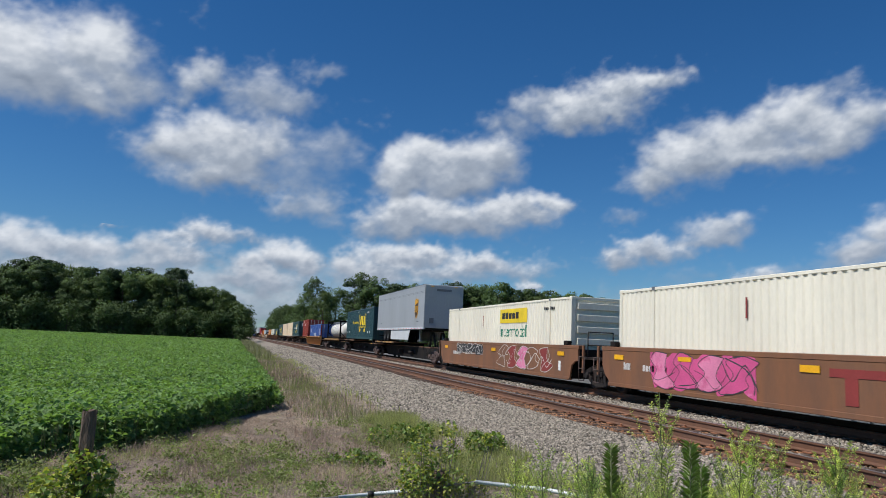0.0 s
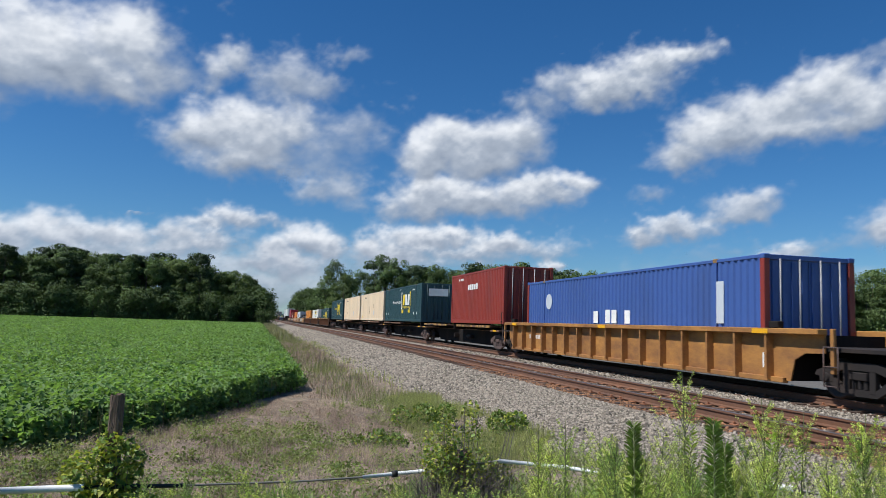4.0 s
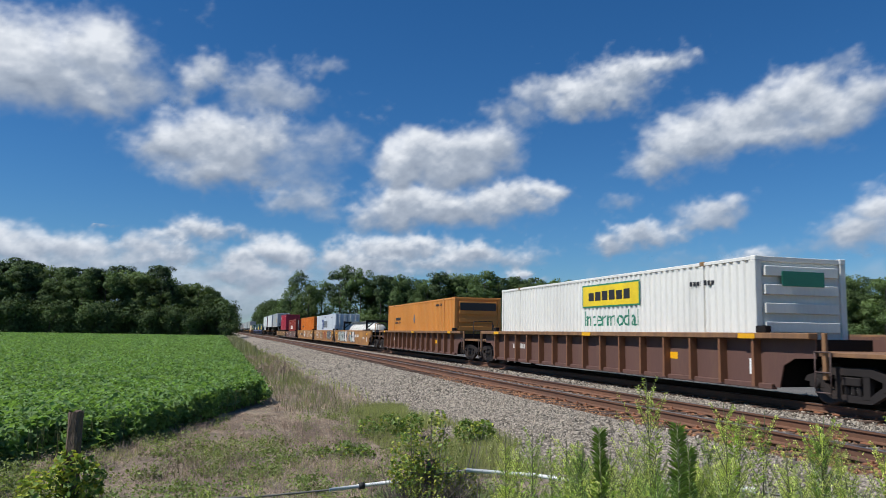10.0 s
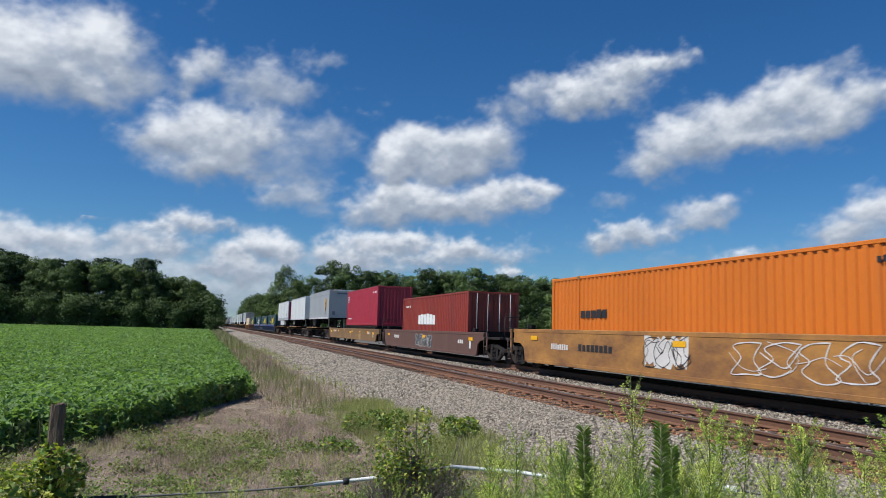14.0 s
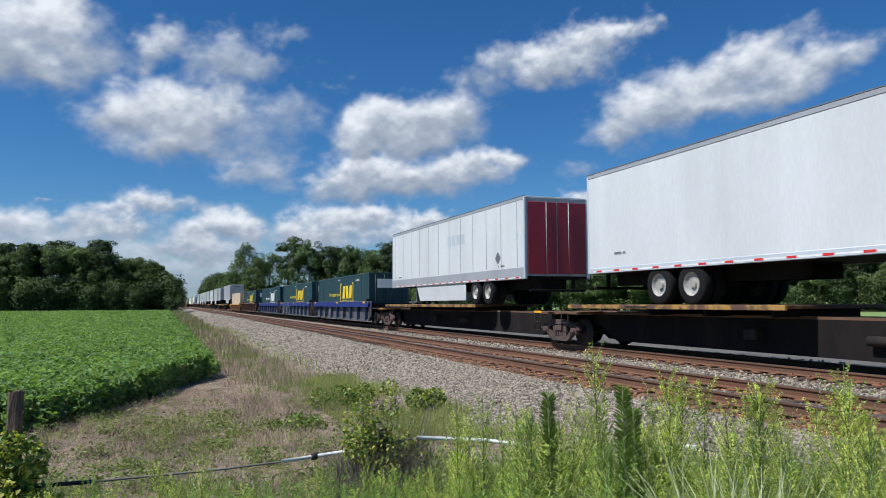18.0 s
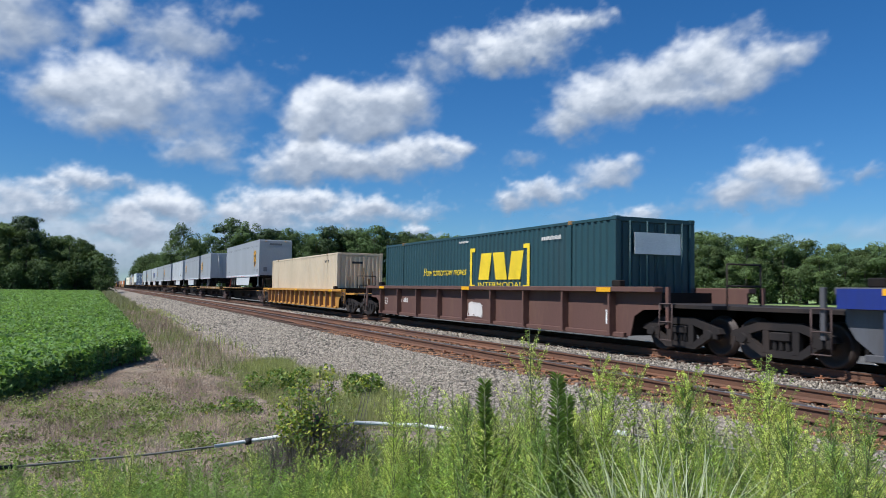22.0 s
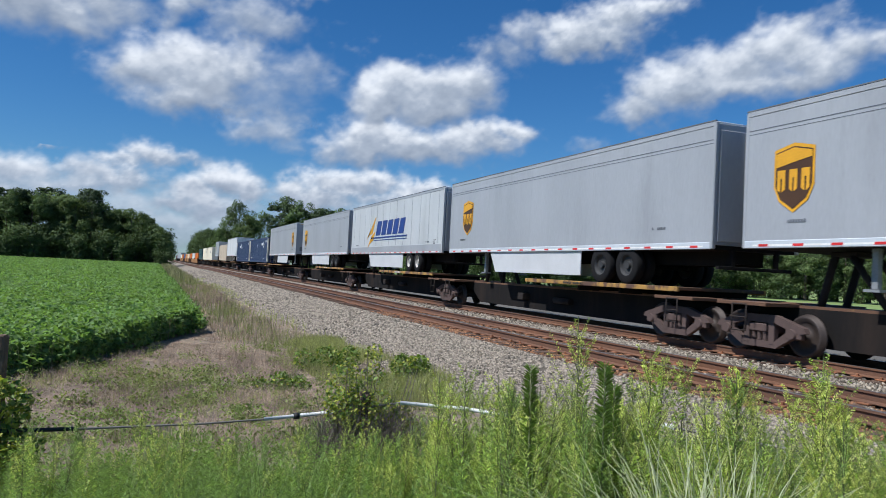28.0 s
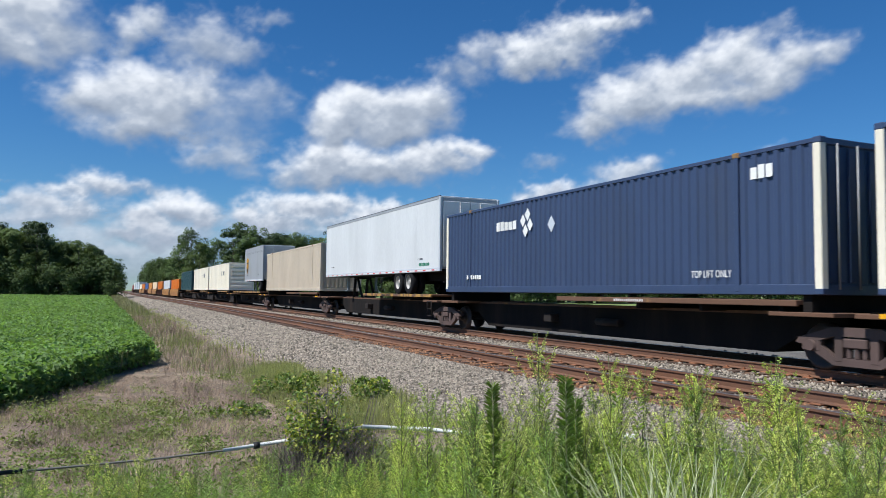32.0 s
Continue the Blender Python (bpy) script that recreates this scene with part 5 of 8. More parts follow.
OCHRE = "ochre smooth-sided well car covered in sprayed lettering"
car = well_car(287.6, 308.9, 289.6, 307.4, "ochre_car", OCHRE, ribs=0, rear=False)
spray(car, 8.4, 15.4, 0.36, 1.44, "spray_dark", "spray_white", 21, 5, accents=("spray_white", "spray_teal", "ochre_car"))
spray(car, 15.2, 18.0, 0.38, 1.42, "mark_black", "spray_white", 23, 3, accents=("spray_teal",))
words("53", car, 19.4, 0.85, 0.5, "mark_black", x=-1.51)
part("end_walkway", Shape().box(-1.56, 1.3, 0.25, 4.2, 1.485, 1.545, 0.01), M["bogie_rust"], car, "dark rusty walkway plate over the end")
part("handrail", Shape().tube((-1.42, -0.55, 0.75), (-1.42, -0.55, 2.02), 0.024, n=6).tube((-1.42, -0.55, 2.02), (-1.05, -0.55, 2.02), 0.024, n=6).tube((-1.05, -0.55, 2.02), (-1.05, -0.55, 1.09), 0.024, n=6), M["ochre_car"], car, "ochre bent handrail")
bars(car, 8.3, 0.88, 9, 0.17, 0.26, "spray_white", x=-1.507)
tank_container(292.05, 0.37, "white tank container with dark straps, standing low in a well car", height=2.0)
car = well_car(308.9, 327.2, 309.4, 326.0, "ochre_car", OCHRE, ribs=0, rear=False)
spray(car, 2.2, 5.4, 0.45, 1.4, "spray_dark", "spray_white", 31, 4)
block_mark(car, 6.2, 9.0, 0.55, 1.25, "spray_red")
spray(car, 9.4, 11.4, 0.5, 1.35, "rust_car", "spray_white", 33, 2)
spray(car, 12.5, 15.2, 0.5, 1.35, "ochre_car", "spray_white", 34, 3, bare=True)
words("53", car, 17.0, 0.8, 0.5, "mark_black", x=-1.51)
b = container(309.35, 16.15, 0.37, "pale_grey", "pale grey corrugated container with a blue square, in a well car", "doors")
plate("emblem_square", b, 9.7, 11.1, 1.25, 2.35, "logo_blue", label="blue square emblem")
outline_plate("emblem_mark", b, [(10.7, 2.1), (10.4, 2.0), (10.0, 2.15), (10.15, 1.8), (10.35, 1.75), (10.3, 1.4), (10.5, 1.4), (10.5, 1.8)], "logo_white", x=-1.301)
for k, y in enumerate((9.15, 8.35, 7.55, 6.75)):
    s = Shape().prism([(y + 0.34, 1.5), (y + 0.34, 2.12), (y + 0.27, 2.2), (y - 0.27, 2.2), (y - 0.34, 2.12), (y - 0.34, 1.5), (y - 0.27, 1.42), (y + 0.27, 1.42)], -1.299, -1.292)
    part("emblem_block", s, M["logo_grey"], b, "grey block emblem")
words("53'", b, 1.0, 1.5, 0.36, "mark_black")
words("53'", b, 15.0, 1.5, 0.36, "mark_black")
bars(b, 9.0, 2.6, 10, 0.08, 0.12, "mark_black")
bars(b, 3.4, 2.45, 8, 0.1, 0.13, "logo_grey")
car = well_car(327.2, 348.8, 328.5, 346.6, "ochre_car", OCHRE, ribs=0)
spray(car, 4.0, 8.0, 0.5, 1.35, "ochre_car", "spray_white", 41, 4, bare=True)
spray(car, 9.6, 11.6, 0.5, 1.4, "spray_white", "mark_black", 43, 3)
bars(car, 15.4, 0.8, 8, 0.2, 0.25, "mark_black", x=-1.507)
b = container(328.85, 16.15, 0.37, "orange", AMBER, "louvres")
bars(b, 14.0, 1.5, 5, 0.3, 0.28, "mark_black", gap=0.15)
part("end_panel", Shape().box(-1.0, 1.0, -0.064, -0.05, 2.25, 2.62), M["mark_black"], b)
bars(b, 2.6, 2.45, 7, 0.1, 0.13, "mark_black")

RUSTY = "brown smooth-sided well car, its rim scraped bare"
car = well_car(350.4, 371.0, 352.4, 369.4, "maroon_car", RUSTY, ribs=0, top=1.3, rear=False)
spray(car, 8.6, 12.0, 0.4, 1.1, "spray_dark", "spray_white", 51, 4)
b = container(353.95, 12.19, 0.34, "brick_red", "brick-red container with a white block emblem, in a well car", posts=False)
bars(b, 8.6, 1.3, 7, 0.5, 0.62, "logo_white", gap=0.12)
bars(b, 11.4, 2.3, 8, 0.1, 0.13, "logo_white")
car = well_car(371.0, 394.6, 373.2, 393.0, "rust_car", RUSTY, ribs=0, top=1.28, bottom=0.44)
for y in (4.4, 7.4, 10.6, 17.2, 19.8):
    plate("reflector", car, y, y + 0.5, 0.98, 1.1, "reflector_amber", x=-1.518)
b = container(373.6, 12.19, 1.54, "maroon", "maroon corrugated container raised above the rim of a well car", "ribs", posts=False)
plate("emblem_square", b, 11.25, 11.75, 1.95, 2.45, "logo_white", label="small white and blue square emblem")
for k in range(3):
    plate("emblem_bar", b, 11.27, 11.73, 2.0 + 0.15 * k, 2.07 + 0.15 * k, "logo_blue", x=-1.301)
bars(b, 1.7, 2.4, 8, 0.12, 0.14, "logo_white")
bars(b, 11.6, 0.5, 16, 0.08, 0.1, "logo_white")
container(373.6, 12.19, 0.46, "underframe", "low black container at the bottom of a well car", "ribs", posts=False, height=1.06)

WHITE_T = "plain white road trailer, standing on a spine car"
spine_car(395.9, 413.2, SPINE, [(404.0, 412.3)], 397.8, rear=False)
t = trailer(396.1, 14.63, "trailer_grey", GREY, skirt=False)
shield(t, 2.2, 2.3)
spine_car(413.2, 433.6, SPINE, [(424.0, 432.6)], 416.6, rear=False)
trailer(415.3, 16.2, "white", WHITE_T, skirt=False)
spine_car(433.6, 454.6, SPINE, [(440.0, 453.0)], 450.0)
t = trailer(435.65, 16.2, "white", "white road trailer with grey seams and red rear doors", nose="rear", ribs=12, dark_base=True, tail_colour="maroon")
outline_plate("diamond_sign", t, [(2.5, 1.75), (2.25, 2.0), (2.0, 1.75), (2.25, 1.5)], "logo_grey", x=-1.303, label="small diamond sign")
bars(t, 7.6, 2.55, 4, 0.4, 0.5, "pale_grey", x=-1.303)

BLUE_W = "grey ribbed well car with a blue upper band, weathered"
for c, a, b2, last in ((457.05, 455.2, 474.8, False), (476.35, 474.8, 494.1, False), (495.75, 494.1, 515.0, True)):
    car = well_car(a, b2, c - 0.4, c + 16.55, "grey_steel", BLUE_W, ribs=9, band="dark_blue", rear=last, name_plate=False, rib_colour="navy", over=0.5)
    if c == 476.35:
        spray(car, 11.8, 16.6, 0.42, 1.46, "deck_rust", "trailer_grey", 61, 4, x=-1.598, bare=True)
        words("53", car, 7.6, 0.75, 0.42, "logo_white", x=-1.363)
    if c == 457.05:
        bars(car, 15.0, 0.78, 4, 0.13, 0.24, "spray_white", x=-1.363)
        bars(car, 13.4, 0.78, 6, 0.13, 0.24, "spray_white", x=-1.363)
    teal_marks(container(c, 16.15, 0.37, "teal", TEAL + ", in a well car"), yellow=c != 495.75, spine=False)
car = well_car(516.4, 538.6, 518.7, 535.6, "maroon_car", "dark maroon well car with few ribs and yellow marks", ribs=9)
spray(car, 9.6, 10.6, 0.45, 0.95, "spray_white", "spray_white", 63, 2, x=-1.362)
words("53", car, 18.6, 0.8, 0.4, "spray_white", x=-1.363)
teal_marks(container(519.1, 16.15, 0.37, "teal", TEAL + ", in a well car"), spine=False)
car = well_car(540.2, 561.6, 542.4, 559.2, "yellow_car", "yellow ribbed well car, rust showing through", ribs=15, top=1.28, platform="yellow_car", rib_colour="rib_ochre")
words("53", car, 10.93, 0.78, 0.42, "mark_black", x=-1.363)
b = container(542.7, 16.15, 0.37, "weathered_tan", "plain tan corrugated container with rust streaks, in a well car", "ribs")
bars(b, 2.4, 2.4, 6, 0.1, 0.13, "mark_black")
for x, w, z0, z1 in ((-0.62, 0.05, 0.3, 1.6), (-0.1, 0.09, 0.25, 1.1), (0.15, 0.06, 0.3, 2.1), (0.42, 0.14, 0.22, 1.5), (0.66, 0.05, 0.3, 1.9), (0.9, 0.1, 0.2, 0.9)):
    part("rust_streak", Shape().prism([(-0.114, z0), (-0.108, z0), (-0.108, z1), (-0.114, z1)], x, x + w), M["rust_car"], b, "brown rust streak down the end wall")
part("stencil_mark", Shape().box(-0.5, 0.1, -0.116, -0.108, 2.3, 2.42), M["mark_black"], b)

spine_car(562.6, 582.0, SPINE, [(570.5, 581.5)], 566.4, rear=False)
t = trailer(563.85, 16.15, "trailer_grey", GREY)
shield(t, 1.75, 2.35)
words("53'", t, 0.7, 1.35, 0.3, "mark_black", x=-1.303)
car = spine_car(582.0, 601.2, SPINE, [(584.0, 600.0)], rear=False, edge=0.22)
words("ALL PURPOSE SPINE", car, 6.1, 1.17, 0.13, "spray_white", x=-1.388, width=2.9)
part("folded_hitch", Shape().tube((-0.35, 1.9, 1.25), (-0.35, 0.7, 2.0), 0.07, n=8).tube((0.35, 1.9, 1.25), (0.35, 0.7, 2.0), 0.07, n=8).box(-0.42, 0.42, 0.5, 0.85, 1.95, 2.05, 0.02), M["brick_red"], car, "red folding trailer hitch")
t = trailer(591.55, 8.5, "trailer_grey", "short grey road trailer with a gold shield emblem", nose="rear", skirt=False)
shield(t, 7.4, 2.3)
spine_car(601.2, 619.9, SPINE, [(603.6, 611.8)], 616.3, rear=False)
t = trailer(602.15, 16.15, "trailer_grey", GREY, nose="rear")
shield(t, 14.6, 2.3)
spine_car(619.9, 638.7, SPINE, [(629.0, 638.0)], 623.7, rear=False)
t = trailer(621.45, 16.15, "dull_white", "white road trailer with patched panels, standing on a spine car", ribs=11)
for y0, y1, z0, z1 in ((4.1, 5.6, 1.5, 2.5), (2.2, 3.4, 2.3, 3.3)):
    plate("repair_patch", t, y0, y1, z0, z1, "pale_grey", x=-1.303)
bars(t, 3.6, 1.6, 8, 0.11, 0.13, "mark_black", x=-1.306)
outline_plate("diamond_sign", t, [(9.6, 1.6), (9.45, 1.8), (9.3, 1.6), (9.45, 1.4)], "logo_grey", x=-1.303)
spine_car(638.7, 656.0, SPINE, [(639.5, 648.0)], 653.5)
t = trailer(640.6, 14.63, "trailer_grey", GREY, nose="rear", skirt=False)
shield(t, 13.3, 2.3)
spine_car(656.4, 672.8, SPINE, [(657.2, 665.0)], 669.8, rear=False)
t = trailer(656.15, 16.1, "trailer_grey", GREY, nose="rear")
shield(t, 14.2, 2.3)
spine_car(672.8, 690.0, SPINE, [(674.0, 682.5)], 686.6, rear=False)
t = trailer(673.15, 16.15, "dull_white", "white road trailer with slanting blue emblem, on a spine car", nose="rear", ribs=13, dark_base=True)
for k in range(5):
    y = 10.6 - k * 1.05
    outline_plate("emblem_block", t, [(y, 1.95), (y - 0.85, 1.95), (y - 1.15, 2.75), (y - 0.3, 2.75)], "logo_blue", x=-1.309, label="slanting blue emblem shape")
outline_plate("emblem_bar", t, [(11.0, 1.66), (5.0, 1.66), (4.95, 1.70), (11.0, 1.70)], "logo_blue", x=-1.309)
outline_plate("emblem_bar", t, [(11.6, 1.78), (5.0, 1.78), (4.9, 1.86), (11.6, 1.86)], "logo_blue", x=-1.309)
outline_plate("emblem_wing", t, [(12.4, 1.75), (10.9, 2.95), (10.65, 3.05), (11.35, 2.1), (12.3, 1.95)], "logo_gold", x=-1.309, label="gold zigzag emblem shape")
outline_plate("emblem_wing", t, [(12.3, 1.25), (11.5, 1.95), (10.75, 2.2), (11.1, 1.7), (11.9, 1.45)], "logo_gold", x=-1.309, label="gold zigzag emblem shape")
words("53'", t, 1.0, 1.4, 0.3, "mark_black", x=-1.303)
spine_car(690.0, 707.8, SPINE, [(691.0, 700.0)], 703.6, rear=False)
t = trailer(690.35, 16.15, "trailer_grey", GREY, nose="rear")
shield(t, 14.6, 2.3)
spine_car(707.8, 727.0, SPINE, [(717.0, 726.4)], 712.0, rear=False)
t = trailer(709.7, 16.15, "trailer_grey", GREY)
shield(t, 1.75, 2.35)
words("53'", t, 0.8, 1.35, 0.3, "mark_black", x=-1.303)
NAVY = "navy blue corrugated container with pale corner posts, on a spine car"
for c, a, b2, left in ((728.0, 727.0, 744.7, False), (745.2, 744.7, 761.7, True)):
    spine_car(a, b2, SPINE, [(a + 1.0, a + 9.0)], colour="deck_rust", rear=False, load=(c, 16.15, 1.38))
    b = container(c, 16.15, 1.38, "navy", NAVY, "doors", post_colour="cream")
    y = 11.6 if left else 4.4
    bars(b, y + 0.6, 2.0, 5, 0.22, 0.3, "logo_white", gap=0.2)
    for k in range(4):
        t0 = math.pi / 2 * k + 0.3
        cy, cz = y - 1.3 + 0.22 * math.cos(t0), 2.15 + 0.26 * math.sin(t0)
        outline_plate("emblem_mark", b, [(cy + 0.16, cz), (cy, cz + 0.2), (cy - 0.16, cz), (cy, cz - 0.2)], "logo_white", label="white diamond emblem")
    outline_plate("diamond_sign", b, [(9.1, 2.0), (8.9, 2.25), (8.7, 2.0), (8.9, 1.75)], "pale_grey")
    words("TOP LIFT ONLY", b, 2.7, 0.42, 0.22, "logo_white", width=1.15)
    bars(b, 14.4, 0.45, 7, 0.12, 0.16, "logo_white")
    bars(b, 1.6, 2.3, 3, 0.16, 0.28, "logo_white", gap=0.2)
spine_car(761.7, 778.8, SPINE, [(762.6, 771.0)], 775.2, rear=False)
t = trailer(761.95, 16.15, "white", WHITE_T, nose="rear", skirt=False, tail_colour="white")
bars(t, 2.2, 1.15, 9, 0.1, 0.13, "logo_green", x=-1.306)
spine_car(778.8, 796.6, SPINE, [(779.8, 788.0)], colour="deck_rust", rear=False, load=(779.4, 16.15, 1.38))
container(779.4, 16.15, 1.38, "beige", "plain grey-beige corrugated container, on a spine car", "ribs")
spine_car(796.6, 814.0, SPINE, [(798.0, 812.0)], rear=False)
t = trailer(797.2, 8.5, "trailer_grey", "short grey road trailer with a gold shield emblem", nose="rear", skirt=False)
shield(t, 7.2, 2.3)
for c in (815.4, 832.6):
    spine_car(c - 1.2, c + 16.4, SPINE, [(c + 0.6, c + 8.0)], load=(c, 16.15, 1.38))
    b = container(c, 16.15, 1.38, "cream", "cream corrugated container, on a spine car", "louvres")
    bars(b, 6.0, 1.6, 5, 0.4, 0.5, "logo_grey")
# the tail of the train, far up the line
TAIL = [("teal", 1.38), ("orange", 0.37), ("white", 0.37), ("orange", 0.37), ("tan", 0.37), ("amber", 0.37), ("blue", 0.37), ("orange", 0.37), ("cream", 0.37), ("pale_grey", 1.38), ("pale_grey", 1.38), ("white", 1.38), ("brick_red", 0.37)]
for k, (colour, z) in enumerate(TAIL):
    a = 850.6 + 20.4 * k
    if z > 1:
        spine_car(a, a + 19.4, SPINE, [(a + 1.5, a + 9.0)], load=(a + 1.6, 16.15, 1.38))
    else:
        well_car(a, a + 19.4, a + 1.2, a + 18.2, "ochre_car" if k % 3 else "maroon_car", OCHRE if k % 3 else DARK, ribs=0 if k % 3 else 14, name_plate=False)
    container(a + 1.6, 16.15, z, colour, "corrugated container far down the train", "ribs")

# ---- woods ----
M["bark"] = mat("bark", (0.10, 0.08, 0.065), rough=0.95, var=0.3, coarse=2, fine=15, bump=0.8, stretch=(3, 3, 0.6))
M["foliage"] = mat("foliage", (0.085, 0.13, 0.05), rough=0.7, var=0.25, coarse=0.35, fine=4, bump=0.0, island=0.22, rnd=0.28, sheer=0.22, spec=0.2)
M["foliage_light"] = mat("foliage_light", (0.12, 0.17, 0.065), rough=0.7, var=0.25, coarse=0.35, fine=4, bump=0.0, island=0.22, rnd=0.25, sheer=0.25, spec=0.2)
M["needles"] = mat("needles", (0.058, 0.09, 0.042), rough=0.7, var=0.25, coarse=0.35, fine=4, bump=0.0, island=0.3, rnd=0.2, sheer=0.12, spec=0.2)


def outward(leaves, normals):
    """Turns each leaf so that its face looks out of the crown."""
    face = np.cross(leaves[:, 1] - leaves[:, 0], leaves[:, 2] - leaves[:, 0])
    back = np.einsum("ij,ij->i", face, normals) < 0
    leaves[back] = leaves[back][:, ::-1]
    return leaves, LEAF_F


def rounded(me, normals, k):
    """Shades the leaves of a crown as the rounded clumps that they make up."""
    normals = normals / np.linalg.norm(normals, axis=1)[:, None]
    me.polygons.foreach_set("use_smooth", np.ones(len(me.polygons), dtype=bool))
    me.normals_split_custom_set_from_vertices(np.repeat(normals, k, 0).tolist())
    return me


def tree(kind, seed, height, leaf, low=0.12):
    """A tapered trunk with limbs, and a crown of many small leaf clumps with gaps."""
    r = np.random.default_rng(seed)
    t = thing("tree", "pine with a high dark crown at the wood's edge" if kind == "pine" else "broad-leaved tree in full leaf at the wood's edge", "tree", "trees of the woods")
    wood = Shape()
    lean = r.uniform(-0.03, 0.03, 2) * height
    tips = []
    def at(f):
        return Vector((lean[0] * f, lean[1] * f, height * f))
    base = 0.022 * height
    for k in range(6):
        f0, f1 = k / 6 * 0.93, (k + 1) / 6 * 0.93
        wood.tube(at(f0), at(f1), base * (1 - f0), base * (1 - f1), 7, False)
    clumps = []
    n = 26 if kind == "pine" else 46
    for k in range(n):
        if kind == "pine":
            f = r.uniform(0.55, 0.98)
            reach = height * 0.21 * (1.15 - f) ** 0.5 * r.uniform(0.5, 1.3)
        else:
            f = r.uniform(low, 0.97)
            g = (f - low) / (1 - low)
            reach = height * 0.31 * (math.sin(math.pi * min(1, 0.18 + 0.8 * g)) ** 0.7) * r.uniform(0.45, 1.1)
        a = r.uniform(0, 2 * math.pi)
        p = at(f) + Vector((math.cos(a) * reach, math.sin(a) * reach, height * r.uniform(-0.02, 0.05)))
        if k % 3 == 0:
            wood.tube(at(max(0.1, f - 0.12)), p, base * 0.3 * (1.1 - f), 0.02, 5, False)
        clumps.append(p)
    part("trunk", wood, M["bark"], t)
    cs, ns = [], []
    for p in clumps:
        m = 120 if kind == "pine" else 150
        rad = height * (0.07 if kind == "pine" else 0.088) * r.uniform(0.7, 1.35)
        q = r.normal(size=(m, 3))
        q /= np.linalg.norm(q, axis=1)[:, None]
        ns.append(q + np.array([0, 0, 0.35]) + np.array([p.x, p.y, 0]) / (0.3 * height))
        q = q * (r.uniform(0.35, 1.0, m) ** 0.5)[:, None] * rad * np.array([1, 1, 0.55 if kind == "pine" else 0.8])
        cs.append(q + np.array(p))
    c = np.concatenate(cs)
    c[:, 2] = np.maximum(c[:, 2], 0.15)
    part("crown", rounded(many("crown", *outward(leaflets(c, 0.022 * height, 0.018 * height, 0.9), np.concatenate(ns)), M[leaf]), np.concatenate(ns), 4), None, t)
    return t


def shrub(seed, leaf, height=4.0):
    r = np.random.default_rng(seed)
    t = thing("sapling", "low leafy sapling filling the wood's edge down to the ground", "sapling", "saplings of the woods")
    wood = Shape()
    cs, ns = [], []
    for k in range(14):
        a, d, h = r.uniform(0, 6.28), r.uniform(0, 0.45) * height, r.uniform(0.12, 0.95) * height
        p = Vector((math.cos(a) * d, math.sin(a) * d, h))
        wood.tube((0, 0, 0), p, 0.05, 0.015, 5, False)
        q = np.clip(r.normal(size=(130, 3)), -1.7, 1.7) * 0.15 * height
        ns.append(q / (0.15 * height) + np.array([0, 0, 0.5]) + np.array([p.x, p.y, 0]) / (0.5 * height))
        cs.append(q + np.array(p))
    c, nn = np.concatenate(cs), np.concatenate(ns)
    c[:, 2] = np.maximum(c[:, 2], 0.1)
    tagged(part("trunk", wood, M["bark"], t), kind="stuff")
    part("crown", rounded(many("crown", *outward(leaflets(c, 0.26, 0.21, 0.9), nn), M[leaf]), nn, 4), None, t)
    return t


BROAD = [tree("broad", 100 + k, 14.0, "foliage", 0.1 + 0.08 * (k % 3)) for k in range(4)]
LIGHT = [tree("broad", 200 + k, 14.0, "foliage_light", 0.08 + 0.07 * (k % 3)) for k in range(4)]
PINES = [tree("pine", 300 + k, 16.0, "needles") for k in range(3)]
BUSHES = [shrub(400, "foliage"), shrub(401, "foliage_light"), shrub(402, "foliage")]
USED = set()
tr = random.Random(11)


def copied(src, m):
    """A copy at the pose m, whatever the size at which its pattern stands."""
    return copy_thing(src, m @ Matrix.Diagonal((1 / src.scale.x, 1 / src.scale.y, 1 / src.scale.z, 1)))


def plant(pool, x, y, height, ref=14.0, wide=1.0):
    src = tr.choice(pool)
    s = height / ref
    w = s * wide * tr.uniform(0.85, 1.25)
    m = pose(x, y, -0.75, 0, 0, tr.uniform(0, 360)) @ Matrix.Diagonal((w, w, s, 1))
    if src.name in USED:
        copied(src, m)
    else:
        USED.add(src.name)
        src.matrix_world = m


def bearing(az, d):
    return d * math.sin(radians(az)), d * math.cos(radians(az))


# the wood at the far end of the field
for k in range(92):
    x = -82 + 82.5 * (k + tr.random()) / 92
    row = k % 3
    y = 183 + 5 * row + tr.uniform(-2, 2)
    top = np.interp(x, [-82, -52, -45, -38, -30, -22, -14, -6, -1, 1], [13.6, 14.2, 15.2, 14.6, 14.2, 15.0, 14.2, 12.8, 10.4, 8.2]) * tr.uniform(0.84, 1.06)
    pine = (row == 2 and k % 2 == 0 or k % 5 == 0) and x < -12
    plant(PINES if pine else (LIGHT if (row == 0 and x > -24) or k % 9 == 4 else BROAD), x, y, top * (1.14 if pine else 1.0), 16.0 if pine else 14.0)
for k in range(40):
    plant(BUSHES[::2], -82 + 83 * (k + tr.random()) / 40, 178.5 + tr.uniform(-1.5, 2.5), tr.uniform(4.4, 8.0), 4.0)
plant(BUSHES, 1.7, 172, 3.4, 4.0)
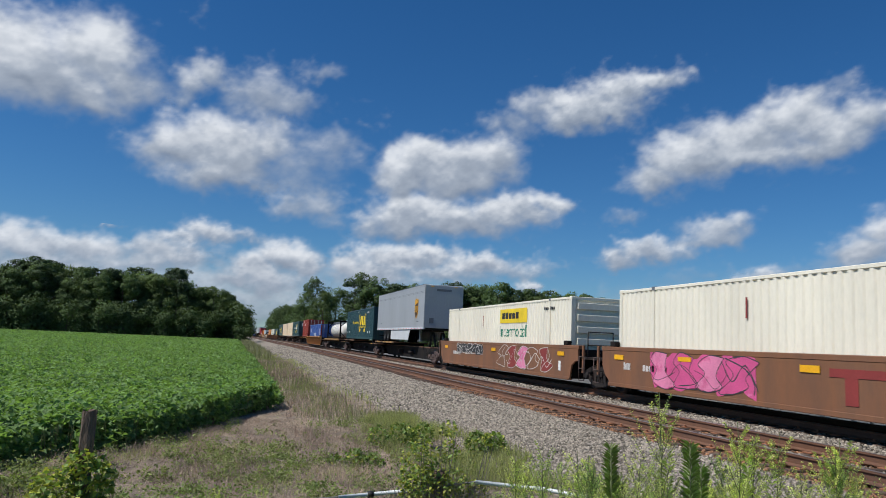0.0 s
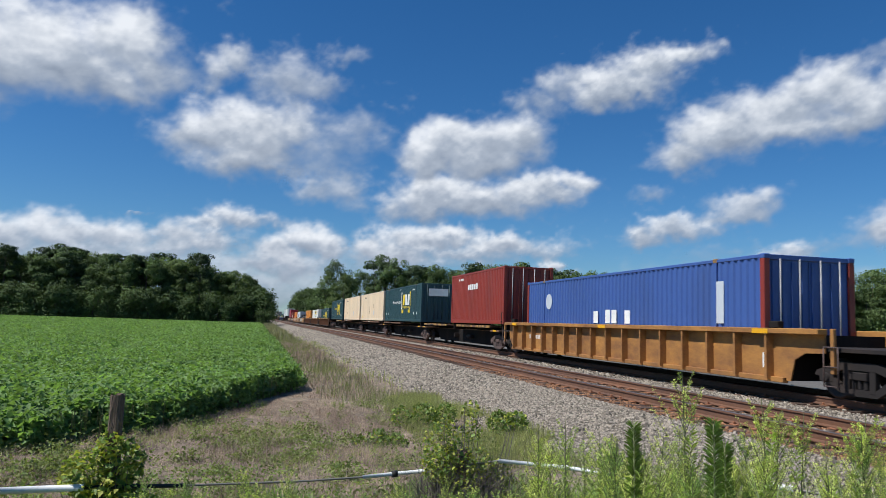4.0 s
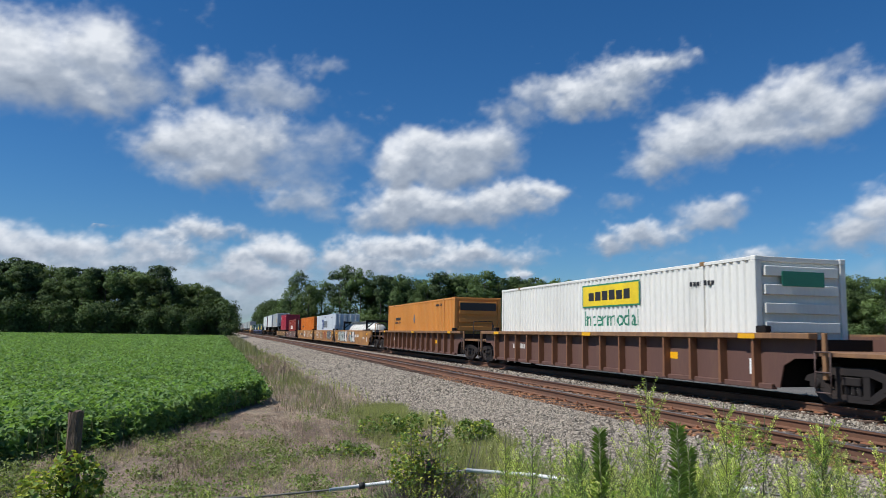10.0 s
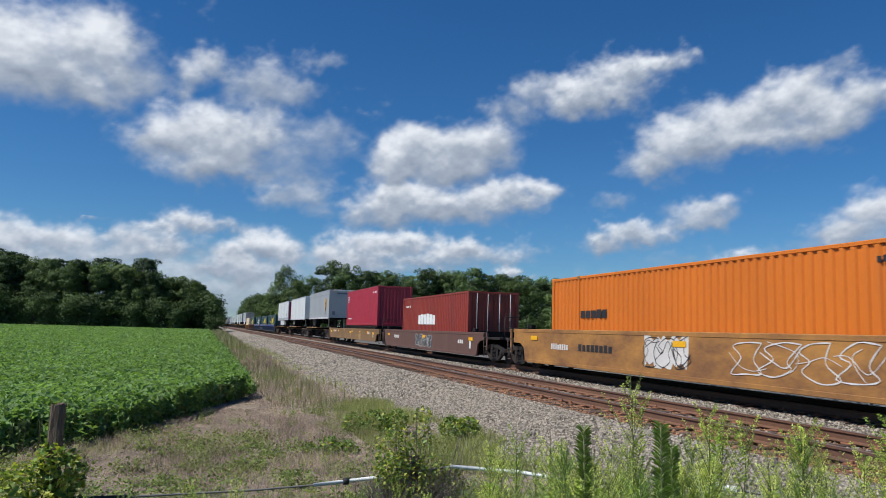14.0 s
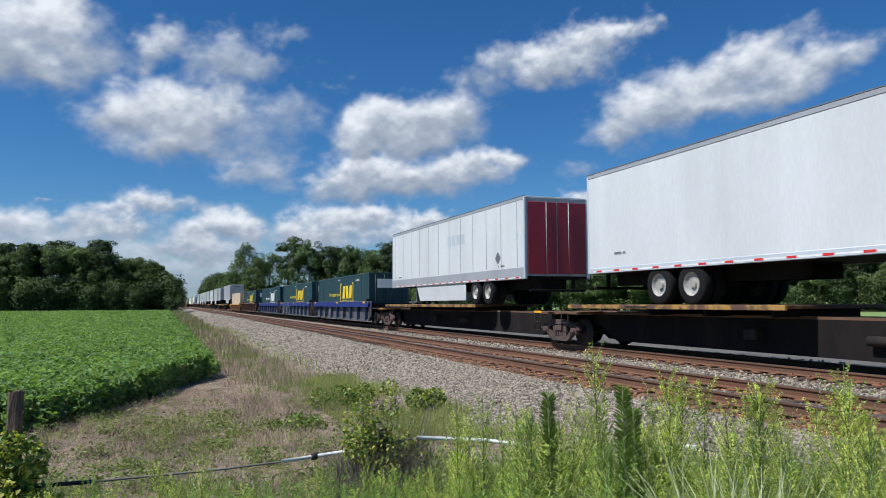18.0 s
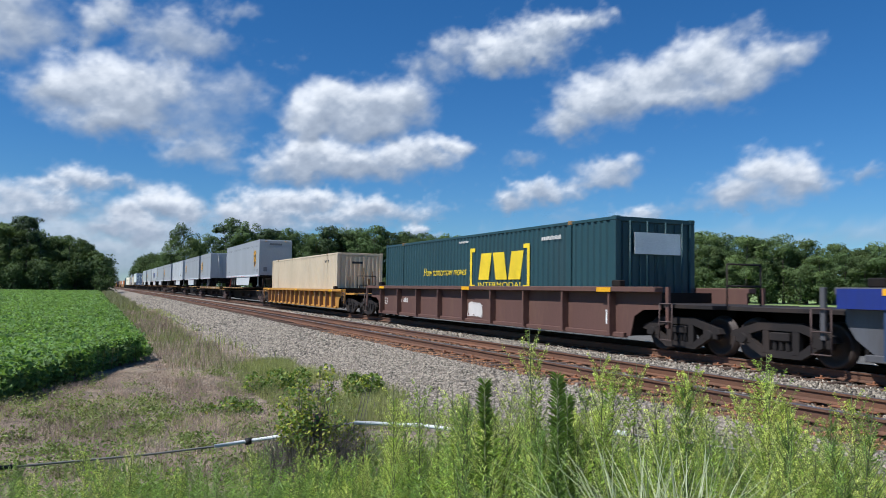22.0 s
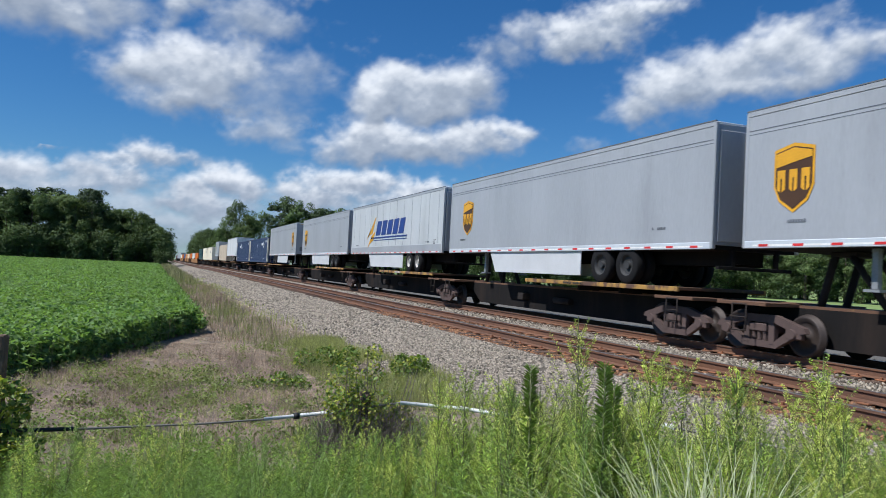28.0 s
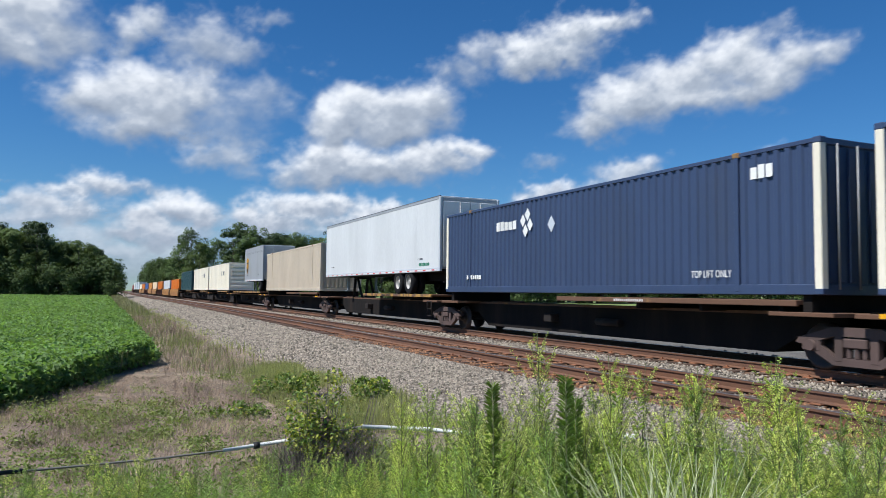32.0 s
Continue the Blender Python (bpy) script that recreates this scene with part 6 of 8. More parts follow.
# the long ridge of trees beside the line far ahead
ridge, ridge_out = [], []
for k in range(84):
    az = 0.1 + 5.3 * (k + tr.random()) / 84
    d = 470 - 140 * (az / 5.2) + 14 * (k % 3) + tr.uniform(-10, 10)
    x, y = bearing(az, d)
    x = max(x, 20.5 + tr.uniform(0, 8)) if az > 1.2 else min(x, 4.5)
    height = np.interp(az, [0.1, 1.0, 2.0, 3.0, 4.0, 5.4], [13.0, 16.5, 17.5, 17.0, 16.0, 15.5]) * tr.uniform(0.82, 1.06)
    for j in range(46):
        f = tr.uniform(0.06, 0.97)
        reach, a = height * 0.36 * math.sin(math.pi * min(1, 0.2 + 0.78 * f)) ** 0.7 * tr.uniform(0.4, 1.05), tr.uniform(0, 6.28)
        q = rng.normal(size=(36, 3))
        q /= np.linalg.norm(q, axis=1)[:, None]
        ridge.append(q * height * 0.09 * rng.uniform(0.5, 1.0, (36, 1)) + np.array([x + math.cos(a) * reach, y + math.sin(a) * reach, f * height - 0.75]))
        ridge_out.append(q + np.array([math.cos(a) * 0.6, math.sin(a) * 0.6, 0.4]))
ridge, ridge_out = np.concatenate(ridge), np.concatenate(ridge_out)
solid("far_wood", rounded(many("far_wood", *outward(leaflets(ridge, 0.55, 0.45, 0.9), ridge_out), M["foliage"]), ridge_out, 4), None, "distant ridge of dark green trees beside the line", "wood", kind="stuff")
# the clump across the line, then the wood behind the meadow
for az, d, h, pool in ((5.0, 222, 12.5, BROAD), (5.7, 226, 17.2, BROAD), (6.3, 205, 11.8, LIGHT), (6.9, 207, 11.0, LIGHT), (7.3, 226, 14.8, BROAD), (8.6, 222, 17.5, PINES), (9.4, 224, 18.6, BROAD), (10.2, 220, 18.2, BROAD), (10.9, 226, 15.6, PINES), (11.9, 222, 16.6, PINES)):
    plant(pool, *bearing(az, d), h * 1.13, 16.0 if pool is PINES else 14.0)
for k in range(44):
    az = 11.6 + 16.5 * (k + tr.random()) / 44
    h = np.interp(az, [11, 13, 14.5, 16, 18, 20, 22, 24.5, 28], [17.4, 19.0, 19.2, 18.4, 19.4, 18.2, 17.8, 18.6, 15.5]) * tr.uniform(0.86, 1.04)
    pool = PINES if k % 4 == 0 else (LIGHT if k % 5 == 0 else BROAD)
    plant(pool, *bearing(az, 214 + 5 * (k % 3) + tr.uniform(-3, 3)), h, 16.0 if pool is PINES else 14.0)
for k in range(96):
    az = 27 + 40 * (k + tr.random()) / 96
    h = np.interp(az, [27, 34, 38, 41, 44, 47, 50, 56, 67], [14.2, 13.6, 14.0, 13.4, 16.2, 15.4, 14.2, 14.2, 14.2]) * tr.uniform(0.72, 1.1)
    plant(LIGHT if k % 2 == 0 else BROAD, *bearing(az, 186 + 6 * (k % 3) + tr.uniform(-3, 3)), h, wide=1.3)
for k in range(64):
    az = 5 + 62 * (k + tr.random()) / 64
    plant(BUSHES, *bearing(az, (206 if az < 26 else 184) + tr.uniform(-3, 3)), tr.uniform(4.2, 7.6), 4.0)

# ---- verge: grasses, weeds, fence and foreground plants ----
M["straw"] = mat("straw", (0.46, 0.375, 0.27), rough=0.9, var=0.25, coarse=0.6, fine=10, bump=0, island=0.4, sheer=0.1)
M["dead_weed"] = mat("dead_weed", (0.37, 0.275, 0.205), rough=0.9, var=0.3, coarse=0.5, fine=10, bump=0, island=0.4)
M["grass"] = mat("grass", (0.215, 0.30, 0.11), rough=0.7, var=0.25, coarse=0.5, fine=10, bump=0, island=0.45, sheer=0.4, spec=0.3)
M["olive_grass"] = mat("olive_grass", (0.26, 0.255, 0.14), rough=0.8, var=0.25, coarse=0.4, fine=10, bump=0, island=0.4, sheer=0.2, spec=0.3)
M["pale_weed"] = mat("pale_weed", (0.64, 0.68, 0.25), rough=0.7, var=0.2, coarse=1, fine=10, bump=0, island=0.35, rnd=0.15, sheer=0.4, spec=0.3)
M["dark_weed"] = mat("dark_weed", (0.26, 0.38, 0.11), rough=0.6, var=0.2, coarse=1, fine=10, bump=0, island=0.35, rnd=0.15, sheer=0.25, spec=0.3)
M["grey_grass"] = mat("grey_grass", (0.45, 0.48, 0.31), rough=0.5, var=0.2, coarse=1, fine=10, bump=0, island=0.35, sheer=0.35, spec=0.4)
M["weed_leaf"] = mat("weed_leaf", (0.41, 0.51, 0.17), rough=0.65, var=0.2, coarse=1, fine=10, bump=0, island=0.4, rnd=0.2, sheer=0.5, spec=0.3)
M["vine"] = mat("vine", (0.17, 0.245, 0.06), rough=0.55, var=0.2, coarse=3, fine=20, bump=0, island=0.45, sheer=0.3, spec=0.35)
M["vine_yellow"] = mat("vine_yellow", (0.36, 0.37, 0.075), rough=0.6, var=0.2, coarse=3, fine=20, bump=0, island=0.4, sheer=0.3, spec=0.3)
M["verge_leaf"] = mat("verge_leaf", (0.22, 0.26, 0.10), rough=0.7, var=0.25, coarse=1, fine=10, bump=0, island=0.45, sheer=0.35, spec=0.25)
M["dry_grass"] = mat("dry_grass", (0.33, 0.345, 0.15), rough=0.8, var=0.25, coarse=0.5, fine=10, bump=0, island=0.4, sheer=0.35, spec=0.25)
M["stalk"] = mat("stalk", (0.15, 0.17, 0.07), rough=0.8)
M["twig"] = mat("twig", (0.20, 0.165, 0.14), rough=0.9, var=0.25)
M["post_wood"] = mat("post_wood", (0.15, 0.105, 0.075), rough=0.95, var=0.35, coarse=4, fine=30, bump=1.0, stretch=(3, 3, 0.5))
M["pipe_white"] = mat("pipe_white", (0.74, 0.74, 0.72), rough=0.5, var=0.12, coarse=4, fine=30, bump=0.05, second=(0.5, 0.49, 0.45), cover=0.25, second_scale=6)
M["cable"] = mat("cable", (0.20, 0.19, 0.17), rough=0.6, metal=0.3)
M["tape"] = mat("tape", (0.02, 0.02, 0.02), rough=0.7)


def ground_z(x, y):
    """Ground level for many points."""
    z = -0.6 + 0.05 * np.sin(0.7 * x + 0.3 * y) * np.cos(0.45 * y - 0.2 * x) + np.where(x < 5, 0.16 * np.clip((8.5 - y) / 5, 0, 1), 0)
    return np.where(x > 4.2, np.maximum(z - 0.3 * np.clip((x - 4.2) / 1.5, 0, 1), np.interp(x, [3.7, 4.6, 6.75, 7.5, 15.2], [-0.64, -0.57, -0.235, -0.225, -0.235])), np.maximum(z, np.where(x > 3.7, -0.62, -9)))


def blades(x, y, height, width, lean=0.35, z=None):
    """Narrow bent blades, five points each."""
    n = len(x)
    z = ground_z(x, y) - 0.01 if z is None else z
    a = rng.uniform(0, 2 * math.pi, n)
    h = height * rng.uniform(0.5, 1.2, n)
    s = np.stack([np.cos(a), np.sin(a), 0 * a], -1) * (width * rng.uniform(0.6, 1.3, n))[:, None] / 2
    b = rng.uniform(0, 2 * math.pi, n)
    d = np.stack([np.cos(b), np.sin(b), 0 * b], -1) * (h * np.abs(rng.normal(0, lean, n)))[:, None]
    p = np.stack([x, y, z], -1)
    up = np.stack([0 * h, 0 * h, h if lean < 1 else h * 0.5], -1)
    mid = p + up * 0.55 + d * 0.35
    return np.stack([p - s, p + s, mid + s * 0.8, mid - s * 0.8, p + up * 0.95 + d], 1)


BLADE_F = [(0, 1, 2), (0, 2, 3), (3, 2, 4)]


def strewn(n, x0, x1, y0, y1, patch=0.0, seed=0, free=True, grain=1.0):
    """Places in a stretch of ground, gathered in patches."""
    x, y = rng.uniform(x0, x1, n), np.sqrt(rng.uniform(y0 ** 2, y1 ** 2, n))
    g = value_noise(x * 0.8 * grain + 40, y * 0.45 * grain + 40, seed)
    ok = g > patch
    if free:
        ok &= ~((x < 1.25) & (y > field_front(np.minimum(x, 1.2)) - 0.1))
    return x[ok], y[ok]


def lawn(name, label, sets, material, category="grass"):
    v = np.concatenate([blades(*s) for s in sets])
    return solid(name, many(name, v, BLADE_F, M[material]), None, label, category, kind="stuff")


def flat(xy, h, w, lean):
    return (*xy, h, w, lean)


lawn("straw_litter", "dry straw and dead grass lying on the verge", [
    flat(strewn(80000, -5.5, 4.6, 6.2, 22, 0.48, 1, grain=3.5), 0.09, 0.006, 2.2), flat(strewn(9000, 1.2, 4.4, 20, 60, 0.38, 2), 0.16, 0.02, 1.0)], "straw")
lawn("dead_weeds", "tangle of brown dead weeds on the verge", [
    flat(strewn(130000, -5.4, 3.3, 6.4, 22, 0.45, 3, grain=3.0), 0.10, 0.007, 1.9), flat(strewn(46000, -5.4, 3.2, 6.0, 16, 0.46, 33, grain=3.0), 0.2, 0.004, 0.9),
    flat(strewn(7000, 1.3, 3.6, 18, 55, 0.47, 4), 0.28, 0.014, 0.7)], "dead_weed")
lawn("verge_grass", "yellow-green grass along the foot of the ballast", [
    flat(strewn(26000, 2.7, 4.9, 9.5, 19, 0.49, 5), 0.24, 0.006, 0.4), flat(strewn(4500, 2.4, 4.5, 19, 75, 0.5, 6), 0.26, 0.018, 0.35),
    flat(strewn(16000, -5.0, 3.4, 6.0, 14, 0.56, 7, grain=2.0), 0.15, 0.005, 0.7)], "dry_grass")
lawn("tall_verge_weeds", "tall olive weeds between the field and the ballast", [
    flat(strewn(11000, 1.35, 3.4, 26, 130, 0.55, 8, grain=2.2), 0.46, 0.009, 0.5), flat(strewn(5200, 1.6, 3.4, 17, 34, 0.56, 9, grain=2.5), 0.36, 0.006, 0.45), flat(strewn(3500, 1.3, 3.2, 60, 176, 0.36, 10), 0.8, 0.05, 0.3)], "olive_grass", "weeds")
lawn("green_verge_weeds", "green weeds standing among dry stalks beside the field", [
    flat(strewn(9000, 1.35, 3.3, 24, 120, 0.54, 11, grain=2.6), 0.5, 0.014, 0.4), flat(strewn(4200, 1.5, 3.3, 16, 30, 0.57, 12, grain=3.0), 0.3, 0.007, 0.5)], "verge_leaf", "weeds")
lawn("dry_verge_stalks", "dry brown stalks standing beside the field", [
    flat(strewn(7000, 1.35, 3.6, 20, 100, 0.54, 13, grain=2.6), 0.28, 0.008, 0.7)], "dead_weed", "weeds")

# low leafy weeds, in small clumps that thin out between dry patches
x, y = strewn(90000, -5.2, 3.7, 6.4, 17.5, 0.635, 21, grain=5.0)
solid("leafy_weeds", many("leafy_weeds", leaflets(np.stack([x, y, ground_z(x, y) + np.abs(rng.normal(0.03, 0.07, len(x)))], -1), 0.042, 0.024, 0.7), LEAF_F, M["verge_leaf"]), None, "low broad-leaved weeds scattered over the verge", "weeds", kind="stuff")
x, y = strewn(18000, -5.0, 3.0, 5.6, 9.6, 0.58, 23, grain=5.0)
solid("leafy_weeds", many("leafy_weeds", leaflets(np.stack([x, y, ground_z(x, y) + np.abs(rng.normal(0.06, 0.09, len(x)))], -1), 0.042, 0.026, 0.7), LEAF_F, M["vine"]), None, "yellow-green low weeds scattered near the fence", "weeds", kind="stuff")


# leafy clumps standing up out of the dry litter
cr = np.random.default_rng(64)
clumps = []
for k in range(120):
    cx, cy = cr.uniform(-4.6, 3.6), math.sqrt(cr.uniform(6.2 ** 2, 13.5 ** 2))
    if cx < 1.25 and cy > float(field_front(min(cx, 1.2))) - 0.2:
        continue
    m, rad = int(cr.uniform(60, 260)), cr.uniform(0.07, 0.24)
    q = cr.normal(size=(m, 3)) * np.array([rad, rad * 0.8, rad * 0.55])
    q[:, 2] = np.abs(q[:, 2])
    clumps.append(q + np.array([cx, cy, float(ground_z(np.array([cx]), np.array([cy]))[0])]))
clumps = np.concatenate(clumps)
solid("weed_clumps", many("weed_clumps", leaflets(clumps, 0.055, 0.03, 0.8), LEAF_F, M["verge_leaf"]), None, "green leafy weed clumps standing in dry litter", "weeds", kind="stuff")


def stem_leaves(n, height, length, width, rise, start=0.15, taper=0.75, r=None):
    """Narrow leaves set round an upright stem."""
    f = start + (1 - start) * r.random(n) ** 0.8
    a = r.uniform(0, 2 * math.pi, n)
    l = length * (1 - taper * f) * r.uniform(0.7, 1.2, n)
    out = np.stack([np.cos(a), np.sin(a), 0 * a], -1)
    d = out * math.cos(rise) + np.array([0, 0, math.sin(rise)])
    p = np.stack([0 * f, 0 * f, f * height], -1)
    s = np.cross(d, [0, 0, 1.0])
    s /= np.linalg.norm(s, axis=1)[:, None]
    w = (width * r.uniform(0.7, 1.2, n))[:, None] / 2
    droop = np.array([0, 0, -1.0]) * (l * 0.25)[:, None]
    return np.stack([p, p + d * l[:, None] * 0.5 - s * w, p + d * l[:, None] + droop, p + d * l[:, None] * 0.5 + s * w], 1)


def spike_weed(seed, height=1.3):
    r = np.random.default_rng(seed)
    t = thing("weed", "tall dark green weed with a dense leafy spike", "weed", "foreground weeds")
    part("stalk", Shape().tube((0, 0, 0), (0, 0, height), 0.008, 0.003, 6), M["stalk"], t)
    tagged(part("foliage", many("foliage", stem_leaves(1300, height, 0.085, 0.002, 0.8, 0.08, 0.35, r), LEAF_F, M["dark_weed"]), None, t), kind="stuff")
    return t


def plume_weed(seed, height=1.1, leaf="weed_leaf", top="pale_weed", bushy=1.0):
    """Upright weed: narrow leaves up the stalk, then an airy panicle of thin shoots with tiny leaves."""
    r = np.random.default_rng(seed)
    t = thing("weed", "feathery pale green weed with fine side shoots", "weed", "foreground weeds")
    bend = r.uniform(-0.05, 0.05, 2)
    wood = Shape().tube((0, 0, 0), (bend[0] * 0.5, bend[1] * 0.5, height * 0.55), 0.006, 0.004, 5, False)
    wood.tube((bend[0] * 0.5, bend[1] * 0.5, height * 0.55), (bend[0], bend[1], height), 0.004, 0.0012, 5, False)
    low = stem_leaves(int(230 * bushy), height * 0.9, 0.075, 0.0036, 0.75, 0.05, 0.5, r)
    fine = []
    n = int(40 * bushy)
    for k in range(n):
        f = 0.42 + 0.56 * k / n
        a = k * 2.4 + r.uniform(-0.5, 0.5)
        ln = (0.05 + 0.17 * math.sin(math.pi * min(1.0, (f - 0.3) / 0.72))) * height * r.uniform(0.5, 1.15)
        d = Vector((math.cos(a) * 0.5, math.sin(a) * 0.5, 0.87)).normalized()
        p0 = Vector((bend[0] * f, bend[1] * f, f * height * 0.95))
        wood.tube(p0, p0 + d * ln, 0.0018, 0.0008, 3, False)
        q = d.orthogonal().normalized()
        rot = np.array(Matrix((q, d.cross(q), d)).transposed())
        sub = stem_leaves(int(70 * bushy), ln, 0.017, 0.0026, 0.6, 0.1, 0.2, r)
        fine.append(sub @ rot.T + np.array(p0))
    tagged(part("stalk", wood, M["stalk"], t), kind="stuff")
    tagged(part("foliage", many("foliage", low, LEAF_F, M[leaf]), None, t), kind="stuff")
    tagged(part("panicle", many("panicle", np.concatenate(fine), LEAF_F, M[top]), None, t, "airy yellow-green panicle"), kind="stuff")
    return t


def tuft(seed, n=120, height=1.0, material="grey_grass", spread=0.8, blade=0.0036):
    """A tussock of long arching blades."""
    r = np.random.default_rng(seed)
    t = thing("grass_tussock", "tussock of long arching grey-green grass blades", "grass", "foreground tussocks")
    vs, k = [], 7
    for i in range(n):
        a, h, s = r.uniform(0, 6.28), height * r.uniform(0.5, 1.1), spread * r.uniform(0.15, 1.0)
        b = r.uniform(0, 6.28)
        base = np.array([math.cos(b), math.sin(b), 0]) * r.uniform(0, 0.12)
        side = np.array([-math.sin(a), math.cos(a), 0])
        pts = []
        for j in range(k):
            f = j / (k - 1)
            c = base + np.array([math.cos(a), math.sin(a), 0]) * s * f ** 2 * h + np.array([0, 0, h * (f - 0.5 * s * f ** 3)])
            w = blade * (1 - f ** 2) + 0.0005
            pts += [c - side * w, c + side * w]
        vs.append(pts)
    tagged(part("foliage", many("foliage", np.array(vs), [(2 * j, 2 * j + 1, 2 * j + 3, 2 * j + 2) for j in range(k - 1)], M[material]), None, t), kind="stuff")
    return t


SPIKES = [spike_weed(1)]
PLUMES = [plume_weed(11), plume_weed(12), plume_weed(13, bushy=1.3), plume_weed(14, leaf="weed_leaf", bushy=0.8), plume_weed(15, top="weed_leaf", bushy=0.8), plume_weed(16, leaf="dark_weed", top="dark_weed", bushy=0.8)]
TUFTS = [tuft(21, 240, spread=0.8, blade=0.003), tuft(22, 240, spread=0.95, blade=0.0034), tuft(23, 120, 1.0, "grass", 0.7, 0.003)]
wr = random.Random(3)


def set_plant(pool, az, d, top, ref=1.08, lean=6.0):
    """Stands a plant at a bearing and distance, its tip at height top."""
    x, y = bearing(az, d)
    z = float(ground_z(np.array([x]), np.array([y]))[0]) - 0.02
    src = wr.choice(pool)
    s = (top - z) / (1.32 if pool is SPIKES else ref)
    m = pose(x, y, z, wr.uniform(-lean, lean), wr.uniform(-lean, lean), wr.uniform(0, 360)) @ Matrix.Diagonal((s, s, s, 1))
    if src.name in USED:
        return copied(src, m)
    USED.add(src.name)
    src.matrix_world = m
    return src


def tip(d, el):
    return 1.35 + d * math.tan(radians(el))


STANDING = [(28.8, 3.5, -6.7, SPIKES), (34.2, 3.5, -6.05, SPIKES), (35.0, 3.6, -7.6, SPIKES)]
STANDING += [(az, 4.4, el, PLUMES) for az, el in ((32.4, -3.2), (38.0, -4.9), (39.0, -5.4), (37.3, -5.8), (42.6, -5.5), (43.4, -6.4), (47.9, -4.6), (48.6, -5.6), (52.7, -7.9), (23.6, -7.2), (26.2, -7.6), (21.7, -7.9))]
STANDING += [(az, 4.7, el, PLUMES) for az, el in ((21.9, -8.6), (25.2, -8.2), (31.3, -7.3), (36.4, -6.8), (41.2, -7.4), (44.6, -7.2), (46.6, -7.0), (50.4, -6.9), (54.4, -6.6), (56.8, -6.2))]
for az, d, el, pool in STANDING:
    set_plant(pool, az, d, tip(d, el), lean=1.5)
for k in range(140):
    az = wr.uniform(0, 58) if k % 4 == 0 else wr.uniform(17, 57)
    d = wr.uniform(3.4, 6.0)
    if az < 20:
        d = wr.uniform(4.2, 6.6)
    if 11.5 < az < 19.5:
        d = wr.uniform(4.2, 5.4)
    if az > 37 and k % 3 == 1:
        continue
    set_plant(PLUMES, az, d, tip(d, wr.uniform(-12.8, -7.6) if az > 25.5 else (wr.uniform(-15.5, -12.0) if az < 12 else wr.uniform(-14.5, -11.6))))
for az, d, el in ((38.2, 3.0, -13.4), (40.2, 2.8, -11.8), (42.4, 2.8, -11.0), (44.6, 2.9, -12.4), (41.4, 2.7, -13.6)):
    set_plant(TUFTS[:2], az, d, tip(d, el), 0.92)
for k in range(40):
    az, d = wr.uniform(-12, 50), wr.uniform(3.3, 6.2)
    set_plant(TUFTS[2:] if az < 34 else TUFTS, az, d, tip(d, wr.uniform(-18, -13.5)), 0.85)
for k in range(26):
    az, d = wr.uniform(-8, 22), wr.uniform(4.4, 6.0)
    set_plant(PLUMES[3:4] + PLUMES[5:], az, d, tip(d, wr.uniform(-13.6, -10.6)))
# a thicket of lesser weeds between the tall ones
sr = np.random.default_rng(55)
M["green_weed"] = mat("green_weed", (0.25, 0.36, 0.125), rough=0.65, var=0.25, coarse=1, fine=10, bump=0, island=0.45, sheer=0.4, spec=0.3)
thicket = {"weed_leaf": [], "dark_weed": [], "grass": [], "green_weed": []}
for k in range(1500):
    az = sr.uniform(-14, 58)
    d = math.sqrt(sr.uniform(3.0 ** 2, 6.3 ** 2))
    x, y = bearing(az, d)
    z = float(ground_z(np.array([x]), np.array([y]))[0])
    if az > 44 and k % 3:
        continue
    top = tip(d, sr.uniform(-13.5, -9.8) if az > 25 else sr.uniform(-17, -12.3))
    if top - z < 0.12:
        continue
    lv = stem_leaves(96, top - z, 0.06, 0.0032, 0.7, 0.05, 0.5, sr)
    slope = sr.normal(0, 0.09, 2)
    lv[..., 0] += lv[..., 2] * slope[0] + x
    lv[..., 1] += lv[..., 2] * slope[1] + y
    lv[..., 2] += z
    thicket[(("weed_leaf", "weed_leaf", "grass", "dark_weed") if az > 24 else ("green_weed", "grass", "green_weed", "dark_weed"))[k % 4]].append(lv)
for key, lv in thicket.items():
    solid("weed_thicket", many("weed_thicket", np.concatenate(lv), LEAF_F, M[key]), None, "dense thicket of narrow-leaved green weeds in the foreground", "weeds", kind="stuff")
lawn("foreground_grass", "rank green grass and seedlings in the foreground", [
    (rng.uniform(-7, 7, 16000), rng.uniform(-8, 3.2, 16000), 0.2, 0.009, 0.45), flat(strewn(30000, -2.5, 6.0, 2.6, 6.4, 0.38, 31), 0.34, 0.007, 0.4), flat(strewn(9000, -2.8, 4.5, 5.8, 8.6, 0.46, 32), 0.2, 0.009, 0.45)], "grass")


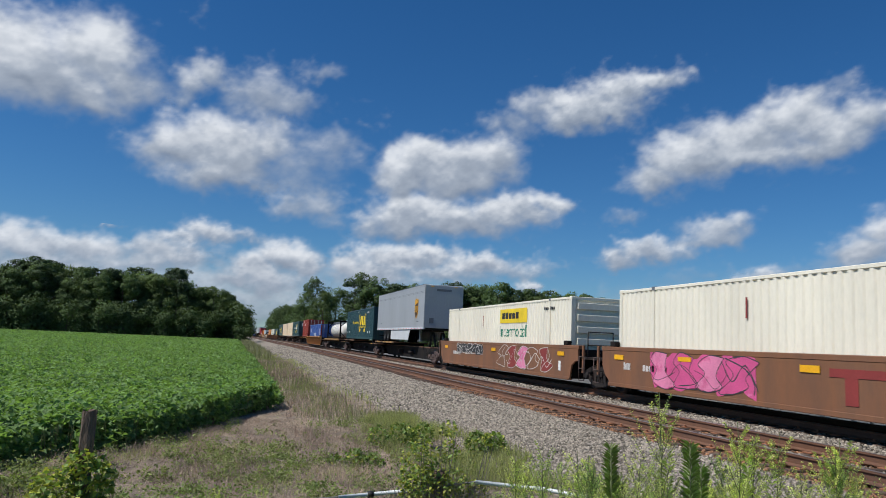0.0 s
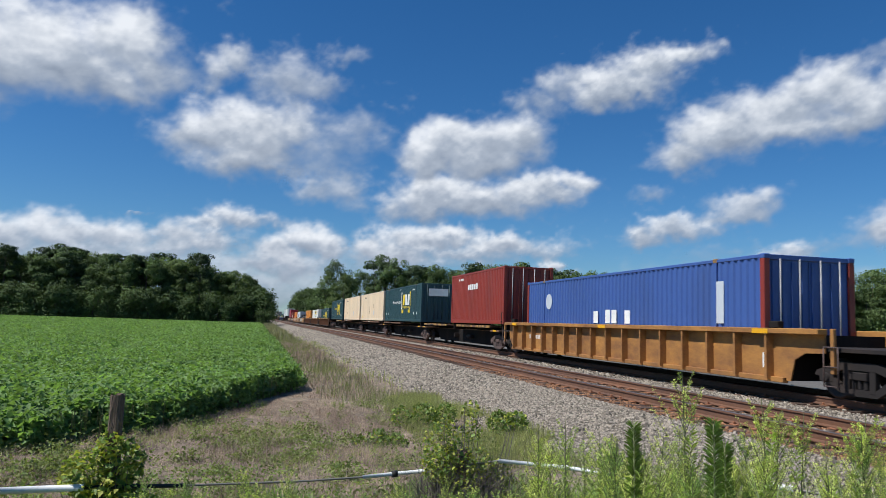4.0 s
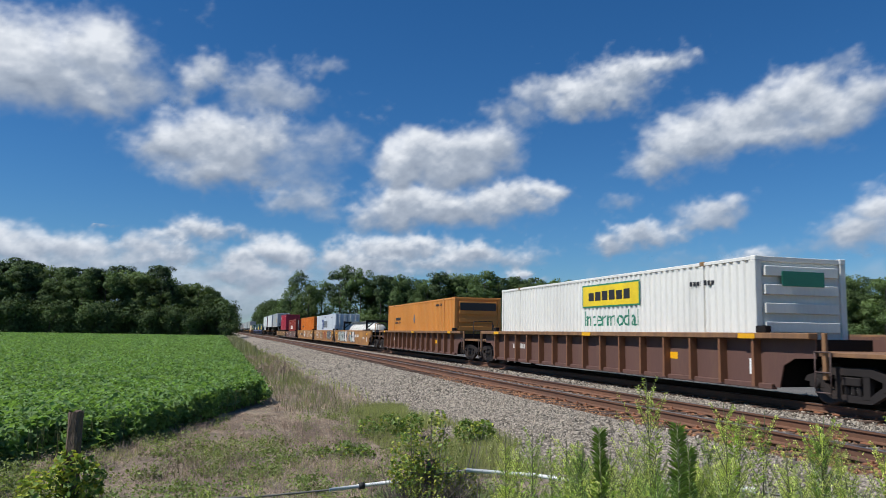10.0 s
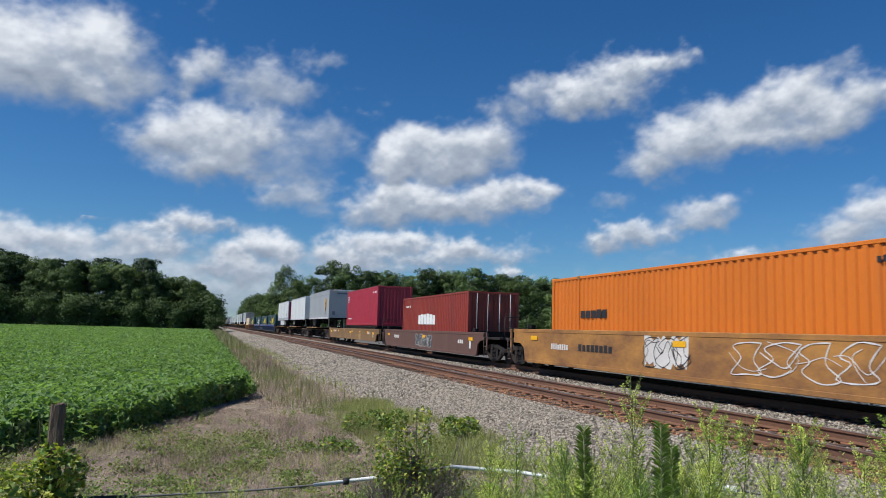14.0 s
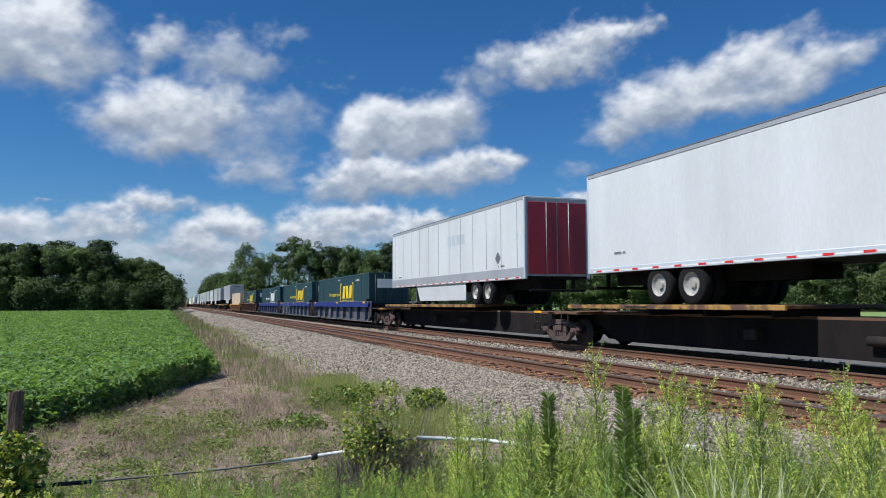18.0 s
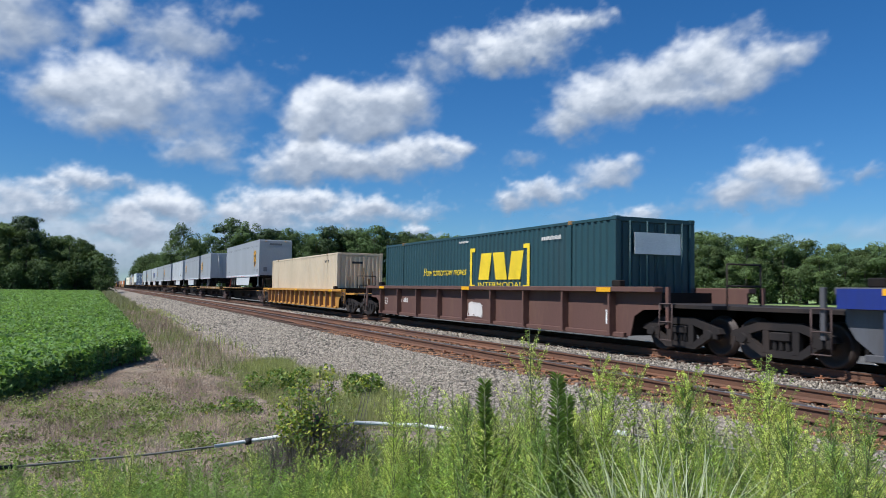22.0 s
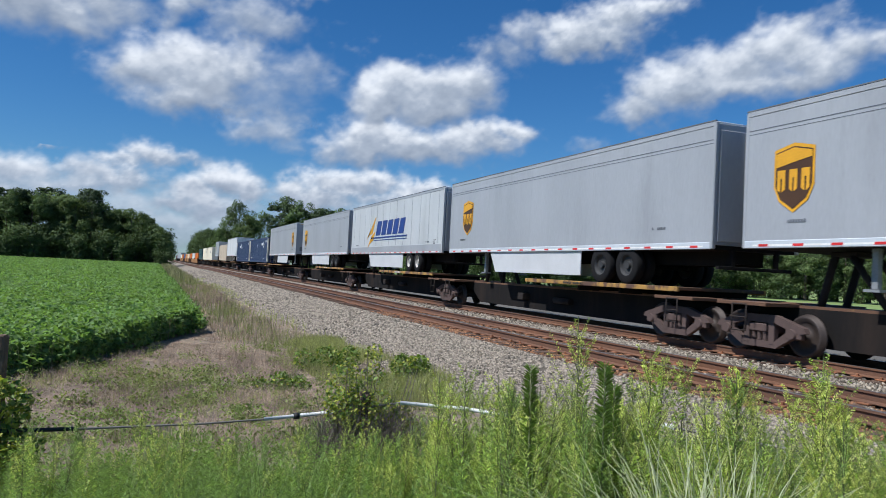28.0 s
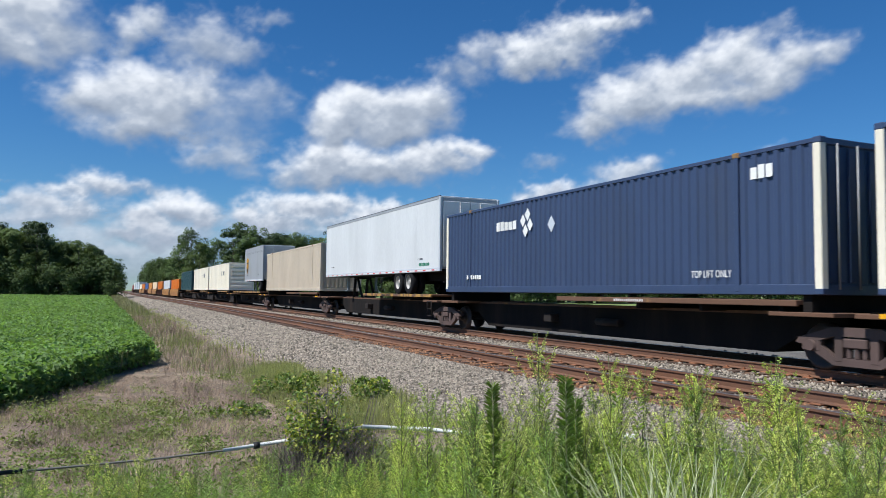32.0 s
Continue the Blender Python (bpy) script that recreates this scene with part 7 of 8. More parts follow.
def leafy_mound(name, label, category, at, lobes, n, size, seed, stems=30, brown=0.0, yellow=0.25, dead=0):
    """Vine or shrub: leaves gathered in lobes (centre, radius), over thin stems."""
    r = np.random.default_rng(seed)
    t = thing(name, label, category, at=at)
    cs = []
    for (cx, cy, cz), rad in lobes:
        m = int(n * rad ** 2 / sum(q[1] ** 2 for q in lobes))
        q = r.normal(size=(m, 3))
        q /= np.linalg.norm(q, axis=1)[:, None]
        cs.append(q * (r.uniform(0.3, 1.0, m) ** 0.4)[:, None] * rad + np.array([cx, cy, cz]))
    c = np.concatenate(cs)
    c = c[c[:, 2] > 0.02]
    k = r.random(len(c)) < yellow
    part("leaves", many("leaves", leaflets(c[~k], size, size * 0.72, 0.7), LEAF_F, M["vine"]), None, t)
    if yellow > 0:
        part("yellow_leaves", many("yellow_leaves", leaflets(c[k], size, size * 0.72, 0.7), LEAF_F, M["vine_yellow"]), None, t, "yellowing leaves")
    s = Shape()
    for i in range(stems):
        (cx, cy, cz), rad = lobes[i % len(lobes)]
        b = (r.normal(0, 0.08) + cx * 0.5, r.normal(0, 0.08) + cy * 0.5, 0)
        s.tube(b, (cx + r.normal(0, rad * 0.5), cy + r.normal(0, rad * 0.5), max(0.1, cz + r.normal(0, rad * 0.5))), 0.006, 0.002, 4, False)
    tagged(part("stem_tangle", s, M["twig"], t), kind="stuff")
    if dead:
        x, y = r.normal(0, 0.19, dead), r.normal(0, 0.15, dead)
        tagged(part("dead_growth", many("dead_growth", blades(x, y, 0.68, 0.006, 0.4, np.zeros(dead)), BLADE_F, M["twig"]), None, t, "grey-brown dead stems"), kind="stuff")
    return t


def place(az, d):
    x, y = bearing(az, d)
    return x, y, float(ground_z(np.array([x]), np.array([y]))[0]) - 0.02


# fence: a rotting post with a vine, a second post lost in a bush, and a sagging cable sleeved with white pipe
px, py, pz = place(-9.5, 6.5)
post = thing("fence_post", "rotting wooden fence post beside the field", "fence post", "fence posts", at=(px, py, pz - 0.1))
s = Shape()
rings = []
for k in range(9):
    z = 1.40 * k / 8
    for i in range(14):
        t = 2 * math.pi * i / 14
        rr = 0.06 * (1 + 0.25 * noise.noise((math.cos(t) * 2, math.sin(t) * 2, z * 3)) - 0.05 * z)
        rings.append((rr * math.cos(t) + 0.02 * z, rr * math.sin(t), z + (0.03 * noise.noise((t * 2, 3, 1)) if k == 8 else 0)))
s.add(rings, [(k * 14 + i, k * 14 + (i + 1) % 14, k * 14 + 14 + (i + 1) % 14, k * 14 + 14 + i) for k in range(8) for i in range(14)] + [tuple(8 * 14 + i for i in range(14))])
part("post_shaft", s, M["post_wood"], post)
leafy_mound("vine", "green and yellow vine climbing a fence post", "vine", (px, py, pz), [((0, -0.05, 0.45), 0.26), ((0.1, 0, 0.78), 0.18), ((-0.16, 0, 0.68), 0.2), ((0.02, -0.08, 0.9), 0.12), ((0.0, -0.06, 0.2), 0.34), ((0.16, 0, 0.4), 0.22)], 2600, 0.06, 71, yellow=0.5)
bx, by, bz = place(15.9, 6.9)
lr = random.Random(8)
bush_lobes = [((lr.uniform(-0.27, 0.32), lr.uniform(-0.15, 0.15), lr.uniform(0.42, 0.98)), lr.uniform(0.08, 0.19)) for _ in range(17)] + [((0.05, 0, 1.12), 0.09), ((0.42, 0, 1.02), 0.08)]
leafy_mound("vine_bush", "bush of yellow-green vine over grey dead stems", "bush", (bx, by, bz), bush_lobes, 2600, 0.042, 72, 90, yellow=0.5, dead=2600)
second = thing("fence_post", "short wooden fence post hidden in a bush", "fence post", "fence posts", at=(bx, by + 0.05, bz - 0.1))
part("post_shaft", Shape().tube((0, 0, 0), (0, 0, 0.85), 0.06, 0.055, 10), M["post_wood"], second)
for az, d, lobes, n in ((12.8, 14.0, [((0, 0, 0.22), 0.28), ((0.4, 0, 0.25), 0.24), ((-0.4, 0.2, 0.18), 0.22)], 700), (18.6, 13.2, [((0, 0, 0.25), 0.24), ((0.3, 0, 0.28), 0.2)], 500), (9.4, 11.8, [((0, 0, 0.1), 0.2), ((0.3, 0, 0.08), 0.16), ((-0.3, 0.1, 0.06), 0.14)], 420)):
    leafy_mound("shrub", "low green shrub growing on the verge", "shrub", place(az, d), lobes, n, 0.075, int(az * 7) + 90, 24, yellow=0.12)

fence = thing("cable_fence", "sagging cable with white plastic sleeves strung between posts", "fence")
def ray_point(az, d, el):
    x, y = bearing(az, d)
    return Vector((x, y, 1.35 + d * math.tan(radians(el))))
P = [ray_point(-18, 6.3, -11.6), ray_point(-11.0, 6.4, -11.8), ray_point(-9.5, 6.42, -11.85), ray_point(-4.4, 6.45, -11.98), ray_point(4.0, 6.6, -11.85), ray_point(8.3, 6.7, -11.55), ray_point(13.4, 6.85, -10.95), ray_point(15.9, 6.9, -10.5), ray_point(18.5, 6.9, -10.1), ray_point(23.5, 6.8, -10.3), ray_point(28, 6.6, -10.75), ray_point(36, 6.4, -10.2), ray_point(39, 6.4, -10.4), ray_point(48, 6.3, -11)]
def sleeve(name, i, j, r, material, label=""):
    """A tube along the cable from point i to point j."""
    v, m = [], 8
    for k in range(i, j + 1):
        d = (P[min(j, k + 1)] - P[max(i, k - 1)]).normalized()
        u = d.cross(Vector((0, 0, 1))).normalized()
        w = u.cross(d)
        v += [P[k] + (u * math.cos(6.2832 * q / m) + w * math.sin(6.2832 * q / m)) * r for q in range(m)]
    n = j - i
    f = [(k * m + q, k * m + (q + 1) % m, k * m + m + (q + 1) % m, k * m + m + q) for k in range(n) for q in range(m)]
    return part(name, Shape().add(v, f + [tuple(range(m)), tuple(n * m + q for q in reversed(range(m)))], True), M[material], fence, label)
sleeve("cable", 0, len(P) - 1, 0.009, "cable", "thin steel cable")
sleeve("sleeve", 0, 1, 0.026, "pipe_white", "white plastic sleeve")
sleeve("tape", 1, 3, 0.016, "tape", "black tape wrapping")
sleeve("sleeve", 5, 6, 0.017, "pipe_white", "white plastic sleeve")
part("tape", Shape().tube(P[5].lerp(P[6], 0.42), P[5].lerp(P[6], 0.5), 0.03, n=8), M["tape"], fence)
sleeve("sleeve", 8, 10, 0.018, "pipe_white", "white plastic sleeve")
sleeve("sleeve", 11, 12, 0.022, "pipe_white", "white plastic sleeve")


# ---- an insect that darts past close to the lens ----
M["insect_body"] = mat("insect_body", (0.20, 0.15, 0.05), rough=0.5, var=0.3, coarse=60, fine=300, bump=0)
M["insect_dark"] = mat("insect_dark", (0.03, 0.025, 0.02), rough=0.4, bump=0)
M["insect_wing"] = mat("insect_wing", (0.10, 0.085, 0.05), rough=0.4, bump=0, sheer=0.5)
INSECT = thing("flying_insect", "yellow-brown grasshopper-like insect flying with long folded wings", "insect")
part("abdomen", Shape().lathe([(-0.012, 0.0005), (-0.008, 0.0028), (0.0, 0.0034), (0.012, 0.0022), (0.022, 0.0004)], (0, 0, 0), "y", 10), M["insect_body"], INSECT)
part("head", Shape().lathe([(-0.019, 0.0004), (-0.017, 0.0022), (-0.014, 0.0026), (-0.012, 0.0018)], (0, 0, -0.001), "y", 10), M["insect_dark"], INSECT)
for side in (-1, 1):
    part("wing", Shape().add([(side * 0.001, -0.006, 0.003), (side * 0.006, 0.008, 0.006), (side * 0.004, 0.03, 0.005), (side * 0.0015, 0.024, 0.003)], [(0, 1, 2, 3)]), M["insect_wing"], INSECT)


def flight(s):
    """Where the insect is, s seconds after it crosses in front."""
    a, b = ray_point(17.15, 1.5, 17.66), ray_point(9.37, 1.5, 14.66)
    d = (b - a) / 0.1
    p = a + d * s
    return look(p, p - d) @ pose(0, 0, 0, -90)

# ---- cumulus clouds on the far backdrop, each drifting by itself ----
def cloud_material():
    m = bpy.data.materials.new("cloud")
    m.use_nodes = True
    N, L = m.node_tree.nodes, m.node_tree.links
    N.remove(N["Principled BSDF"])
    dens, body = N.new("ShaderNodeAttribute"), N.new("ShaderNodeAttribute")
    dens.attribute_name, body.attribute_name = "cover", "body"
    ramp = N.new("ShaderNodeValToRGB")
    els = ramp.color_ramp.elements
    els[0].position, els[0].color = 0.0, (0.215, 0.265, 0.35, 1)
    els[1].position, els[1].color = 1.0, (0.86, 0.885, 0.92, 1)
    mid = els.new(0.5)
    mid.color = (0.42, 0.475, 0.56, 1)
    L.new(body.outputs["Fac"], ramp.inputs["Fac"])
    em = N.new("ShaderNodeEmission")
    L.new(ramp.outputs["Color"], em.inputs["Color"])
    clear = N.new("ShaderNodeBsdfTransparent")
    ms = N.new("ShaderNodeMixShader")
    L.new(dens.outputs["Fac"], ms.inputs[0])
    L.new(clear.outputs[0], ms.inputs[1])
    L.new(em.outputs[0], ms.inputs[2])
    L.new(ms.outputs[0], N["Material Output"].inputs["Surface"])
    return m


CLOUD = cloud_material()
DRIFT = []


def smoothstep(x):
    x = np.clip(x, 0, 1)
    return x * x * (3 - 2 * x)


def cloud(label, lobes):
    """A cloud heaped from billows: (azimuth, elevation, half width, half height, thickness) of each, in degrees."""
    k = len(DRIFT)
    R = 3200 + 30 * k
    b = np.array(lobes)
    step = 0.11 if b[:, 2].max() < 9 else 0.4
    a0, a1 = (b[:, 0] - 1.9 * b[:, 2]).min(), (b[:, 0] + 1.9 * b[:, 2]).max()
    e0, e1 = max(0.0, (b[:, 1] - 1.9 * b[:, 3]).min()), (b[:, 1] + 1.9 * b[:, 3]).max()
    U, V = np.meshgrid(np.arange(a0, a1, step), np.arange(e0, e1, step))
    # billows and torn edges: the places are shifted by noise at three scales
    size = max(0.6, float(np.median(b[:, 3])))
    du, dv = np.zeros_like(U), np.zeros_like(V)
    for s, amp in ((0.35, 0.75), (0.9, 0.40), (2.2, 0.13)):
        f = s / size
        du += amp * size * 1.3 * (value_noise(U * f + 31.7 + 3 * k, V * f * 1.2 + 7.1, 40 + k, 3) - 0.5) * 2
        dv += amp * size * (value_noise(U * f + 3.3, V * f * 1.2 + 57.9 + 5 * k, 70 + k, 3) - 0.5) * 2
    clear, weight, nx, ny, reach = np.ones_like(U), np.full_like(U, 1e-6), np.zeros_like(U), np.zeros_like(U), np.zeros_like(U)
    for a, e, rx, ry, w in lobes:
        p, q = (U + du - a) / rx, (V + dv - e) / ry
        g = w * np.exp(-0.85 * (p * p + q * q))
        clear *= 1 - np.clip(g, 0, 0.97)
        reach = np.maximum(reach, g)
        h = g ** 3 + 1e-9
        weight += h
        nx += h * np.clip(p, -1.3, 1.3)
        ny += h * np.clip(q, -1.3, 1.3)
    full = 0.45 * (1 - clear) + 0.55 * reach
    grain = max(1.0, 1.5 / size)
    tatter = value_noise(U * 0.7 * grain + 19, V * 1.1 * grain + 2 * k, 160 + k, 4) - 0.5
    wisp = value_noise(U * 2.3 + 9, V * 3.2 + 2 * k, 200 + k, 4) - 0.5
    full = full + 0.46 * tatter * (1.15 - 0.8 * full) + 0.16 * wisp * (1.1 - full)
    top = b[:, 4].max()
    cover = smoothstep((full - 0.12) / 0.78) ** 1.1 * min(1.0, 0.35 + 0.65 * top)
    # lit from above and from the left; the bases and the hollows between billows lie in shade
    nx, ny = nx / weight, ny / weight
    low, high = (b[:, 1] - b[:, 3]).min(), (b[:, 1] + b[:, 3]).max()
    rise = (V - low) / max(0.5, high - low)
    body = 0.63 + 0.45 * ny - 0.14 * nx + 0.30 * (rise - 0.5) + 0.60 * tatter + 0.12 * wisp
    thin = np.clip(1 - cover, 0, 1)
    body = body * (1 - 0.6 * thin) + 0.5 * 0.6 * thin
    body = np.clip(body * (0.55 + 0.45 * min(1.0, top)), 0.03, 1.0)
    A, E = np.radians(U), np.radians(V)
    co = np.stack([np.sin(A) * np.cos(E), np.cos(A) * np.cos(E), np.sin(E)], -1).reshape(-1, 3) * R
    nv, nu = U.shape
    idx = np.arange(nu * nv).reshape(nv, nu)
    quads = np.stack([idx[:-1, :-1], idx[:-1, 1:], idx[1:, 1:], idx[1:, :-1]], -1).reshape(-1, 4)
    quads = quads[cover.reshape(-1)[quads].max(1) > 0.004]
    used, quads = np.unique(quads, return_inverse=True)
    me = bpy.data.meshes.new("cloud")
    me.from_pydata(co[used].tolist(), [], quads.reshape(-1, 4).tolist())
    for name, value in (("cover", cover), ("body", body)):
        me.attributes.new(name, "FLOAT", "POINT").data.foreach_set("value", value.reshape(-1)[used].astype(np.float32))
    me.polygons.foreach_set("use_smooth", np.ones(len(me.polygons), dtype=bool))
    me.materials.append(CLOUD)
    ob = tagged(new("cloud", me), label, "cloud", "clouds")
    DRIFT.append((ob, 0.01 * float(np.average(b[:, 1], weights=b[:, 2]))))


cloud("high bank of white cumulus cloud with a grey underside", [(-12.5, 17.4, 5.03, 2.62, 1), (-8.1, 19.3, 3.43, 2.01, 1), (-16.7, 16.6, 3.68, 2.51, 1), (-6.5, 17.8, 2.23, 1.65, 0.75), (-9.3, 16.4, 3.2, 1.08, 0.75), (-14.9, 18.9, 2.55, 1.45, 0.7)])
cloud("small wispy white cloud", [(-0.6, 19.1, 1.84, 1.14, 0.85), (-2.0, 17.9, 1.58, 1.3, 0.8), (-2.7, 16.6, 1.02, 0.81, 0.5)])
cloud("thin broken white cloud", [(3.8, 18.2, 2.84, 1.75, 0.8), (6.2, 17.7, 2.04, 1.35, 0.65), (1.7, 17.7, 1.89, 1.49, 0.55), (8.0, 20.3, 1.54, 0.67, 0.62), (2.6, 16.4, 2.49, 0.92, 0.4)])
cloud("broad white cumulus cloud with a ragged grey underside", [(-2.5, 13.9, 3.38, 1.96, 1), (0.6, 13.3, 3.34, 2.58, 1), (-4.1, 13.7, 1.85, 1.3, 0.95), (-1.3, 11.5, 2.31, 1.32, 0.9), (3.1, 14.3, 2.67, 1.93, 0.75), (1.6, 11.2, 1.65, 0.76, 0.7), (1.5, 15.7, 2.47, 0.91, 0.55), (-0.1, 14.9, 2.83, 1.16, 0.9)])
cloud("thin veil of torn white cloud", [(7.4, 13.9, 2.84, 2.39, 0.58), (6.5, 11.7, 2.57, 1.71, 0.52), (9.1, 15.3, 1.65, 1.28, 0.62), (10.8, 13.4, 1.75, 1.12, 0.34), (5.0, 13.0, 1.69, 2.12, 0.5), (8.7, 11.4, 1.73, 1.47, 0.4)])
cloud("small ragged white cloud", [(4.8, 9.8, 2.11, 1.02, 0.72), (6.9, 10.1, 2.31, 1.2, 0.72), (7.9, 8.7, 1.89, 0.78, 0.42)])
cloud("heaped white cumulus cloud with a shaded base", [(15.8, 14.6, 1.86, 1.39, 1.05), (14.5, 13.4, 2.04, 1.47, 1.05), (17.7, 13.6, 3.9, 1.91, 1.05), (20.7, 13.9, 2.48, 1.91, 0.92), (13.6, 12.4, 1.68, 0.96, 0.95), (18.8, 12.3, 3.55, 1.04, 0.85)])
cloud("long low cumulus cloud with a grey base", [(14.5, 9.8, 3.35, 1.57, 1.0), (17.9, 9.4, 4.33, 1.22, 0.95), (21.5, 10.2, 3.26, 1.22, 1.0), (25.3, 10.8, 1.83, 0.86, 0.85), (11.3, 9.1, 2.1, 1.04, 0.62), (23.4, 9.8, 2.19, 0.87, 0.75), (13.5, 8.8, 3.96, 0.61, 0.6)])
cloud("wispy rising white cloud", [(24.4, 18.3, 1.57, 1.19, 0.74), (22.6, 17.0, 2.29, 1.03, 0.6), (25.3, 19.1, 0.78, 0.76, 0.6), (23.6, 16.3, 1.75, 1.12, 0.45)])
cloud("slanting white cumulus cloud", [(28.7, 18.0, 2.65, 1.43, 1.0), (31.7, 19.2, 2.75, 1.49, 1.0), (34.3, 20.1, 1.95, 0.9, 0.85), (30.4, 17.6, 2.36, 0.92, 0.8), (36.5, 20.5, 1.03, 0.4, 0.35), (27.5, 17.2, 1.46, 1.02, 0.8)])
cloud("great slanting white cumulus cloud", [(34.1, 12.9, 2.29, 1.33, 0.95), (36.6, 14.6, 3.34, 1.8, 1), (40.0, 15.6, 3.35, 1.76, 1), (43.3, 16.8, 3.12, 1.4, 1), (40.4, 14.0, 3.4, 1.04, 0.8), (45.6, 15.7, 2.3, 1.53, 0.92), (47.8, 16.5, 1.94, 1.35, 0.8), (49.8, 16.6, 1.48, 1.25, 0.7), (37.6, 17.0, 1.96, 0.89, 0.36), (46.2, 19.0, 1.1, 0.98, 0.42), (33.1, 12.2, 1.65, 0.75, 0.6), (43.8, 14.9, 2.51, 1.01, 0.8), (44.7, 17.7, 1.77, 0.92, 0.55)])
cloud("small soft white cloud", [(30.5, 9.9, 1.68, 0.77, 0.6)])
cloud("small flat-based white cloud", [(30.0, 6.9, 1.59, 0.68, 0.85), (32.1, 7.5, 2.39, 1.01, 0.92), (34.8, 7.8, 1.45, 0.75, 0.62)])
cloud("small white cloud with a soft edge", [(36.8, 8.9, 2.2, 1.07, 0.85), (38.6, 9.3, 1.54, 0.98, 0.7), (35.6, 8.2, 1.2, 0.58, 0.6)])
cloud("rounded white cumulus cloud low over the wood", [(46.3, 7.4, 2.28, 1.15, 0.85), (48.3, 8.9, 2.37, 1.3, 1), (50.1, 8.3, 1.86, 1.36, 0.95), (51.4, 7.5, 2.2, 0.96, 0.55), (47.2, 6.7, 3.49, 0.66, 0.5)])
cloud("small soft white cloud", [(54.3, 8.2, 1.25, 0.62, 0.65), (56.8, 9.5, 1.2, 0.68, 0.5)])
cloud("small white cloud over the wood", [(39.1, 5.2, 1.74, 0.73, 0.85), (40.2, 5.7, 1.41, 0.64, 0.8), (37.9, 4.8, 1.38, 0.41, 0.6)])
cloud("faint grey streak of cloud", [(34.8, 5.6, 4.79, 0.75, 0.42), (42.5, 6.1, 3.6, 0.71, 0.4), (32.0, 4.5, 6.14, 0.59, 0.34), (44.3, 6.9, 2.1, 1.01, 0.35)])
cloud("low bank of white and grey cumulus cloud", [(-13.3, 5.5, 2.29, 1.06, 0.95), (-10.2, 5.4, 2.78, 1.09, 0.95), (-12.0, 4.1, 5.02, 1.07, 0.7), (-6.1, 5.9, 2.23, 0.72, 0.7), (-7.7, 4.6, 3.25, 0.87, 0.6), (-16.4, 4.9, 2.75, 1.24, 0.9), (-19.4, 4.3, 2.56, 1.2, 0.9)])
cloud("low white cumulus cloud", [(-1.3, 7.4, 2.22, 0.71, 0.95), (-3.3, 6.8, 1.86, 0.7, 0.75), (0.8, 7.3, 1.87, 0.59, 0.55), (-3.2, 5.6, 2.94, 0.98, 0.78), (-5.1, 5.2, 2.63, 0.97, 0.66)])
cloud("bright heaped cumulus cloud above the trees", [(4.1, 6.0, 2.17, 1.19, 1.08), (1.6, 5.0, 2.28, 1.01, 1.0), (5.8, 5.5, 0.93, 1.11, 1.0), (2.9, 4.1, 3.29, 0.93, 0.8), (0.2, 4.1, 1.6, 0.75, 0.8)])
cloud("soft grey cloud bank on the horizon", [(2.0, 2.5, 5.28, 1.68, 0.72), (-2.4, 3.3, 4.27, 1.73, 0.7), (-7.7, 3.2, 5.41, 1.43, 0.62), (-13.2, 2.7, 4.89, 1.21, 0.6), (7.4, 3.8, 3.82, 1.72, 0.5)])
cloud("low broken cumulus cloud above the woods", [(8.7, 5.8, 1.12, 0.95, 1.05), (12.6, 6.4, 3.32, 1.13, 1.0), (15.3, 6.8, 2.46, 0.79, 0.85), (10.8, 5.2, 2.77, 0.96, 0.9), (18.8, 6.1, 2.46, 0.79, 1.05), (21.6, 5.8, 2.45, 0.78, 0.6), (16.1, 5.4, 3.95, 0.79, 0.72), (23.6, 6.1, 1.91, 0.78, 0.42), (13.5, 4.4, 6.1, 0.7, 0.5)])
cloud("thin flat streak of cloud", [(-8.0, 7.1, 1.23, 0.14, 0.55)])
cloud("small bright cloud at the tree tops", [(22.7, 4.5, 0.95, 0.57, 0.95), (24.1, 4.0, 1.12, 0.35, 0.6)])
cloud("faint wisp of cloud", [(-0.5, 23.2, 0.71, 0.8, 0.42), (-0.9, 22.3, 0.87, 0.56, 0.3)])
cloud("faint wisp of cloud", [(11.3, 16.4, 1.58, 0.43, 0.34), (13.1, 17.4, 0.7, 0.51, 0.34)])
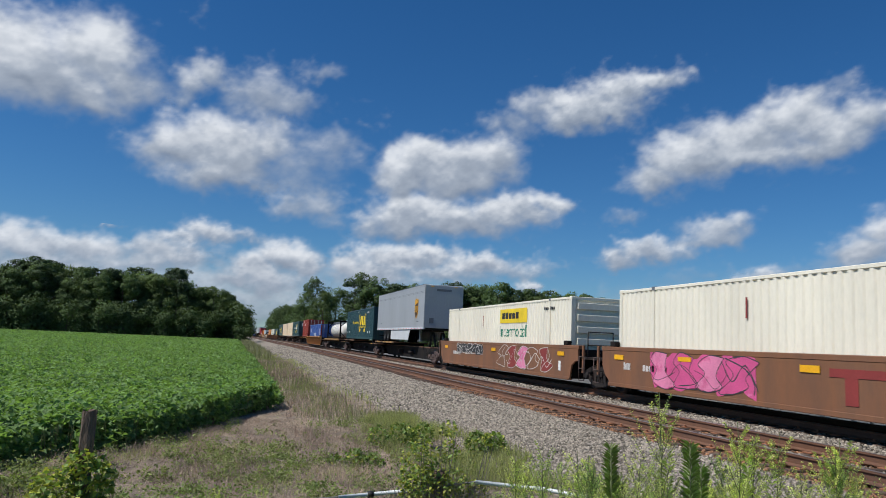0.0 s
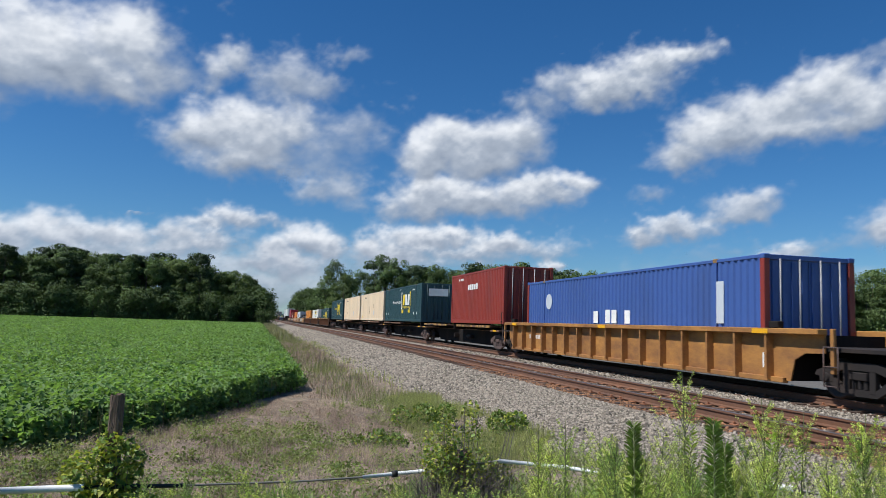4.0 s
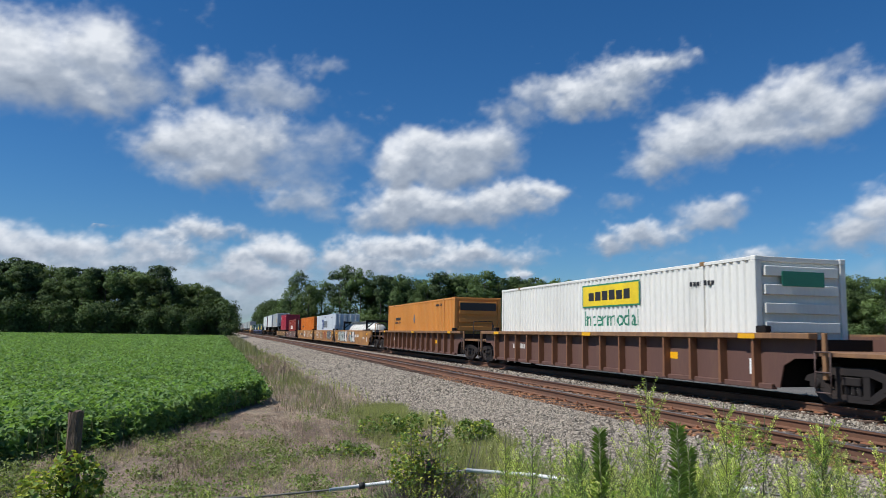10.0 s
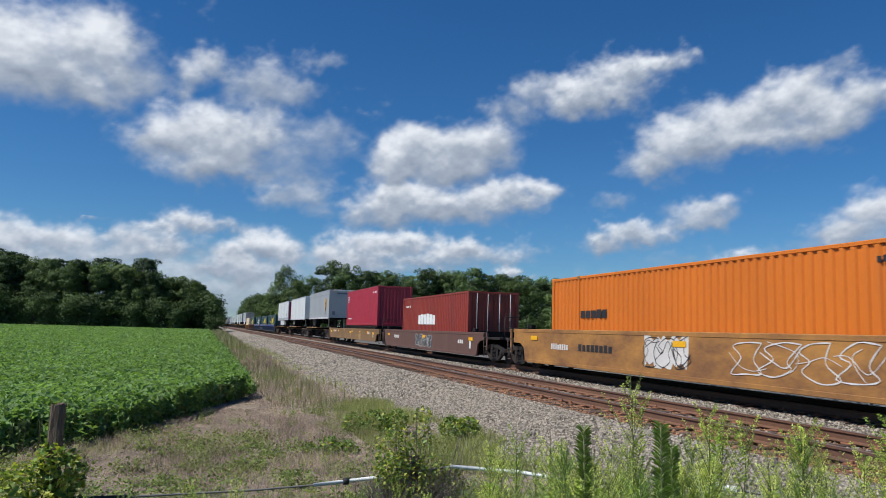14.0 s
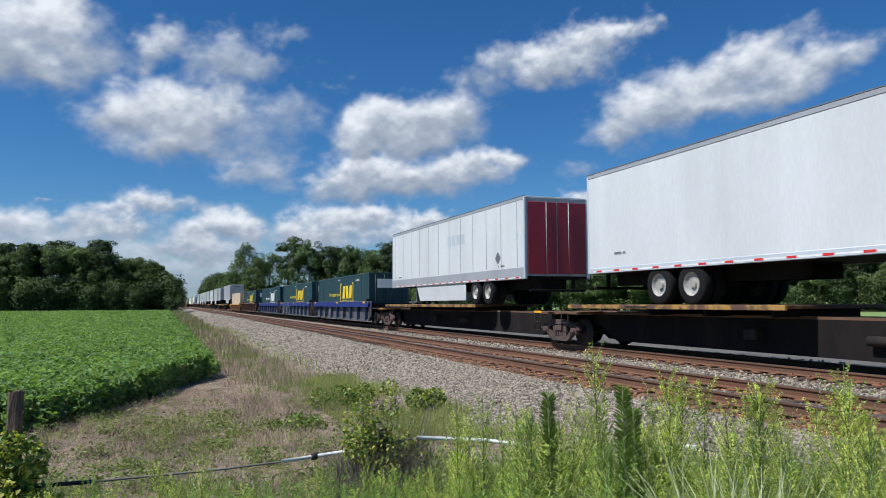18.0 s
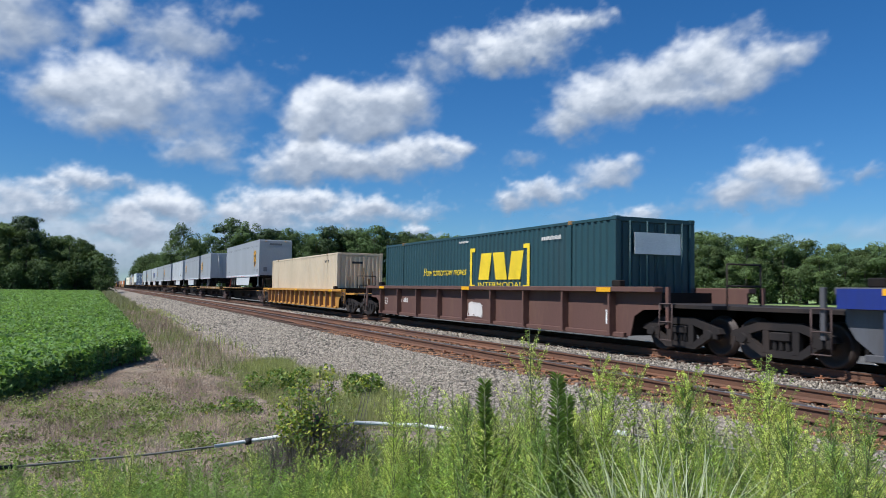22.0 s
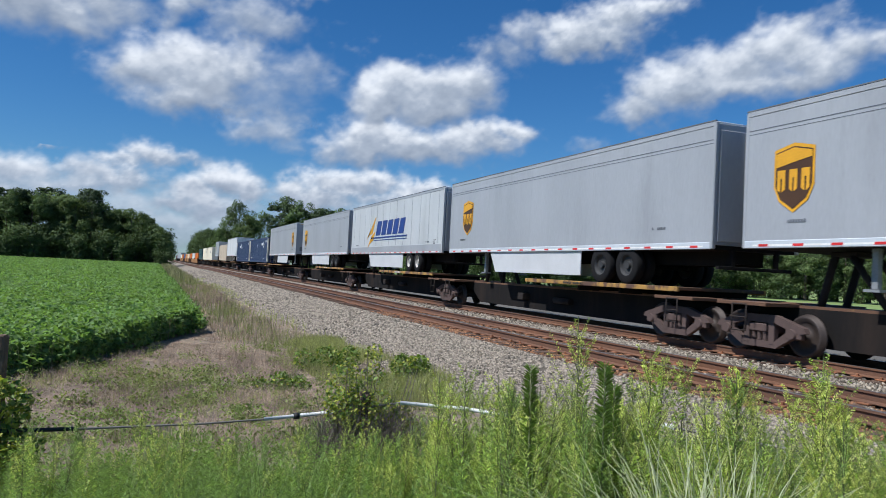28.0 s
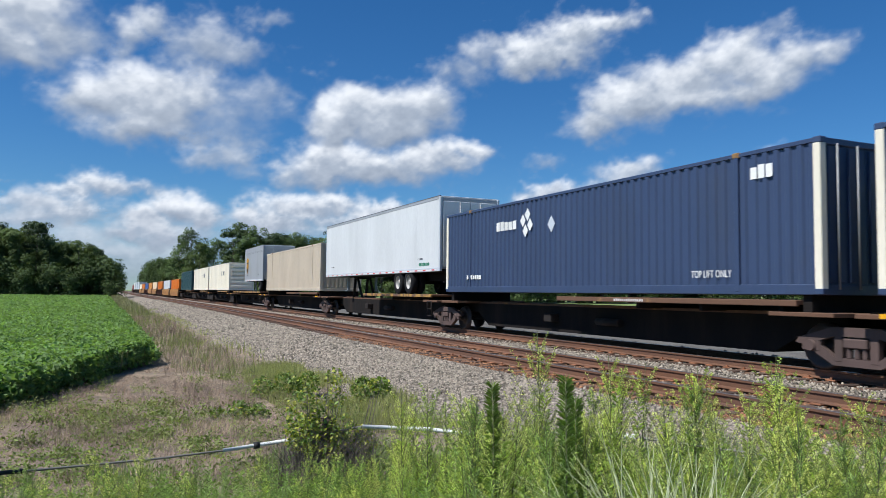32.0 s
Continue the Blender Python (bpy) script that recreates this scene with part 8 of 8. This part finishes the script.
cloud("pale haze of far cloud along the horizon", [(-13.7, 0.6, 19.2, 0.97, 0.5), (13.5, 2.5, 21.66, 1.13, 0.5), (42.3, 3.8, 17.89, 1.19, 0.5), (60.1, 4.3, 11.77, 0.96, 0.5)])

# ---- loose ballast stones ----
loose = np.concatenate([stones(50000, 4.3, 7.22, 4.5, 19, 0.024), stones(17000, 4.2, 7.25, 19, 34, 0.036), stones(14000, 4.0, 7.3, 34, 64, 0.05), stones(9000, 4.0, 7.3, 64, 120, 0.075), stones(9000, 9.95, 11.75, 4, 22, 0.03), stones(4000, 9.95, 11.75, 22, 48, 0.045), stones(5000, 8.0, 9.3, 4, 30, 0.028), stones(5000, 11.7, 13.6, 5, 34, 0.032), stones(2500, 14.3, 16, 6, 30, 0.04)])
tagged(part("loose_stones", many("loose_stones", loose, CUBE_F, M["stone"]), None, bed), kind="stuff")
fouled = np.concatenate([stones(3600, 7.3, 8.05, 4, 26, 0.028), stones(3600, 9.2, 10.0, 4, 26, 0.03)])
tagged(part("rusty_stones", many("rusty_stones", fouled, CUBE_F, M["rusty_stone"]), None, bed, "rust-stained stones beside the rails"), kind="stuff")
shapes = []
for k in range(6):
    v = CUBE * rng.uniform(0.5, 1.0, (8, 1)) * rng.uniform(0.7, 1.15, (1, 3)) * 0.036
    shapes.append(Shape().add(v.tolist(), CUBE_F).mesh("stone", M["stone_piece"]))
for k in range(120):
    x, y = rng.uniform(4.9, 7.3), rng.uniform(6.5, 13)
    st = part("stone", shapes[k % 6], None, bed)
    st.location, st.rotation_euler = (x, y, float(ballast_height(x)) + 0.03), tuple(rng.uniform(0, 6.28, 3))


# ---- motion ----
def motions():
    for ob, c, z in MOVING:
        walk(ob, [(t, pose(FAR_TRACK, c - travelled(t), z)) for t in range(0, 33, 4)])
    walk(INSECT, [(0, flight(-2)), (19.5, flight(-2)), (21.4, flight(0)), (21.5, flight(0.1)), (23.4, flight(2)), (32, flight(2))])
    for ob, rate in DRIFT:
        walk(ob, [(t, pose(0, 0, 1.35, 0, 0, -rate * (t - 16))) for t in (0, 16, 32)])


motions()
